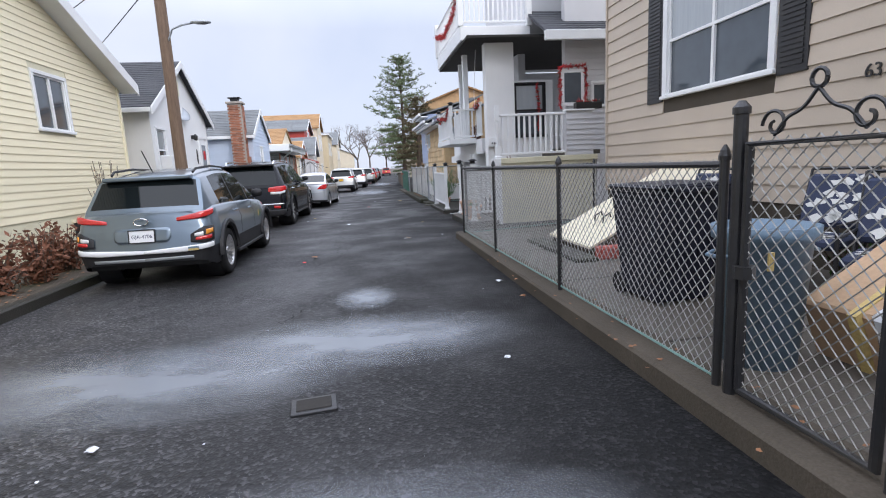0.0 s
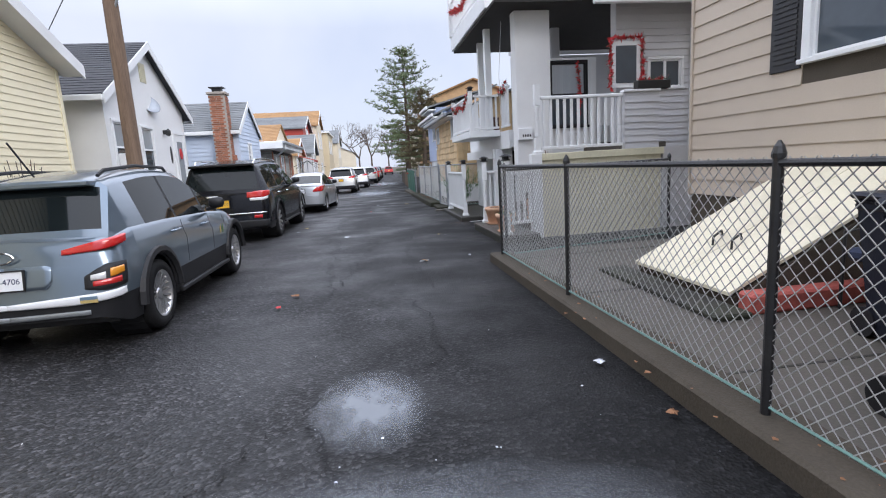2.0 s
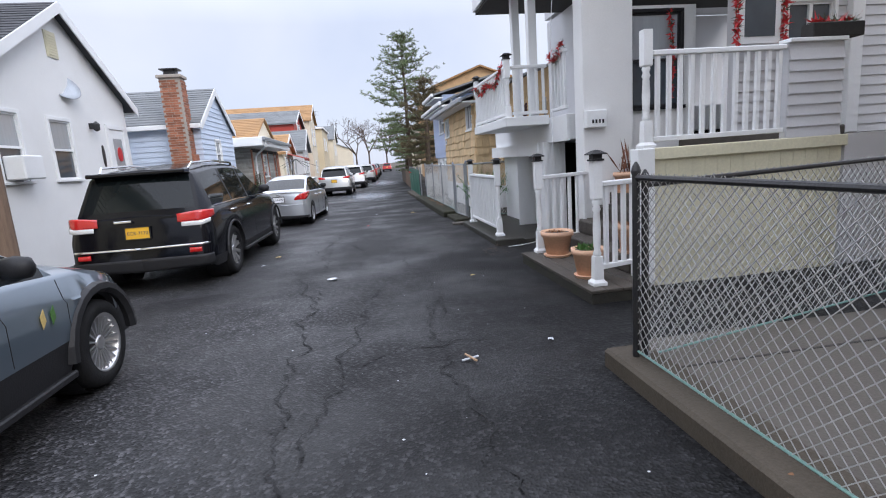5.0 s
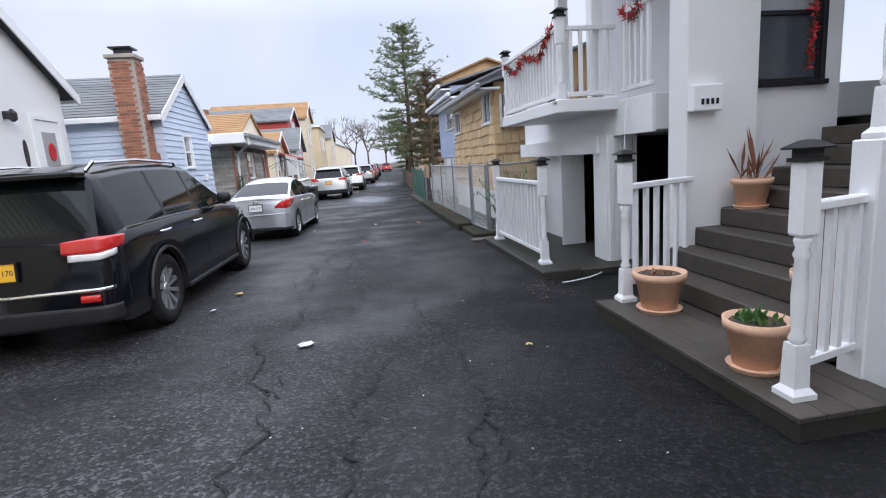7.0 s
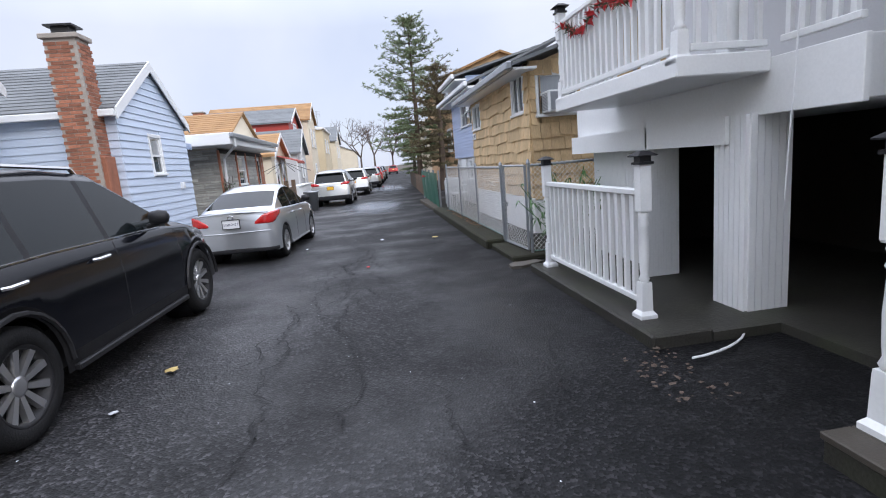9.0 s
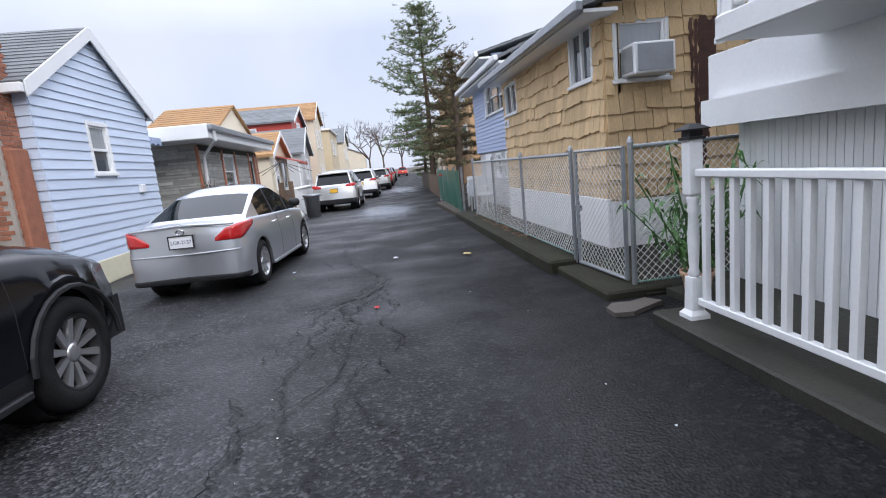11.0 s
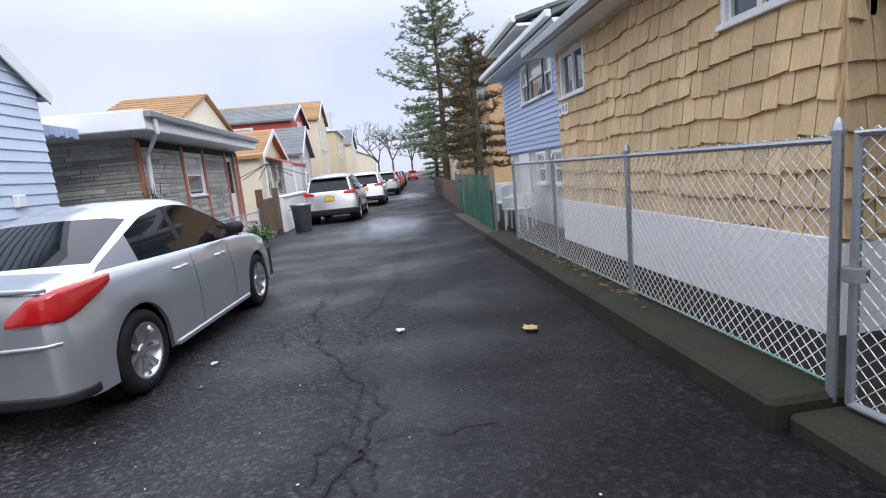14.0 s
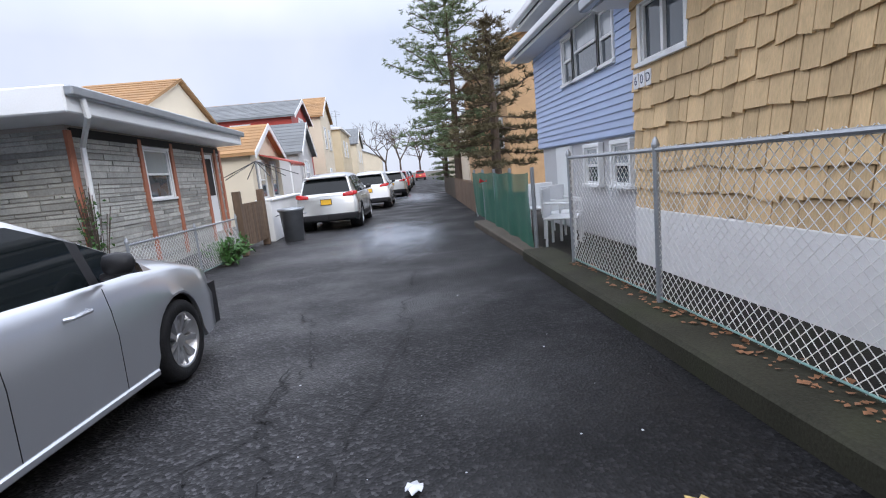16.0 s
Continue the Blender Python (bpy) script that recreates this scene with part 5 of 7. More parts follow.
def car(label, m, L, W, axles, r, paint, shoulder, deck, green, roof, base_z=0.22, clad=None, pillars=(), spokes=10, shear=0.0, tail=None, plate=None, letters="", dark=False, rearglass=None, detail=True, noses=None, shape_in=0.17):
    """A parked car; y runs from the rear bumper forward. shoulder, deck: heights along it of the body's edge and middle.
    green: (start, roof start, roof end, end) of the cabin; roof: its heights."""
    c = thing("car", label, "car", m)
    hw = W / 2
    ends = [(0.0, hw - 0.16), (0.05, hw - 0.075), (0.14, hw - 0.035), (0.4, hw - 0.01), (0.9, hw), (L - 1.0, hw), (L - 0.5, hw - 0.05), (L - 0.2, hw - 0.14), (L - 0.05, hw - 0.28), (L, hw - 0.4)]
    wid = lambda s: lerp_list(ends, s)
    R = r * 1.14
    st = {0, 0.05, 0.14, 0.25, 0.4, L - 0.5, L - 0.2, L - 0.05, L}
    for a in axles:
        for i in range(13):
            st.add(a - R * math.cos(math.pi * i / 12))
    s = 0.4
    while s < L - 0.4:
        st.add(s)
        s += 0.17
    st = sorted(x for x in st if 0 <= x <= L)

    def low(s):
        z = base_z + max(0, 0.2 - s) * 0.5 + max(0, s - L + 0.3) * 0.3
        for a in axles:
            d = abs(s - a)
            if d < R:
                z = max(z, r + math.sqrt(R * R - d * d))
        return z

    def bend(p):
        """Leans the tail forward with height."""
        x, y, z = p
        k = max(0.0, 1 - y / 0.7)
        return Vector((x, y + shear * max(0, z - 0.55) * k + 0.05 * k * max(0, 0.45 - z) , z))

    cl = clad if clad else base_z + 0.02
    rows = []
    for s in st:
        zl, zs, zd, w = low(s), lerp_list(shoulder, s), lerp_list(deck, s), wid(s)
        zc = max(cl, zl + 0.06 if clad else zl)
        zm = max(zc + 0.02, (zs + cl) * 0.52)
        zn = max(zm + 0.01, zs - 0.17)
        rows.append([(w - 0.03, zl), (w + 0.006, zc), (w + 0.012, zm), (w - 0.006, zn), (w - 0.035, zs - 0.035), (w - 0.075, zs), (max(0.05, w - 0.32), zd), (0.0, zd + 0.015)])
    groups = {"body": bmesh.new(), "cladding": bmesh.new()}
    for side in (1, -1):
        for key, bm in groups.items():
            rng = range(0, 1) if key == "cladding" else range(1, 7)
            grid = [[bm.verts.new(bend((side * p[0], s, p[1]))) for p in row[rng.start:rng.stop + 1]] for s, row in zip(st, rows)]
            for a, b in zip(grid, grid[1:]):
                for i in range(len(a) - 1):
                    q = (a[i], a[i + 1], b[i + 1], b[i])
                    bm.faces.new(q if side < 0 else q[::-1])
            for e in (grid[0], grid[-1]):
                mid = [bm.verts.new(Vector((0, v.co.y, v.co.z))) for v in e]
                for i in range(len(e) - 1):
                    try:
                        bm.faces.new((e[i], e[i + 1], mid[i + 1], mid[i]))
                    except ValueError:
                        pass
    for bm in groups.values():
        bmesh.ops.remove_doubles(bm, verts=bm.verts, dist=0.0004)
        bmesh.ops.recalc_face_normals(bm, faces=bm.faces)
    body = part("body", groups["body"], paint, c, smooth=True)
    body.data.set_sharp_from_angle(angle=radians(38))
    part("cladding", groups["cladding"], "black" if clad else paint, c, smooth=True)
    part("underbody", B(-hw + 0.12, hw - 0.12, 0.15, L - 0.15, base_z + 0.02, 0.6), "black", c)
    # cabin
    g0, g1, g2, g3 = green
    gs_ = sorted({g0, g0 + (g1 - g0) * 0.12, g0 + (g1 - g0) * 0.88, g1, g2, g2 + (g3 - g2) * 0.1, g2 + (g3 - g2) * 0.92, g3, *[p for a in pillars for p in a], *[g1 + (g2 - g1) * i / 8 for i in range(9)]})

    def cabin(s):
        zb = lerp_list(shoulder, s) - 0.02
        if s < g1:
            zr = zb + 0.02 + (lerp_list(roof, g1) - zb - 0.02) * ((s - g0) / (g1 - g0)) ** 0.9
        elif s > g2:
            zr = zb + 0.02 + (lerp_list(roof, g2) - zb - 0.02) * ((g3 - s) / (g3 - g2)) ** 0.85
        else:
            zr = lerp_list(roof, s)
        w = wid(s) - 0.065
        f = (zr - zb) / 0.6
        inn = shape_in * f
        return [(w, zb), (w - inn * 0.93, zb + (zr - zb) * 0.86), (w - inn - 0.05, zr - 0.02 * f), (w - inn - 0.2, zr + 0.012 * f), (0, zr + 0.03 * f)]
    secs = [cabin(s) for s in gs_]
    pieces = {}
    for i in range(len(gs_) - 1):
        a, b = gs_[i], gs_[i + 1]
        mid = (a + b) / 2
        pil = any(p <= mid <= q for p, q in pillars)
        for side in (1, -1):
            for j in range(4):
                slope = mid < g1 or mid > g2
                if j == 0:
                    key = (("shell", 0) if mid < pillars[0][1] or mid > pillars[-1][0] else ("pillar", side, sum(1 for p, q in pillars if q <= mid))) if pil else ("side_window", side, sum(1 for p, q in pillars if q <= mid))
                elif slope and j == 3 or slope and j == 2:
                    key = ("rear_window", 0) if mid < g1 else ("windscreen", 0)
                    if mid < g0 + (g1 - g0) * 0.1 or (g0 + (g1 - g0) * 0.9 < mid < g1):
                        key = ("shell", 0)
                else:
                    key = ("shell", 0)
                bm = pieces.setdefault(key, bmesh.new())
                q = [(side * secs[i][j][0], a, secs[i][j][1]), (side * secs[i][j + 1][0], a, secs[i][j + 1][1]), (side * secs[i + 1][j + 1][0], b, secs[i + 1][j + 1][1]), (side * secs[i + 1][j][0], b, secs[i + 1][j][1])]
                vs = [bm.verts.new(bend(p)) for p in q]
                bm.faces.new(vs if side < 0 else vs[::-1])
    for key, bm in pieces.items():
        bmesh.ops.remove_doubles(bm, verts=bm.verts, dist=0.0004)
        bmesh.ops.dissolve_degenerate(bm, edges=bm.edges, dist=0.0005)
        bmesh.ops.recalc_face_normals(bm, faces=bm.faces)
        o = part("cabin_shell" if key[0] == "shell" else key[0], bm, paint if key[0] == "shell" else "black" if key[0] == "pillar" else "carglass", c, smooth=True)
        o.data.set_sharp_from_angle(angle=radians(35))
    # wheels
    for a in axles:
        for side in (1, -1):
            wheel(c, side * (hw - 0.105), a, r, 0.21, spokes, dark, side)
            part("arch_liner", lathe(bmesh.new(), [(R - 0.01, -0.16), (R - 0.01, 0.13)], 24, Matrix.Translation((side * (hw - 0.2), a, r)) @ Matrix.Rotation(math.pi / 2, 4, "Y"), caps=False), "black", c)
    # wrapped pieces round the tail
    poly = [Vector((0, 0)), Vector((ends[0][1], 0))] + [Vector((w, s)) for s, w in ends[1:5]] + [Vector((hw, L * 0.5))]

    def outline(u):
        for a, b in zip(poly, poly[1:]):
            d = (b - a).length
            if u <= d:
                t = (b - a) / d
                return a + t * u, Vector((t.y, -t.x))
            u -= d
        return poly[-1], Vector((1, 0))

    def wrap(name, pts, material, sides=(1, -1), off=0.022, n=None):
        """pts: (distance round the tail from its middle, low, high)."""
        for side in sides:
            bm = bmesh.new()
            us = [pts[0][0] + (pts[-1][0] - pts[0][0]) * i / 14 for i in range(15)]
            rw = []
            for u in us:
                lo, hi = lerp_list([(p[0], p[1]) for p in pts], u), lerp_list([(p[0], p[2]) for p in pts], u)
                p, nn = outline(u)
                ed = 0 if u in (us[0], us[-1]) else 1
                col = []
                for f, o in ((0, -0.03), (0, off * 0.8), (0.2, off), (0.8, off), (1, off * 0.8), (1, -0.03)):
                    q = p + nn * (o if ed or o < 0 else off * 0.3)
                    col.append(bm.verts.new(bend((side * q.x, q.y, lo + (hi - lo) * f))))
                rw.append(col)
            for a, b in zip(rw, rw[1:]):
                for i in range(5):
                    bm.faces.new((a[i], a[i + 1], b[i + 1], b[i]))
            bmesh.ops.recalc_face_normals(bm, faces=bm.faces)
            part(name, bm, material, c, smooth=True)
    for name, pts, material in tail or ():
        wrap(name, pts, material, off=0.03 if name in ("turn_signal", "brake_light", "reverse_light", "bumper_trim") else 0.022)
    part("tail_spoiler", box(bmesh.new(), -hw + 0.3, hw - 0.3, g1 - 0.16 + shear * 0.5, g1 + 0.1, lerp_list(roof, g1) - 0.045, lerp_list(roof, g1) + 0.008, 0.012), paint, c) if g1 < 0.6 else None
    if plate:
        z, material, ink = plate
        y = bend((0, 0, z)).y
        mp = pose(0, y - 0.02, z, 90 - math.degrees(math.atan(shear)) * 0.6, 0, 0)
        pl = part("licence_plate", prism(bmesh.new(), [(-0.152, -0.076), (0.152, -0.076), (0.152, 0.076), (-0.152, 0.076)], 0.012, mp @ Matrix.Translation((0, 0, 0))), material, c)
        part("plate_frame", prism(prism(prism(prism(bmesh.new(), [(-0.162, -0.086), (0.162, -0.086), (0.162, -0.074), (-0.162, -0.074)], 0.02, mp), [(-0.162, 0.074), (0.162, 0.074), (0.162, 0.086), (-0.162, 0.086)], 0.02, mp), [(-0.162, -0.08), (-0.15, -0.08), (-0.15, 0.08), (-0.162, 0.08)], 0.02, mp), [(0.15, -0.08), (0.162, -0.08), (0.162, 0.08), (0.15, 0.08)], 0.02, mp), "black", pl)
        if letters:
            text("lettering", letters, 0.064, mp @ Matrix.Translation((0, -0.005, 0.013)), ink, pl, 0.001)
    if detail:
        for side in (1, -1):
            zb = lerp_list(shoulder, g2 + 0.2)
            x = side * (hw + 0.07)
            mi = part("mirror", lathe(bmesh.new(), [(0.02, -0.085), (0.06, -0.07), (0.072, 0), (0.06, 0.065), (0.025, 0.085)], 10, Matrix.Translation((x, g2 + (g3 - g2) * 0.42, zb + 0.1)) @ Matrix.Rotation(math.pi / 2, 4, "Y") @ Matrix.Diagonal((1, 0.8, 1.1, 1))), "black", c, smooth=True)
            part("mirror_arm", tube(bmesh.new(), (side * (hw - 0.06), g2 + (g3 - g2) * 0.45, zb + 0.02), (x, g2 + (g3 - g2) * 0.42, zb + 0.05), 0.025), "black", mi)
            for p, q in pillars[1:3]:
                yd = p - 0.24
                zz = lerp_list(shoulder, yd) - 0.13
                part("door_handle", path(bmesh.new(), [(side * (hw - 0.005), yd - 0.09, zz), (side * (hw + 0.032), yd - 0.07, zz + 0.004), (side * (hw + 0.032), yd + 0.07, zz + 0.008), (side * (hw - 0.005), yd + 0.09, zz + 0.008)], 0.014), "chrome" if dark else paint, c)
            for p, q in pillars:
                yd = (p + q) / 2
                if g1 - 0.3 < yd < g3 and low(yd) < base_z + 0.05:
                    zs, w = lerp_list(shoulder, yd), wid(yd)
                    zm = max(cl + 0.02, (zs + cl) * 0.52)
                    part("door_seam", path(bmesh.new(), [(side * (w + 0.006), yd, cl + 0.02), (side * (w + 0.012), yd, zm), (side * (w - 0.006), yd, zs - 0.17), (side * (w - 0.035), yd, zs - 0.035)], 0.003, 5), "black", c)
            part("sill_trim", B(side * (hw - 0.012) - 0.012, side * (hw - 0.012) + 0.022 * side + 0.012, axles[0] + R + 0.05, axles[1] - R - 0.05, base_z + 0.0, base_z + 0.05, 0.01), "black" if clad or dark else paint, c)
    return c


tail_crossover = [("tail_light", [(0.42, 0.86, 0.9), (0.7, 0.88, 0.96), (0.95, 0.93, 0.99)], "redlens"),
             ("bumper_light_housing", [(0.58, 0.58, 0.68), (0.74, 0.56, 0.77), (0.93, 0.59, 0.77)], "black"),
             ("turn_signal", [(0.76, 0.66, 0.73), (0.88, 0.68, 0.74)], "amber"), ("brake_light", [(0.64, 0.6, 0.64), (0.86, 0.61, 0.66)], "redlens"), ("reverse_light", [(0.63, 0.65, 0.69), (0.74, 0.65, 0.71)], "clearlens"),
             ("skid_strip", [(0.0, 0.36, 0.4), (0.6, 0.37, 0.41)], "galv"),
             ("plate_recess", [(0.0, 0.6, 0.79), (0.3, 0.6, 0.79), (0.34, 0.66, 0.77)], "bluecarpaint"),
             ("bumper_trim", [(0.0, 0.46, 0.5), (0.5, 0.46, 0.53), (0.9, 0.5, 0.56)], "plate")]
crossover = car("steel-blue compact crossover with black cladding parked at kerb", pose(-2.88, 8.02, 0, 0, 0, -0.8) @ Matrix.Scale(0.96, 4), 4.17, 1.7, (0.78, 3.4), 0.335, "bluecarpaint",
           [(0, 0.95), (0.4, 1.02), (1.2, 1.02), (2.6, 0.98), (3.3, 0.93), (4.0, 0.78), (4.17, 0.68)], [(0, 0.97), (0.5, 1.04), (2.8, 1.02), (3.3, 1.0), (4.0, 0.84), (4.17, 0.7)],
           (0.1, 0.42, 2.15, 3.05), [(0.42, 1.44), (1.2, 1.53), (1.8, 1.54), (2.15, 1.5)], 0.24, 0.5, ((0.1, 0.78), (1.5, 1.56), (2.4, 2.46), (2.97, 3.05)), 20, 0.22, tail_crossover, (0.69, "plate", "ink"), "GJA-4706", shape_in=0.2)
tail_black_suv = [("tail_light", [(0.5, 0.93, 1.04), (0.78, 0.93, 1.07), (1.08, 0.98, 1.06)], "redlens"), ("reverse_light", [(0.55, 0.87, 0.93), (0.8, 0.87, 0.93), (0.95, 0.91, 0.96)], "clearlens"),
             ("reflector", [(0.62, 0.52, 0.58), (0.78, 0.52, 0.58)], "redlens"), ("bumper_strip", [(0.0, 0.6, 0.63), (0.9, 0.61, 0.64)], "chrome"), ("lower_bumper", [(0, 0.3, 0.48), (0.95, 0.34, 0.48)], "black")]
black_suv = car("black mid-size suv with chrome trim parked at kerb", pose(-2.96, 14.3, 0, 0, 0, -2.4) @ Matrix.Scale(0.975, 4), 4.82, 1.86, (1.0, 3.92), 0.375, "blackcarpaint",
           [(0, 1.0), (0.4, 1.1), (1.5, 1.12), (3.2, 1.1), (3.9, 1.04), (4.6, 0.9), (4.82, 0.8)], [(0, 1.02), (0.5, 1.12), (3.3, 1.12), (3.9, 1.13), (4.6, 1.0), (4.82, 0.84)],
           (0.05, 0.3, 2.55, 3.5), [(0.3, 1.62), (1.2, 1.7), (2.0, 1.71), (2.55, 1.67)], 0.27, 0.42, ((0.05, 0.42), (1.32, 1.38), (2.25, 2.32), (3.4, 3.5)), 10, 0.16, tail_black_suv, (0.83, "gold", "ink"), "ECR-7170", True, shape_in=0.2)
tail_sedan = [("tail_light", [(0.42, 0.75, 0.79), (0.58, 0.75, 0.91), (0.75, 0.75, 0.95), (1.15, 0.91, 0.96)], "redlens"), ("lower_valance", [(0, 0.24, 0.32), (0.9, 0.24, 0.3)], "black"),
              ("trunk_lip", [(0.0, 0.97, 1.0), (0.68, 0.94, 0.97)], "silvercarpaint"), ("bumper_crease", [(0.0, 0.6, 0.62), (0.72, 0.61, 0.63)], "silvercarpaint")]
sedan = car("silver compact sedan parked beside pale blue house", pose(-2.25, 20.92, 0, 0, 0, -5.2) @ Matrix.Scale(0.92, 4), 4.2, 1.56, (0.74, 3.2), 0.315, "silvercarpaint",
            [(0, 0.93), (0.5, 0.98), (1.5, 0.95), (2.8, 0.92), (3.4, 0.87), (4.0, 0.74), (4.2, 0.62)], [(0, 0.95), (0.6, 1.01), (2.9, 0.98), (3.4, 0.94), (4.0, 0.82), (4.2, 0.66)],
            (0.42, 1.25, 2.1, 3.05), [(1.25, 1.34), (1.6, 1.41), (1.85, 1.42), (2.1, 1.39)], 0.2, None, ((0.42, 0.95), (1.62, 1.7), (2.42, 2.5), (2.95, 3.05)), 9, 0.08, tail_sedan, (0.78, "plate", "ink"), "LGR-2157", shape_in=0.2)
tail_far_car = [("tail_light", [(0.5, 0.98, 1.06), (0.75, 0.98, 1.12), (1.0, 1.03, 1.1)], "redlens"), ("lower_bumper", [(0, 0.3, 0.5), (0.95, 0.32, 0.5)], "black")]
far_car_args = (4.57, 1.84, (0.9, 3.56), 0.35)
far_car_sh = ([(0, 1.0), (0.4, 1.06), (3.2, 1.06), (3.8, 1.0), (4.4, 0.85), (4.57, 0.75)], [(0, 1.02), (0.5, 1.08), (3.3, 1.1), (3.8, 1.05), (4.4, 0.9), (4.57, 0.78)],
          (0.05, 0.3, 2.35, 3.3), [(0.3, 1.58), (1.2, 1.68), (2.35, 1.64)])
pil4 = ((0.05, 0.5), (1.4, 1.48), (2.25, 2.35), (3.2, 3.3))
for lab, x, y, pt in (("silver suv parked beyond sedan", -1.5, 32.9, "silver"), ("white suv parked in row", -0.75, 39.6, "whitepaint"), ("silver suv parked further along the lane", 0.1, 48, "silver"), ("red suv parked further along the lane", 0.5, 54.5, "redpaint"), ("grey car parked far along the lane", 0.9, 62, "bluecarpaint"), ("black car parked far along the lane", 1.4, 70, "blackcarpaint"), ("red car parked at end of lane", 4.2, 96, "redpaint")):
    car(lab, pose(x, y + 0.4, 0, 0, 0, -2.8) @ Matrix.Scale(0.88, 4), *far_car_args, pt, *far_car_sh, 0.25, 0.45, pil4, 10, 0.18, tail_far_car, (0.85, "gold", "ink"), "", shape_in=0.2, detail=y < 45)


# smaller parts of the nearest cars
for side in (1, -1):
    part("roof_rail", path(bmesh.new(), [(side * 0.52, 0.6, 1.48), (side * 0.53, 0.7, 1.53), (side * 0.54, 1.3, 1.57), (side * 0.53, 2.0, 1.55), (side * 0.52, 2.1, 1.5)], 0.017), "black", crossover)
    part("roof_rail", path(bmesh.new(), [(side * 0.58, 0.5, 1.63), (side * 0.6, 0.6, 1.71), (side * 0.61, 1.4, 1.74), (side * 0.6, 2.4, 1.71), (side * 0.58, 2.5, 1.66)], 0.018), "chrome", black_suv)
    part("window_trim", path(bmesh.new(), [(side * 0.868, 0.45, 1.095), (side * 0.872, 1.5, 1.11), (side * 0.868, 3.2, 1.09)], 0.01), "chrome", black_suv)
    part("arch_trim", path(bmesh.new(), [(side * 0.945, 1.0 + 0.44 * math.cos(i * 0.2618), 0.375 + 0.44 * math.sin(i * 0.2618)) for i in range(13)], 0.02), "black", black_suv)
    part("arch_trim", path(bmesh.new(), [(side * 0.945, 3.92 + 0.44 * math.cos(i * 0.2618), 0.375 + 0.44 * math.sin(i * 0.2618)) for i in range(13)], 0.02), "black", black_suv)
    for a in (0.78, 3.4):
        part("arch_trim", path(bmesh.new(), [(side * 0.845, a + 0.43 * math.cos(i * 0.2618), 0.335 + 0.43 * math.sin(i * 0.2618)) for i in range(13)], 0.045), "black", crossover)
part("aerial", path(bmesh.new(), [(0, 0.62, 1.5), (0, 0.56, 1.56), (0, 0.36, 1.78)], 0.008), "black", crossover)
part("badge", path(bmesh.new(), [(0.09 * math.cos(i * 0.5236), 0.03, 0.87 + 0.045 * math.sin(i * 0.5236)) for i in range(13)], 0.009), "chrome", crossover)
part("badge", B(-0.28, -0.06, 0.02, 0.075, 0.97, 1.0, 0.005), "chrome", black_suv)
part("sticker", B(0.55, 0.68, -0.035, -0.03, 0.5, 0.525), "greybin", crossover, "blue sticker")
part("sticker", B(0.55, 0.68, -0.035, -0.03, 0.475, 0.5), "yellowleaf", crossover, "yellow sticker")
for k, mt in ((0, "yellowleaf"), (1, "leaf")):
    part("door_sticker", prism(bmesh.new(), [(2.72 + k * 0.1, 0.66), (2.76 + k * 0.1, 0.7), (2.75 + k * 0.1, 0.78), (2.71 + k * 0.1, 0.74)], 0.004, facing((0.866, 0, 0), (0, 1))), mt, crossover, "leaf-shaped sticker")
part("badge", path(bmesh.new(), [(0.05 * math.cos(i * 0.5236), -0.0, 0.9 + 0.035 * math.sin(i * 0.5236)) for i in range(13)], 0.008), "chrome", sedan)


# ---- white balcony house ----
bh = house_shell("house", "white two-storey house with porch, balconies and stairs")
part("platform", B(2.02, 2.68, 11.78, 13.92, -0.1, 0.085, 0.01), "dampslab", bh)
part("edge_slab", B(2.02, 2.5, 15.3, 18.1, -0.1, 0.09, 0.015), "dampslab", bh)
for i in range(4):
    part("deck_board", B(2.01 + i * 0.165, 2.168 + i * 0.165, 11.77, 13.93, 0.086, 0.12, 0.005), "deckwood", bh)
part("column", B(3.1, 3.85, 14.25, 14.54, 0, 4.36, 0.01), "stucco", bh, "thick white stucco column")
part("corner_post", B(2.64, 2.82, 12.02, 12.18, 0.0, 1.42, 0.008), "white", bh)
for i in range(15):
    part("panel_board", B(2.84 + i * 0.145, 2.982 + i * 0.145, 12.1, 12.14, 0.0, 1.3), "cream", bh)
part("porch_band", B(2.66, 5.05, 12.06, 12.18, 1.3, 1.42, 0.008), "cream", bh)
for i in range(8):
    part("step", B(2.66 + i * 0.27, 5.2, 12.24, 14.24, 0.12 + i * 0.175, 0.295 + i * 0.175, 0.012), "deckwood", bh)
part("stair_wall", B(2.98, 5.2, 12.15, 12.23, 0.0, 1.3), "stucco", bh)
part("porch_floor", B(4.9, 9, 12.18, 14.0, 1.34, 1.42), "dampslab", bh)
part("porch_base", B(5.05, 9, 12.1, 12.18, 0.0, 1.42), "greysiding", bh)
mP = facing((4.95, 13.6, 0), (1, 0))
wall_with_holes("wall", mP, 5, 0.05, 7.0, 0.2, "greysiding", [(0.72, 1.4, 2.62, 3.15)], parent=bh)
siding(bh, mP, 5, 0.1, 4.3, 0.13, "greysiding", [(0.66, 1.46, 2.56, 3.22)])
window(bh, mP, 0.72, 1.4, 2.62, 3.15, 0.06, "v")
part("corner_pilaster", B(6.55, 6.75, 13.5, 13.62, 1.42, 4.3, 0.01), "white", bh)
mR = facing((3.85, 14.45, 0), (1, 0))
wall_with_holes("wall", mR, 1.1, 0.05, 3.4, 0.15, "stucco", [(0.08, 0.85, 2.0, 3.3)], parent=bh)
window(bh, mR, 0.08, 0.85, 2.0, 3.3, 0.05, "h", frame_mat="black")
fw_ = part("garland_window", B(4.72, 5.3, 13.3, 13.34, 2.6, 3.45), "white", bh)
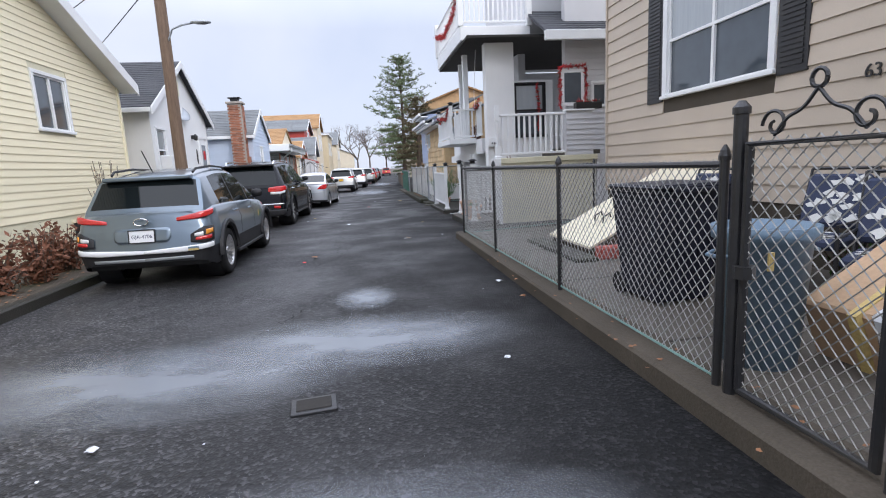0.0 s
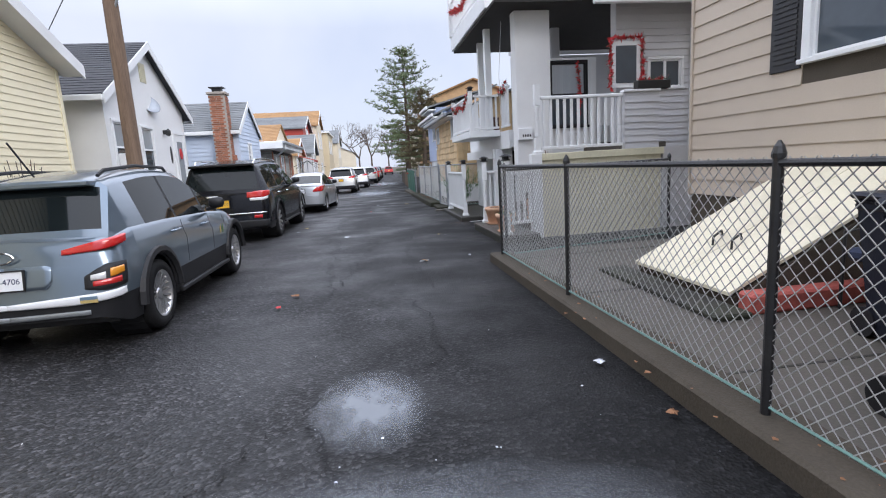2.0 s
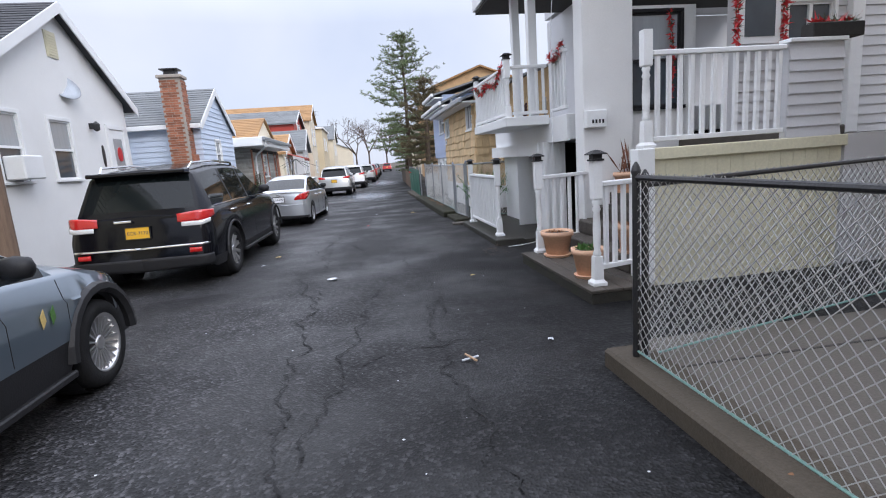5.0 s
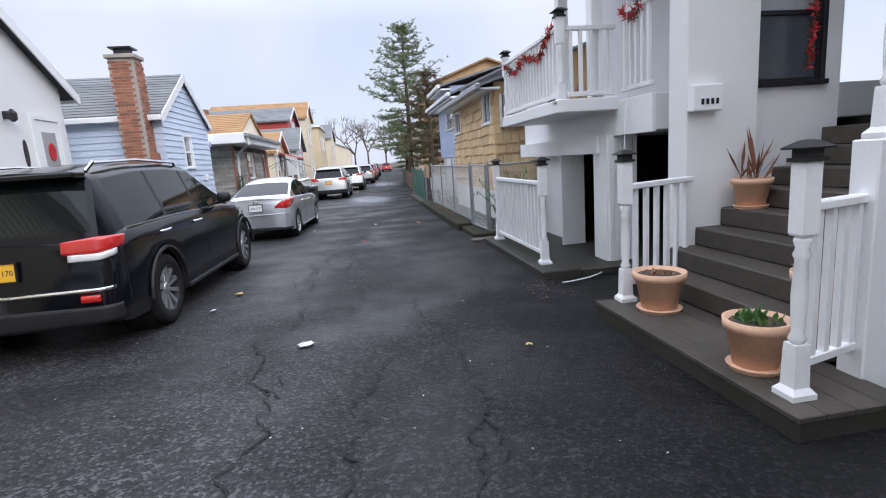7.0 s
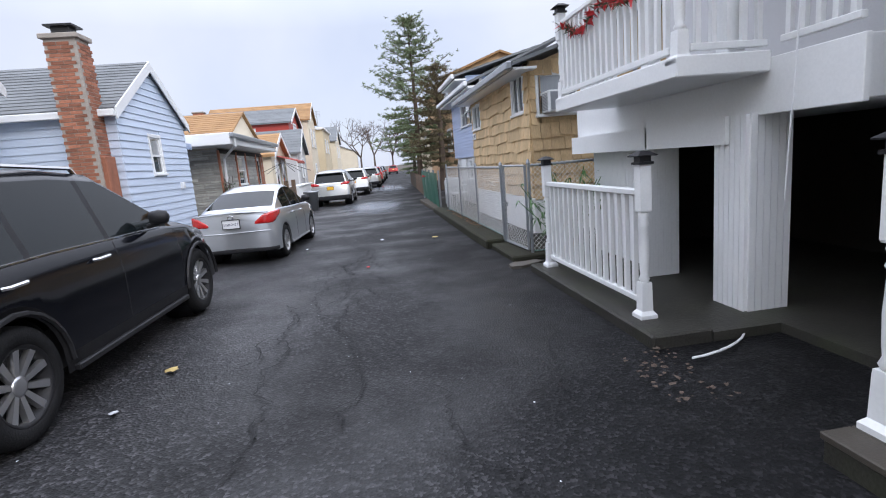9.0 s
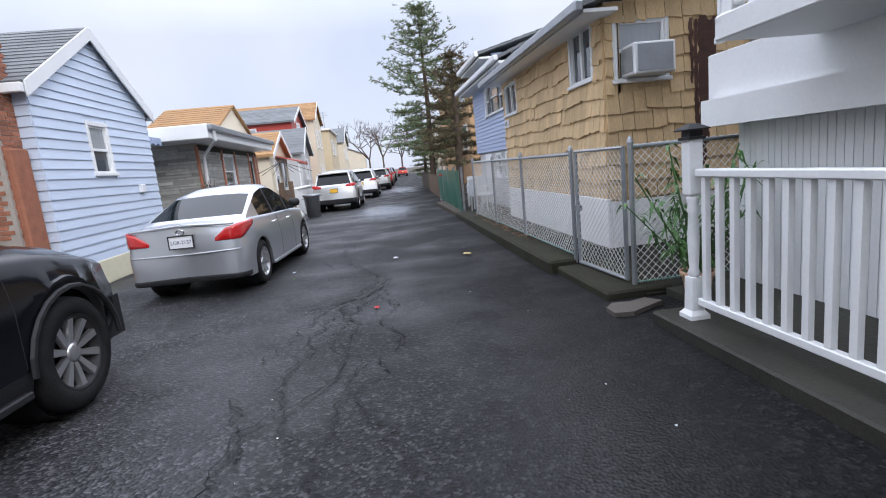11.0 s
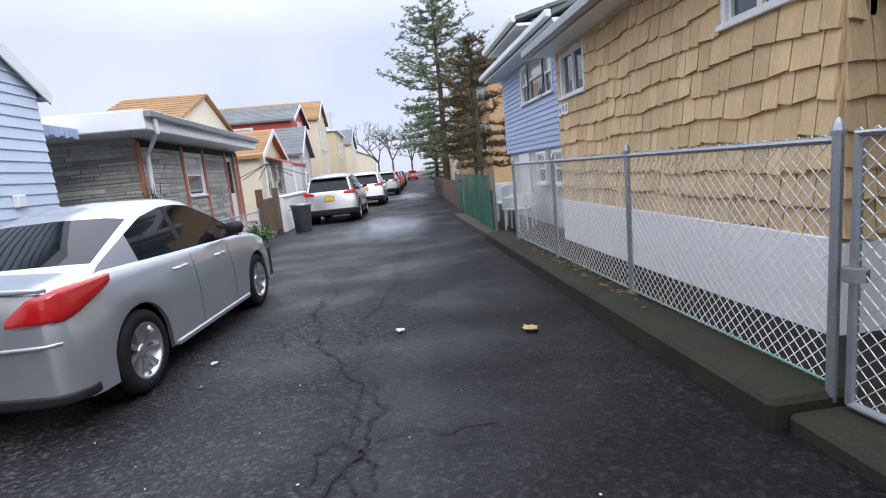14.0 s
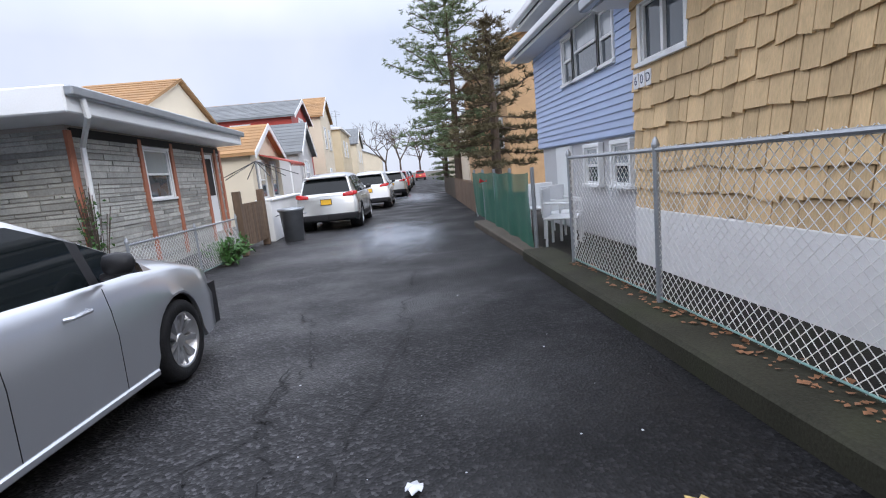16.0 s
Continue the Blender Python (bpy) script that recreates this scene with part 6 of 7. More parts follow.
part("pane", B(4.8, 5.22, 13.292, 13.3, 2.68, 3.37), "glass", fw_)
part("floor_slab", B(3.12, 9, 14.8, 18.9, 1.62, 2.0, 0.01), "white", bh)
part("fascia_board", B(3.07, 3.12, 14.78, 18.92, 1.6, 2.0, 0.006), "white", bh)
part("balcony_floor", B(2.33, 3.07, 15.48, 17.8, 1.9, 2.05, 0.01), "white", bh, "boxed white balcony floor")
part("upper_deck", B(2.5, 4.3, 14.25, 18.1, 4.36, 4.7, 0.01), "white", bh)
# near-black sheet: shade below the deck put in as colour
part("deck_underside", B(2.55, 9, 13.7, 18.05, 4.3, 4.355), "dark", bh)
part("back_wall", B(4.4, 4.6, 15.6, 18.9, 2.0, 4.3), "greysiding", bh)
part("side_wall", B(4.6, 9, 18.7, 18.9, 0, 4.3), "greysiding", bh)
part("upper_wall", B(4.35, 9, 14.6, 18.9, 4.36, 7.2), "greysiding", bh)
# near-black sheets paint the shade of the open space beneath the porch
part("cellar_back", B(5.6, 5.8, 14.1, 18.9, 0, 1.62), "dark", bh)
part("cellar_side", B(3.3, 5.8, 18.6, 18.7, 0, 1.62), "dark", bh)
shingled(bh, (4.25, 13.0, 4.25), (7.2, 13.0, 4.25), (7.2, 14.5, 5.1), (4.25, 14.5, 5.1), "dkshingle", 0.16)
part("roof_fascia", B(4.22, 7.2, 12.95, 13.05, 4.05, 4.27, 0.01), "white", bh)
for i in range(6):
    part("corrugated_panel", B(2.99, 3.02 + 0.012 * (i % 2), 15.62 + i * 0.06, 15.675 + i * 0.06, 0.06, 1.62), "white", bh)
for i in range(6):
    part("corrugated_panel", B(3.02 + i * 0.06, 3.075 + i * 0.06, 15.6, 15.62 - 0.012 * (i % 2), 0.06, 1.62), "white", bh)
part("corrugated_core", B(3.035, 3.37, 15.625, 15.98, 0.06, 1.62), "white", bh)
for i in range(26):
    part("corrugated_panel", B(3.2, 3.23 + 0.012 * (i % 2), 17.0 + i * 0.066, 17.06 + i * 0.066, 0.06, 1.62), "white", bh)
for i in range(12):
    part("corrugated_panel", B(2.95 + i * 0.03, 2.978 + i * 0.03, 16.95, 16.98 - 0.012 * (i % 2), 0.06, 1.62), "white", bh)
part("lintel", B(2.95, 3.2, 15.8, 18.85, 1.4, 1.62), "white", bh)
for x, y in ((2.8, 15.58), (2.95, 16.9)):
    part("deck_post", B(x, x + 0.14, y, y + 0.14, 2.0, 4.36, 0.008), "white", bh)
part("number_box", B(3.1, 3.4, 14.15, 14.25, 1.74, 1.98, 0.01), "white", bh)
for i in range(4):
    part("numeral_bar", B(3.18 + i * 0.05, 3.205 + i * 0.05, 14.143, 14.15, 1.8, 1.85), "black", bh)


def turned_post(x, y, z, h, cap=True):
    p = thing("railing_post", "white turned railing post with black lantern cap" if cap else "tall white turned porch post", "post", pose(x, y, z), "porch railings")
    part("shaft", lathe(bmesh.new(), [(0.07, 0), (0.07, 0.03), (0.046, 0.06), (0.042, h * 0.22), (0.04, h * 0.24)], square=True), "white", p)
    part("spindle", lathe(bmesh.new(), [(0.03, h * 0.24), (0.043, h * 0.26), (0.029, h * 0.29), (0.034, h * 0.33), (0.039, h * 0.45), (0.031, h * 0.6), (0.042, h * 0.62), (0.029, h * 0.65), (0.042, h * 0.68), (0.034, h * 0.7)], 14), "white", p, smooth=True)
    part("head", lathe(bmesh.new(), [(0.04, h * 0.7), (0.045, h * 0.71), (0.045, h)], square=True), "white", p)
    if cap:
        k = part("lantern_cap", lathe(bmesh.new(), [(0.06, h), (0.06, h + 0.018), (0.045, h + 0.02), (0.045, h + 0.06)], square=True), "black", p)
        part("cap_roof", lathe(bmesh.new(), [(0.078, h + 0.06), (0.08, h + 0.068), (0.03, h + 0.1), (0.004, h + 0.105)], square=True), "black", k)
    return p


def railing(a, b, z0, z1, gap=0.115, label="white painted wooden railing with square balusters"):
    r = thing("railing", label, "railing", group="porch railings")
    A, D = Vector((*a, 0)), Vector((*b, 0)) - Vector((*a, 0))
    n = max(2, int(D.length / gap))
    m = facing(A, D.to_tuple()[:2])
    part("top_rail", box(bmesh.new(), 0, D.length, z1 - 0.05, z1, -0.035, 0.035, 0.008, m), "white", r)
    part("bottom_rail", box(bmesh.new(), 0, D.length, z0, z0 + 0.05, -0.025, 0.025, 0.006, m), "white", r)
    for i in range(n):
        u = D.length * (i + 0.5) / n
        part("baluster", box(bmesh.new(), u - 0.02, u + 0.02, z0 + 0.05, z1 - 0.05, -0.018, 0.018, 0, m), "white", r)
    return r


for x, y, z in ((2.17, 11.97, 0.12), (2.25, 13.84, 0.12), (2.2, 15.72, 0.09), (2.2, 17.85, 0.09)):
    turned_post(x, y, z, 1.22)
for x, y in ((2.4, 15.55), (2.4, 17.72)):
    turned_post(x, y, 2.0, 0.95)
turned_post(2.78, 12.12, 1.42, 1.12, False)
railing((2.23, 11.99), (2.66, 12.1), 0.27, 1.14, 0.1)
railing((2.31, 13.87), (3.12, 14.2), 0.25, 1.15, 0.13)
railing((2.2, 17.78), (2.2, 15.79), 0.2, 1.12, 0.125)
railing((2.38, 17.66), (2.38, 15.62), 2.08, 2.85, 0.11)
railing((2.46, 15.53), (3.06, 15.53), 2.08, 2.85, 0.11)
railing((3.1, 15.42), (3.1, 14.82), 2.08, 2.95, 0.11)
railing((3.1, 18.85), (3.1, 17.8), 2.08, 2.95, 0.11)
railing((2.84, 12.12), (4.3, 12.12), 1.48, 2.35, 0.115)
par = thing("parapet", "grey vinyl-clad porch parapet with white cap", "parapet")
part("core", B(4.32, 4.95, 12.09, 12.17, 1.42, 2.36), "greysiding", par)
siding(par, facing((4.32, 12.085, 0), (1, 0)), 0.63, 1.42, 2.32, 0.11, "greysiding")
part("cap", B(4.3, 4.97, 12.05, 12.21, 2.36, 2.4, 0.006), "white", par)
railing((2.55, 18.0), (2.55, 14.32), 4.78, 5.6, 0.12)
railing((2.58, 14.3), (4.28, 14.3), 4.78, 5.6, 0.12)
for x, y in ((2.52, 14.3), (4.28, 14.3), (2.52, 18.0)):
    p = thing("railing_post", "square white upper deck post", "post", pose(x, y, 4.7), "porch railings")
    part("shaft", B(-0.07, 0.07, -0.07, 0.07, 0, 1.0, 0.008), "white", p)


def garland(label, pts, seed, red=0.3, fat=0.06):
    """A swag of short leaf blades along a line, with red bow petals."""
    g = thing("garland", label, "garland", group="festive garlands")
    rnd = random.Random(seed)
    lists = {"garland": ([], []), "redribbon": ([], [])}
    P = [Vector(p) for p in pts]
    for a, b in zip(P, P[1:]):
        n = int((b - a).length * 240)
        for i in range(n):
            c = a.lerp(b, rnd.random())
            key = "redribbon" if rnd.random() < red else "garland"
            v, f = lists[key]
            d = Vector((rnd.gauss(0, 1), rnd.gauss(0, 1), rnd.gauss(0, 1))).normalized()
            e = d.cross(Vector((rnd.gauss(0, 1), rnd.gauss(0, 1), rnd.gauss(0, 1)))).normalized() * (0.018 if key == "redribbon" else 0.007)
            k = len(v)
            v += [c + d * 0.01 - e, c + d * 0.01 + e, c + d * fat * rnd.uniform(0.6, 1.5)]
            f.append((k, k + 1, k + 2))
    for key, (v, f) in lists.items():
        tagged(raw("leaves" if key == "garland" else "ribbon", v, f, key, g), kind="stuff")
    return g


garland("green and red festive garland on balcony rail", [(2.34, 17.6, 2.8), (2.33, 17.1, 2.6), (2.33, 16.6, 2.72), (2.33, 16.1, 2.6), (2.34, 15.65, 2.88)], 1, 0.35, 0.08)
garland("green and red festive garland on porch rail", [(3.05, 15.35, 2.95), (3.04, 15.1, 2.8), (3.05, 14.85, 3.05)], 2, 0.45, 0.09)
garland("red berry garland framing porch window", [(4.68, 13.28, 2.55), (4.68, 13.28, 3.5), (5.34, 13.28, 3.52), (5.34, 13.28, 2.55)], 3, 0.6, 0.08)
garland("red festive garland on upper deck corner", [(2.48, 17.9, 5.3), (2.48, 16.5, 5.0), (2.48, 15.0, 5.2), (2.48, 14.4, 5.5)], 4, 0.6, 0.1)
garland("red garland hanging beside porch door", [(4.5, 14.38, 3.3), (4.55, 14.38, 2.6), (4.5, 14.38, 2.1)], 5, 0.5, 0.06)


def pot(x, y, z, r, h, label, plant="leaf", seed=1, blades=40, up=0.12):
    p = thing("flower_pot", label, "plant pot", pose(x, y, z), "pots on the porch steps")
    part("saucer", lathe(bmesh.new(), [(r * 0.8, 0), (r * 0.9, 0.03)], 20), "terracotta", p)
    part("body", lathe(bmesh.new(), [(r * 0.68, 0.02), (r * 0.92, h * 0.8), (r * 1.03, h * 0.82), (r * 1.05, h), (r * 0.95, h), (r * 0.9, h * 0.9)], 24), "terracotta", p, smooth=True)
    part("soil", lathe(bmesh.new(), [(r * 0.88, h * 0.86), (r * 0.85, h * 0.92)], 16), "soil", p)
    rnd = random.Random(seed)
    v, f = [], []
    for i in range(blades):
        c = Vector((rnd.uniform(-0.5, 0.5) * r, rnd.uniform(-0.5, 0.5) * r, h * 0.92))
        d = Vector((rnd.gauss(0, 0.5), rnd.gauss(0, 0.5), 1)).normalized() * up * rnd.uniform(0.4, 1.3)
        e = Vector((rnd.gauss(0, 1), rnd.gauss(0, 1), 0)).normalized() * 0.015
        k = len(v)
        v += [c, c + d * 0.6 + e, c + d, c + d * 0.6 - e]
        f.append((k, k + 1, k + 2, k + 3))
    tagged(raw("plant", v, f, plant, p), kind="stuff")
    return p


pot(2.36, 13.5, 0.12, 0.2, 0.33, "terracotta pot on porch platform, nearly bare", "dryleaf", 1, 20, 0.05)
pot(2.24, 12.32, 0.12, 0.175, 0.31, "terracotta pot with low green plant on platform", "leaf", 2, 60, 0.08)
pot(2.8, 12.5, 0.295, 0.13, 0.32, "terracotta pot behind railing post", "dryleaf", 3, 20, 0.08)
pot(3.6, 14.0, 0.82, 0.17, 0.28, "small terracotta pot on stair with dry stalks", "shrub", 4, 26, 0.4)
bp = pot(2.66, 18.5, 0.0, 0.13, 0.24, "terracotta pot with tall bamboo-like plant by fence", "leaf", 5, 40, 0.3)


def bamboo(x, y):
    b = thing("bamboo_plant", "tall green bamboo with long drooping leaves by fence", "plant", pose(x, y, 0.2))
    rnd = random.Random(8)
    v, f = [], []
    for i in range(16):
        tip = Vector((rnd.gauss(0, 0.3), rnd.gauss(0, 0.3), rnd.uniform(0.5, 1.1)))
        part("stem", path(bmesh.new(), [(rnd.uniform(-0.06, 0.06), rnd.uniform(-0.06, 0.06), 0), tip * 0.6, tip], 0.006, 4), "leaf", b)
        for j in range(26):
            c = tip * rnd.uniform(0.25, 1)
            d = Vector((rnd.gauss(0, 1), rnd.gauss(0, 1), rnd.gauss(-0.3, 0.5))).normalized() * rnd.uniform(0.1, 0.22)
            e = d.cross(Vector((0, 0, 1))).normalized() * 0.014
            k = len(v)
            v += [c, c + d * 0.4 + e + Vector((0, 0, 0.02)), c + d - Vector((0, 0, 0.04)), c + d * 0.4 - e + Vector((0, 0, 0.02))]
            f.append((k, k + 1, k + 2, k + 3))
    tagged(raw("leaves", v, f, "leaf", b), kind="stuff")


bamboo(2.66, 18.5)
hose = thing("hose", "white garden hose lying in a loop on asphalt", "hose")
part("tube", path(bmesh.new(), [(2.15 + 0.75 * math.sin(i * 0.16), 15.04 + 0.85 * (i / 12) ** 1.6, 0.012) for i in range(13)], 0.009), "white", hose)
bike = thing("bicycle", "dark bicycle standing in shadow under porch", "bicycle", pose(4.0, 14.95, 0.06, 0, 0, 20))
for x in (0, 1.0):
    part("wheel", path(bmesh.new(), [(x + 0.33 * math.cos(i * 0.3142), 0, 0.34 + 0.33 * math.sin(i * 0.3142)) for i in range(21)], 0.018), "galv", bike)
part("frame", path(bmesh.new(), [(0, 0, 0.34), (0.35, 0, 0.8), (0.85, 0, 0.82), (0.45, 0, 0.35), (0.35, 0, 0.8), (0.45, 0, 0.35), (0, 0, 0.34)], 0.018), "greybin", bike)
part("fork", path(bmesh.new(), [(1.0, 0, 0.34), (0.85, 0, 0.82), (0.82, 0, 0.95), (0.9, 0.25, 1.0)], 0.016), "galv", bike)


# ---- pole with street lamp ----
pole = thing("utility_pole", "brown wooden utility pole with street lamp arm", "utility pole", pose(-4.25, 13.9, 0))
part("shaft", tube(bmesh.new(), (0, 0, -0.1), (0.0, 0.1, 9.5), 0.135, 0.1, 16), "polewood", pole)
arm = part("lamp_arm", path(bmesh.new(), [(0.08, 0, 4.35), (0.2, -0.03, 4.6), (0.42, -0.06, 4.68), (0.7, -0.1, 4.72)], 0.022), "galv", pole)
part("lamp_head", lathe(bmesh.new(), [(0.03, -0.22), (0.075, -0.1), (0.085, 0.05), (0.04, 0.2)], 12, Matrix.Translation((0.85, -0.12, 4.72)) @ Matrix.Rotation(math.pi / 2, 4, "Y") @ Matrix.Diagonal((0.6, 1, 1, 1))), "galv", arm, smooth=True)
for i, (x, y, z) in enumerate(((-30, -14, 8.2), (-30, -8, 7.4))):
    cb = thing("overhead_cable", "thin black overhead cable from pole", "cable", group="overhead cables")
    a, b = Vector((-4.25, 13.95, 6.3 - i * 0.6)), Vector((x, 40 + 10 * i, z))
    part("wire", path(bmesh.new(), [a.lerp(b, k / 12) - Vector((0, 0, 1.2 * math.sin(math.pi * k / 12))) for k in range(13)], 0.012, 4), "black", cb)


# ---- pines and shrubs ----
def pine(label, x, y, h, rad, needle, seed, bare=0.14):
    t = thing("pine_tree", label, "tree", pose(x, y, 0), "pines by the lane")
    rnd = random.Random(seed)
    part("trunk", tube(tube(bmesh.new(), (0, 0, -0.2), (0.1, 0, h * 0.5), 0.2, 0.13, 10), (0.1, 0, h * 0.5), (0.05, 0.1, h * 0.97), 0.13, 0.02, 8), "bark", t)
    limbs = bmesh.new()
    v, f = [], []
    z = h * bare
    while z < h * 0.98:
        frac = (z / h - bare) / (1 - bare)
        rr = rad * (1.0 - frac) ** 0.6 * (0.9 if frac > 0.2 else 0.55 + frac * 1.7)
        n = rnd.randrange(4, 7)
        a0 = rnd.uniform(0, 6.28)
        for i in range(n):
            ang = a0 + 6.28 * i / n + rnd.uniform(-0.35, 0.35)
            ln = max(0.25, rr * rnd.uniform(0.5, 1.2))
            d = Vector((math.cos(ang), math.sin(ang), 0))
            p0 = Vector((0.08, 0, z))
            droop = -0.1 if frac < 0.35 else 0.1 + 0.25 * frac
            tip = p0 + d * ln + Vector((0, 0, ln * droop))
            mid = p0 + d * ln * 0.55 + Vector((0, 0, ln * (droop * 0.3 - 0.06)))
            path(limbs, [p0, mid, tip], 0.025, 4)
            for j in range(int(10 + ln * 13)):
                s = rnd.uniform(0.25, 1.05)
                c = (p0.lerp(mid, s / 0.55) if s < 0.55 else mid.lerp(tip, (s - 0.55) / 0.45)) + Vector((rnd.gauss(0, 0.16), rnd.gauss(0, 0.16), rnd.gauss(0.04, 0.05))) * (0.5 + s)
                for q in range(13):
                    e = (d * 0.5 + Vector((rnd.gauss(0, 0.8), rnd.gauss(0, 0.8), rnd.gauss(0.35, 0.5)))).normalized() * rnd.uniform(0.14, 0.26)
                    w = e.cross(Vector((rnd.gauss(0, 1), rnd.gauss(0, 1), rnd.gauss(0, 1)))).normalized() * 0.016
                    k = len(v)
                    v += [c - w, c + w, c + e]
                    f.append((k, k + 1, k + 2))
        z += rnd.uniform(0.3, 0.55)
    tagged(part("branch", limbs, "bark", t), kind="stuff")
    tagged(raw("crown", v, f, needle, t), kind="stuff")


pine("tall green pine tree beside lane", 3.5, 45.5, 10.7, 4.3, "needles", 21, 0.2)
pine("brownish smaller pine beside tall one", 3.9, 38.0, 6.2, 2.5, "drypine", 22, 0.22)
pine("low pine at far end of lane", 5.0, 66, 5.2, 2.2, "needles", 23, 0.1)


def bare_tree(label, x, y, h, seed, mt="bark"):
    t = thing("bare_tree", label, "tree", pose(x, y, 0), "bare winter trees")
    rnd = random.Random(seed)
    bm = bmesh.new()

    def grow(p, d, l, r, k):
        q = p + d * l
        tube(bm, p, q, r, r * 0.65, 5)
        if k:
            for i in range(3):
                nd = (d + Vector((rnd.gauss(0, 0.55), rnd.gauss(0, 0.55), rnd.gauss(0.05, 0.3)))).normalized()
                grow(q, nd, l * rnd.uniform(0.6, 0.85), r * 0.6, k - 1)
    grow(Vector((0, 0, -0.2)), Vector((0, 0, 1)), h * 0.3, h * 0.02, 5)
    tagged(part("branch", bm, mt, t), kind="stuff")


for i, (x, y, h) in enumerate(((-1, 112, 12), (5, 110, 11), (9, 108, 10), (2, 140, 15), (10, 82, 8), (-14, 118, 12))):
    bare_tree("leafless winter tree behind far houses", x, y, h, 40 + i)


def shrub(label, x, y, w, h, seed, mt="shrub", n=900, blade=0.1):
    s = thing("shrub", label, "shrub", pose(x, y, 0), "kerbside shrubs")
    rnd = random.Random(seed)
    bm = bmesh.new()
    v, f = [], []
    for i in range(40):
        d = Vector((rnd.gauss(0, 0.4) * w, rnd.gauss(0, 0.4) * w, h * rnd.uniform(0.5, 1.05)))
        path(bm, [(d.x * 0.2, d.y * 0.2, 0), d * 0.6, d], 0.006, 3)
        for j in range(n // 40):
            c = d * rnd.uniform(0.3, 1.0) + Vector((rnd.gauss(0, 0.05), rnd.gauss(0, 0.05), rnd.gauss(0, 0.04)))
            e = Vector((rnd.gauss(0, 1), rnd.gauss(0, 1), rnd.gauss(0.2, 0.8))).normalized() * blade * rnd.uniform(0.5, 1.2)
            q = e.cross(Vector((rnd.gauss(0, 1), rnd.gauss(0, 1), rnd.gauss(0, 1)))).normalized() * blade * 0.2
            k = len(v)
            v += [c, c + e * 0.5 + q, c + e, c + e * 0.5 - q]
            f.append((k, k + 1, k + 2, k + 3))
    part("twigs", bm, "bark", s)
    tagged(raw("foliage", v, f, mt, s), kind="stuff")


for i, (x, y) in enumerate(((-4.6, 7.0), (-4.5, 7.8), (-4.4, 8.6), (-4.7, 6.2), (-4.55, 9.4))):
    shrub("reddish-brown leafless shrub by yellow house", x, y, 0.5, 0.75, 60 + i)
shrub("tall thin bare shrub at yellow house corner", -5.2, 12.4, 0.35, 1.7, 70, n=240, blade=0.05)
shrub("green leafy weed at foot of wire fence", -2.75, 29.2, 0.45, 0.45, 71, "leaf", 900, 0.12)
shrub("ivy growing on grey stone wall", -4.0, 27.75, 0.3, 1.5, 72, "leaf", 300, 0.08)
bed = tagged(part("planting_bed", B(-5.75, -3.95, -4, 12.6, -0.1, 0.1, 0.03), "soil"), "low soil bed edged by dark kerb", "planting bed", kind="structure")
part("edging", B(-3.95, -3.8, -4, 12.6, -0.1, 0.13, 0.02), "dampslab", bed)


# ---- yard things ----
cd = thing("cellar_door", "cream-painted sloping steel cellar door with rust chips", "cellar door", pose(0, 0, 0.07))
mc = facing((2.75, 7.35, 0.0), (1, 0))
part("base", prism(bmesh.new(), [(-0.05, 0), (1.75, 0), (1.75, 0.98), (-0.05, 0.1)], -1.42, mc), "concrete", cd)
for k in range(2):
    lf = part("leaf", prism(bmesh.new(), [(-0.1, 0.11), (1.74, 1.01), (1.74, 1.04), (-0.1, 0.14)], -0.7, mc @ Matrix.Translation((0, 0, -0.005 - k * 0.71))), "cellar", cd)
    part("handle", path(bmesh.new(), [mc @ Vector((0.35, 0.36, -0.56 - k * 0.25)), mc @ Vector((0.37, 0.44, -0.58 - k * 0.25)), mc @ Vector((0.47, 0.49, -0.6 - k * 0.25)), mc @ Vector((0.5, 0.43, -0.62 - k * 0.25))], 0.012), "blackmetal", lf)
part("red_kerb", B(2.7, 4.4, 7.16, 7.33, 0, 0.16, 0.02), "redpaintw", cd, "faded red painted kerb")
part("front_edge", B(2.35, 2.66, 7.1, 9.0, 0, 0.05, 0.015), "dampslab", cd)


def wheelie_bin(label, x, y, w, d, h, material, rz=0):
    b = thing("wheeled_bin", label, "bin", pose(x, y, 0.07, 0, 0, rz))
    bm = bmesh.new()
    lathe(bm, [(0.39, 0.02), (0.5, 0.9), (0.52, 0.92), (0.52, 0.96)], square=True)
    for v in bm.verts:
        v.co = Vector((v.co.x * w, v.co.y * d, v.co.z * h))
    bmesh.ops.bevel(bm, geom=list(bm.edges), offset=0.02, segments=2, affect="EDGES")
    part("body", bm, material, b)
    for i in range(7):
        part("rib", B(-w * 0.48 + i * w * 0.155, -w * 0.45 + i * w * 0.155, -d * 0.49, -d * 0.455, h * 0.35, h * 0.85), material, b)
    part("lid", B(-w * 0.55, w * 0.55, -d * 0.56, d * 0.54, h * 0.955, h * 1.0, 0.02), material, b)
    part("lid_handle", B(-w * 0.3, w * 0.3, -d * 0.6, -d * 0.55, h * 0.93, h * 0.97, 0.01), material, b)
    for s in (1, -1):
        part("wheel", lathe(bmesh.new(), [(0.1, -0.03), (0.1, 0.03)], 16, Matrix.Translation((s * w * 0.38, d * 0.42, 0.1)) @ Matrix.Rotation(math.pi / 2, 4, "Y")), "black", b)


wheelie_bin("large navy plastic wheeled bin behind fence", 2.46, 5.45, 0.66, 0.66, 1.02, "bin", 4)
wheelie_bin("dark navy wheeled bin beside cellar door", 3.25, 6.25, 0.7, 0.7, 0.95, "bin", -10)


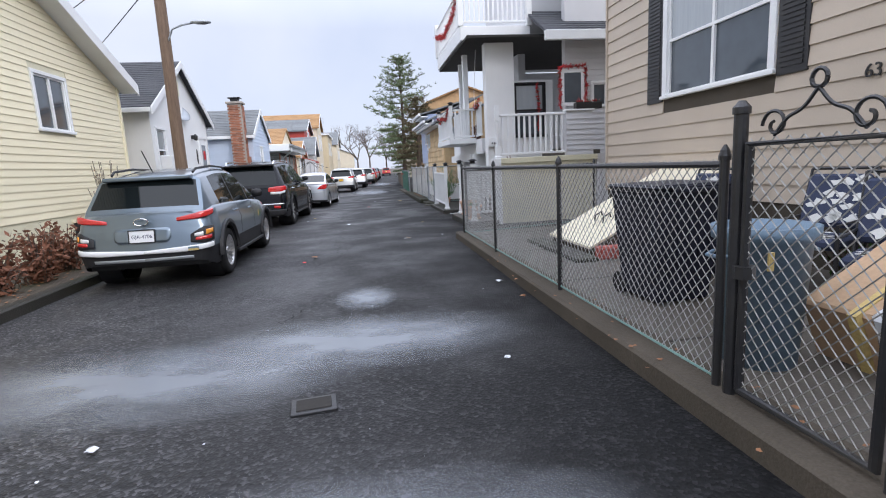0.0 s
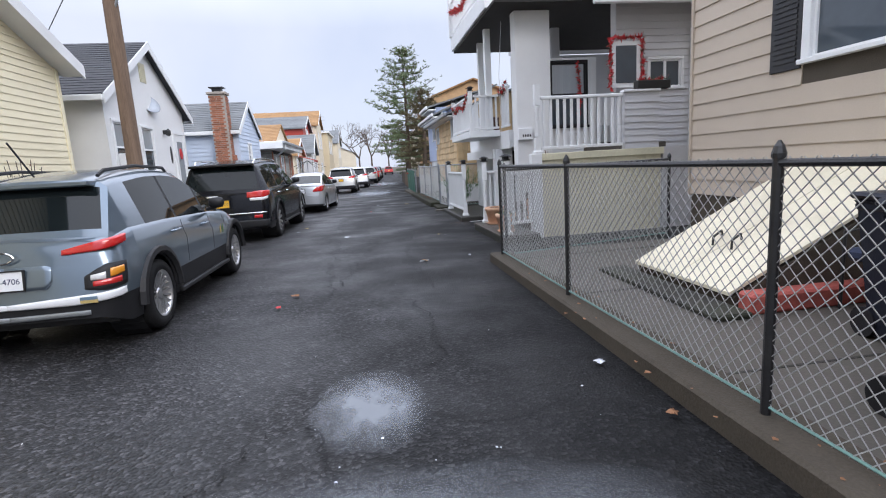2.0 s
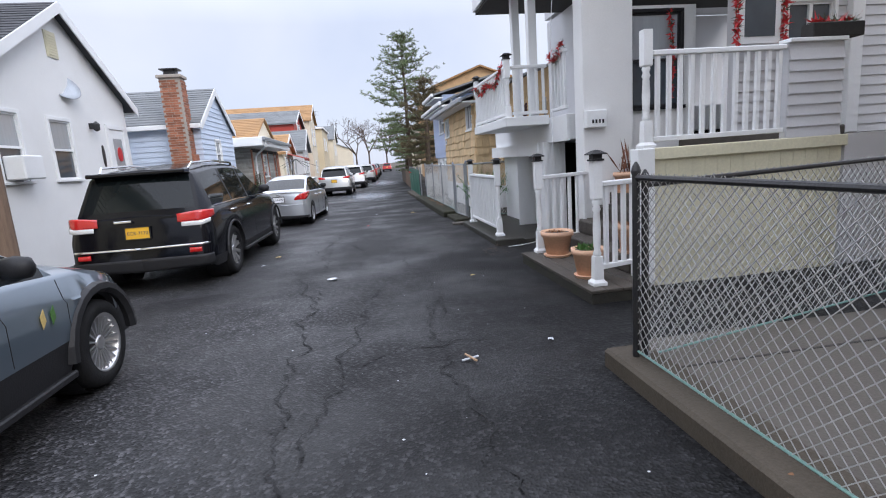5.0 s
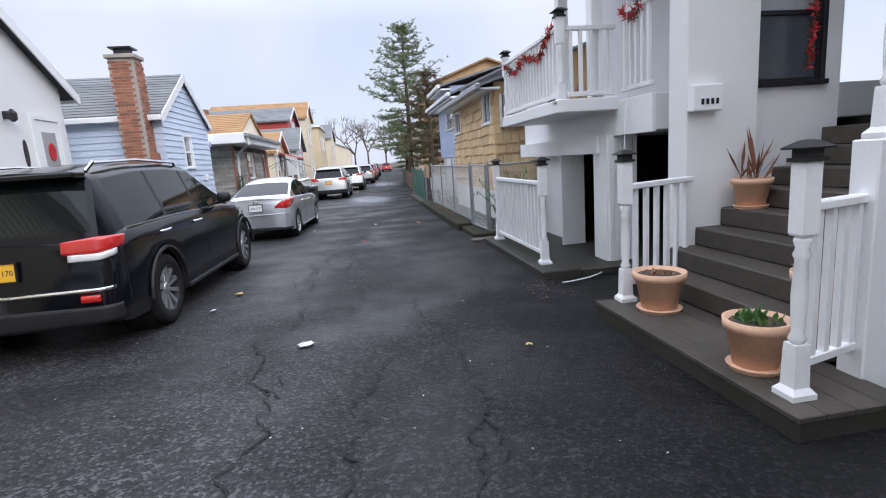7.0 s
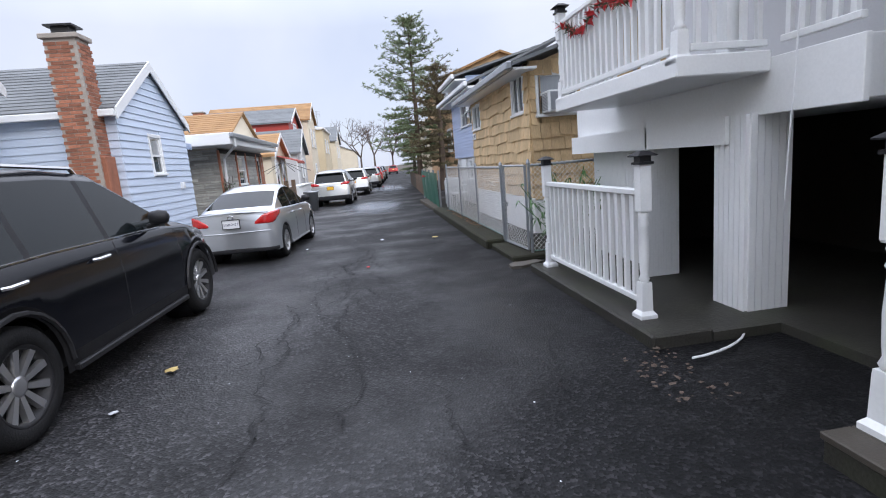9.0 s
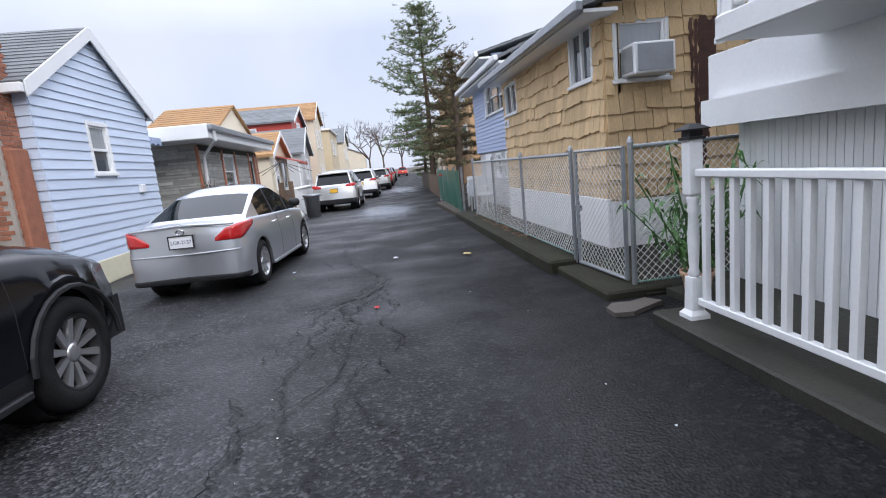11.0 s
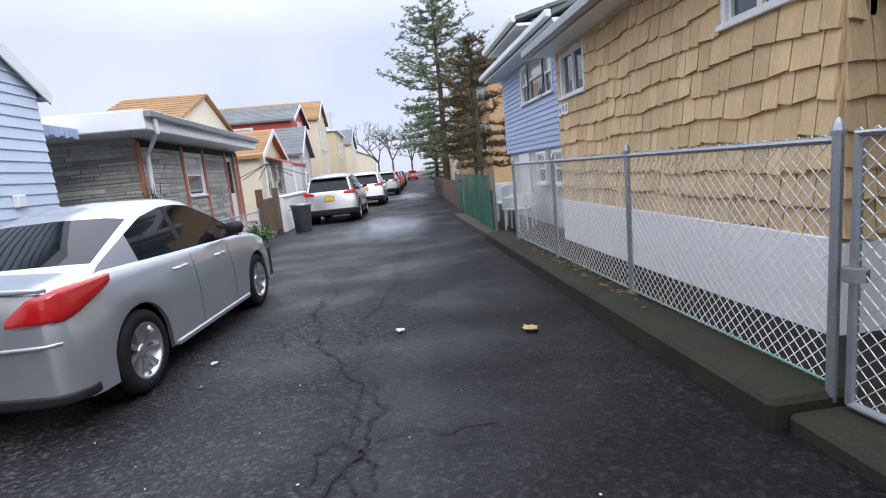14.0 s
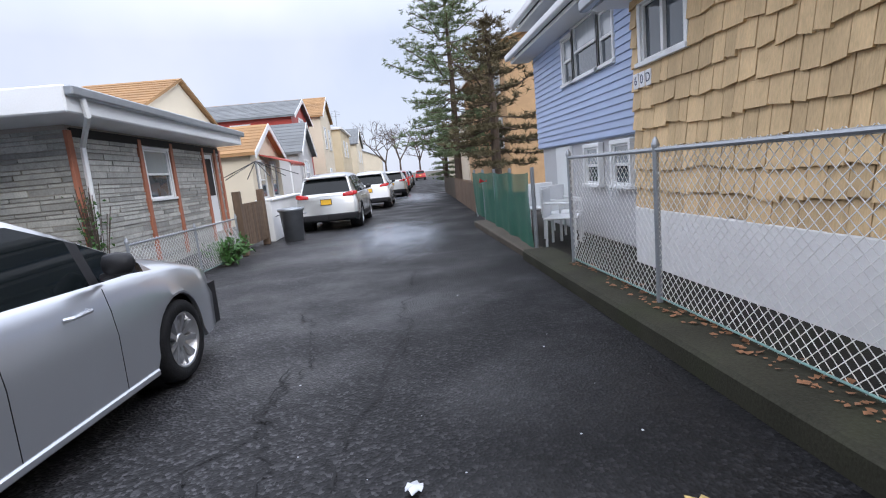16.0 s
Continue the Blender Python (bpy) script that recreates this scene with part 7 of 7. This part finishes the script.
def round_bin(label, x, y, z, r, h, material):
    b = thing("round_bin", label, "bin", pose(x, y, z))
    part("body", lathe(bmesh.new(), [(r * 0.78, 0), (r * 0.95, h * 0.9), (r * 1.06, h * 0.91), (r * 1.08, h), (r * 0.98, h), (r * 0.9, h * 0.8), (r * 0.76, 0.03)], 28), material, b, smooth=True)
    for s in (1, -1):
        part("grip", path(bmesh.new(), [(s * r, -0.08, h * 0.82), (s * (r + 0.06), -0.06, h * 0.8), (s * (r + 0.06), 0.06, h * 0.8), (s * r, 0.08, h * 0.82)], 0.012), material, b)
    return b


rb = round_bin("blue-grey round plastic bin with yellow tag behind gate", 2.16, 4.0, 0.07, 0.26, 0.83, "greybin")
part("tag", B(-0.21, -0.18, -0.285, -0.27, 0.62, 0.72), "yellowleaf", rb)
round_bin("grey plastic bin standing at kerb", -2.15, 32.1, 0, 0.28, 0.75, "galv")


def cushion_chair(x, y, rz):
    c = thing("garden_chair", "metal garden chair with navy and white floral cushion", "chair", pose(x, y, 0.07, 0, 0, rz), "garden chairs")
    fr = bmesh.new()
    for s in (-0.26, 0.26):
        path(fr, [(s, -0.25, 0), (s, -0.25, 0.6), (s, 0.25, 0.62), (s, 0.3, 0)], 0.014)
        path(fr, [(s, 0.2, 0.4), (s, 0.42, 1.05)], 0.014)
    path(fr, [(-0.26, 0.42, 1.05), (0.26, 0.42, 1.05)], 0.014)
    part("frame", fr, "blackmetal", c)
    rnd = random.Random(9)
    for nm, m in (("seat_cushion", pose(0, 0, 0.43)), ("back_cushion", pose(0, 0.3, 0.76, 70))):
        cu = part(nm, box(bmesh.new(), -0.25, 0.25, -0.25, 0.25, -0.05, 0.05, 0.03, m), "floral", c)
        for i in range(16):
            a, b, th = rnd.uniform(-0.19, 0.19), rnd.uniform(-0.19, 0.19), rnd.uniform(0, 6.28)
            part("petal", prism(bmesh.new(), [(a + (0.05 + 0.02 * math.cos(3 * q)) * math.cos(q + th), b + (0.035 + 0.015 * math.sin(2 * q)) * math.sin(q + th)) for q in [i2 * 0.785 for i2 in range(8)]], 0.053, m), "petal", cu)


cushion_chair(3.85, 5.3, -70)
cushion_chair(3.7, 6.9, -80)
cushion_chair(3.5, 4.35, -60)
cb = thing("cardboard_box", "flattened cardboard boxes wrapped in clear plastic", "box", pose(3.0, 3.55, 0.07, 0, -24, 8))
part("carton", B(-0.35, 0.45, -0.5, 0.5, 0.1, 0.55, 0.02), "board", cb)
bmw = B(-0.38, 0.48, -0.53, 0.1, 0.2, 0.585, 0.03)
part("plastic_wrap", bmw, "plastic", cb)
part("tape", B(-0.39, 0.49, 0.15, 0.2, 0.09, 0.56), "yellowleaf", cb)
bx = thing("storage_box", "black plastic crate standing against tan house", "crate", pose(4.0, 4.3, 0.07))
part("crate", B(-0.4, 0.4, -0.7, 0.5, 0, 0.42, 0.02), "black", bx)
shrub("small green plant beside tan house", 4.0, 5.0, 0.3, 0.5, 75, "leaf", 300, 0.08)

mh = thing("manhole_cover", "small square iron service cover set in asphalt", "cover", pose(-0.52, 4.22, 0.0, 0, 0, 6))
part("frame", B(-0.13, 0.13, -0.1, 0.1, -0.02, 0.012, 0.004), "blackmetal", mh)
part("lid", B(-0.1, 0.1, -0.07, 0.07, 0.0, 0.018, 0.004), "dark", mh)


# ---- litter and leaves ----
def leaf_thing(label, x, y, size, material, seed, name="fallen_leaf"):
    rnd = random.Random(seed)
    l = thing(name, label, "leaf" if "leaf" in label else "litter", pose(x, y, 0.008, 0, 0, rnd.uniform(0, 360)), "scraps on the asphalt")
    v = [Vector((size * (0.55 + 0.45 * abs(math.sin(i * 1.26 * 2.5))) * math.cos(i * 0.5236), size * 0.7 * (0.55 + 0.45 * abs(math.sin(i * 1.57))) * math.sin(i * 0.5236), 0.012 * rnd.random())) for i in range(12)] + [Vector((0, 0, 0.016))]
    raw("blade", v + [p - Vector((0, 0, 0.003)) for p in v], [(i, (i + 1) % 12, 12) for i in range(12)] + [((i + 1) % 12 + 13, i + 13, 25) for i in range(12)], material, l)


for i, (lab, x, y, s, mt) in enumerate((
    ("brown dry leaf on asphalt", -0.99, 9.44, 0.08, "dryleaf"), ("yellow dry leaf on asphalt", 1.28, 21.78, 0.11, "yellowleaf"), ("yellow dry leaf on asphalt", -1.6, 16.17, 0.09, "yellowleaf"),
    ("pale crumpled paper scrap on asphalt", -0.57, 14.03, 0.12, "plastic"), ("small red leaf on asphalt", -0.03, 19.5, 0.05, "redribbon"), ("white paper scrap on asphalt", -1.72, 15.49, 0.05, "plastic"),
    ("white litter scrap on asphalt", 0.95, 2.75, 0.06, "plastic"), ("white litter scrap on asphalt", 1.3, 6.82, 0.06, "plastic"), ("white litter scrap on asphalt", -1.6, 4.0, 0.05, "plastic"),
    ("white litter scrap on asphalt", 0.75, 4.6, 0.04, "plastic"), ("red leaf on asphalt", -1.1, 9.0, 0.05, "redribbon"), ("yellow leaf on asphalt", 1.2, 13.4, 0.05, "yellowleaf"),
    ("white litter scrap on asphalt", -1.2, 21.9, 0.05, "plastic"), ("white litter scrap on asphalt", 1.3, 11.0, 0.04, "plastic"), ("pale scrap on asphalt", 0.25, 22.14, 0.07, "plastic"),
    ("green leaf on asphalt", -1.14, 21.44, 0.03, "leaf"), ("brown dry leaf by kerb", 1.35, 6.1, 0.05, "dryleaf"), ("brown dry leaf by kerb", 1.55, 6.6, 0.05, "dryleaf"))):
    leaf_thing(lab, x, y, s, mt, 90 + i)


def scatter(name, label, n, x0, x1, y0, y1, z, size, material, seed):
    rnd = random.Random(seed)
    v, f = [], []
    for i in range(n):
        c = Vector((rnd.uniform(x0, x1), rnd.uniform(y0, y1), z))
        k = len(v)
        a = rnd.uniform(0, 6.28)
        s = size * rnd.uniform(0.3, 1.0)
        for q in range(5):
            v.append(c + Vector((s * math.cos(a + q * 1.257) * rnd.uniform(0.5, 1), s * math.sin(a + q * 1.257) * rnd.uniform(0.5, 1), rnd.uniform(0, s * 0.5))))
        f.append(tuple(range(k, k + 5)))
    tagged(raw(name, v, f, material), label, "debris", kind="stuff")


scatter("leaf_litter", "dry reddish leaves gathered under wire fence", 220, 2.1, 2.33, 21.5, 25.5, 0.135, 0.035, "dryleaf", 5)
scatter("leaf_litter", "dry leaves scattered by low kerb", 70, 1.3, 1.8, 1.5, 9, 0.122, 0.025, "dryleaf", 6)
scatter("grit", "tiny pale specks of grit on asphalt", 260, -3.6, 1.4, 1, 26, 0.009, 0.012, "plastic", 7)
scatter("leaf_litter", "dry leaves in planting bed", 300, -4.9, -4.0, 4, 10, 0.105, 0.05, "dryleaf", 8)
scatter("twig_litter", "dry twigs gathered at edge of platform", 60, 1.7, 2.1, 14.5, 15.3, 0.01, 0.03, "bark", 9)


# ---- left side small things ----
wfL = thing("wooden_gate", "weathered dark wooden gate and fence by stone house", "gate")
for i in range(11):
    part("board", B(-2.75 + i * 0.005, -2.72 + i * 0.005, 30.3 + i * 0.14, 30.43 + i * 0.14, 0.15, 1.0), "wood", wfL)
for y in (30.2, 31.9):
    part("post", B(-2.8, -2.66, y - 0.07, y + 0.07, 0, 1.25, 0.01), "wood", wfL)
for z in (0.3, 0.85):
    part("rail", B(-2.82, -2.76, 30.2, 31.9, z, z + 0.1), "wood", wfL)
wl3 = thing("garden_wall", "white painted low masonry wall along lane", "wall")
part("masonry", B(-2.9, -2.6, 32.2, 36.5, 0, 0.95, 0.02), "stucco", wl3)
part("coping", B(-2.95, -2.55, 32.2, 36.5, 0.95, 1.0, 0.01), "white", wl3)
fence("low galvanised chain-link fence by stone house", [(-3.0, 26.6), (-2.85, 28.3), (-2.75, 30.0)], 0.75, 0.02, "galv", "wire", "lane fences", 0.02)
dish = thing("satellite_dish", "grey satellite dish on white house roof", "satellite dish", pose(-5.6, 18.5, 3.3, 60, 0, 60))
part("reflector", lathe(bmesh.new(), [(0.02, 0), (0.18, 0.03), (0.28, 0.09), (0.27, 0.1), (0.15, 0.05)], 20, Matrix.Identity(4), False), "galv", dish, smooth=True)
part("mount", tube(bmesh.new(), (0, 0, 0), (0, -0.3, -0.35), 0.02), "galv", dish)
for x, y, rz in ((2.9, 28.0, 20), (2.9, 29.2, -15), (2.7, 27.4, 60)):
    ch = thing("plastic_chair", "white plastic garden chair behind green screen", "chair", pose(x, y, 0.02, 0, 0, rz), "white garden chairs")
    part("seat", B(-0.24, 0.24, -0.24, 0.24, 0.4, 0.43, 0.01), "white", ch)
    part("backrest", B(-0.24, 0.24, 0.22, 0.25, 0.43, 0.85, 0.01), "white", ch)
    for a in (-0.21, 0.21):
        for b in (-0.21, 0.21):
            part("leg", tube(bmesh.new(), (a, b, 0), (a * 0.95, b * 0.95, 0.4), 0.02), "white", ch)
        part("armrest", path(bmesh.new(), [(a, -0.21, 0.4), (a, -0.2, 0.62), (a, 0.22, 0.64)], 0.018), "white", ch)
an = thing("aerial", "roof television aerial on far house", "aerial", pose(-6, 84, 7.4))
part("mast", tube(bmesh.new(), (0, 0, -0.5), (0, 0, 2.2), 0.04), "galv", an)
for i in range(4):
    part("rod", tube(bmesh.new(), (-0.5, 0, 1.5 + i * 0.2), (0.5, 0, 1.5 + i * 0.2), 0.02), "galv", an)
dl = thing("drying_rack", "folded metal umbrella-style clothes dryer frame", "clothes dryer", pose(-3.4, 34.5, 0))
part("mast", tube(bmesh.new(), (0, 0, 0), (0, 0, 2.0), 0.025), "galv", dl)
for i in range(6):
    part("arm", path(bmesh.new(), [(0, 0, 2.0), (1.1 * math.cos(i * 1.047), 1.1 * math.sin(i * 1.047), 1.55)], 0.012), "blackmetal", dl)


# ---- porch odds and ends ----
fb = thing("flower_box", "dark planter box with red flowers on porch parapet", "planter", pose(4.85, 12.13, 2.4))
part("box", B(-0.3, 0.3, -0.08, 0.08, 0, 0.14, 0.01), "dark", fb)
garland("red flowers in porch planter", [(4.6, 12.13, 2.55), (5.12, 12.13, 2.55)], 12, 0.5, 0.1)
mb = thing("string_light", "thin cable hanging down balcony front", "cable")
part("wire", path(bmesh.new(), [(3.05, 15.0, 4.4), (2.98, 15.1, 3.2), (3.02, 15.2, 2.2), (3.0, 15.25, 1.0)], 0.006, 4), "white", mb)
gb = thing("garbage_bag", "grey plastic bags piled beside black suv", "bag", pose(-4.3, 13.0, 0))
bmg = bmesh.new()
bmesh.ops.create_icosphere(bmg, subdivisions=3, radius=0.38)
for v in bmg.verts:
    v.co *= 1 + 0.16 * noise.noise(v.co * 5)
    v.co.z = max(0, v.co.z + 0.3)
part("bag", bmg, "plastic", gb, smooth=True)
sq = thing("paving_scrap", "broken pale concrete piece at kerb end", "rubble", pose(2.05, 18.46, 0, 0, 0, 12))
part("stone", prism(bmesh.new(), [(-0.24, -0.1), (-0.1, -0.15), (0.12, -0.09), (0.27, -0.05), (0.22, 0.1), (0.05, 0.08), (-0.08, 0.14), (-0.2, 0.06)], 0.045, Matrix.Translation((0, 0, -0.01))), "slab", sq)
st2 = thing("twig_cross", "two short painted sticks crossed on asphalt", "sticks", pose(0.61, 10.81, 0.012, 0, 0, 20))
part("stick", B(-0.07, 0.07, -0.006, 0.006, 0, 0.01), "plastic", st2)
part("stick", B(-0.006, 0.006, -0.09, 0.07, 0.01, 0.02), "board", st2)
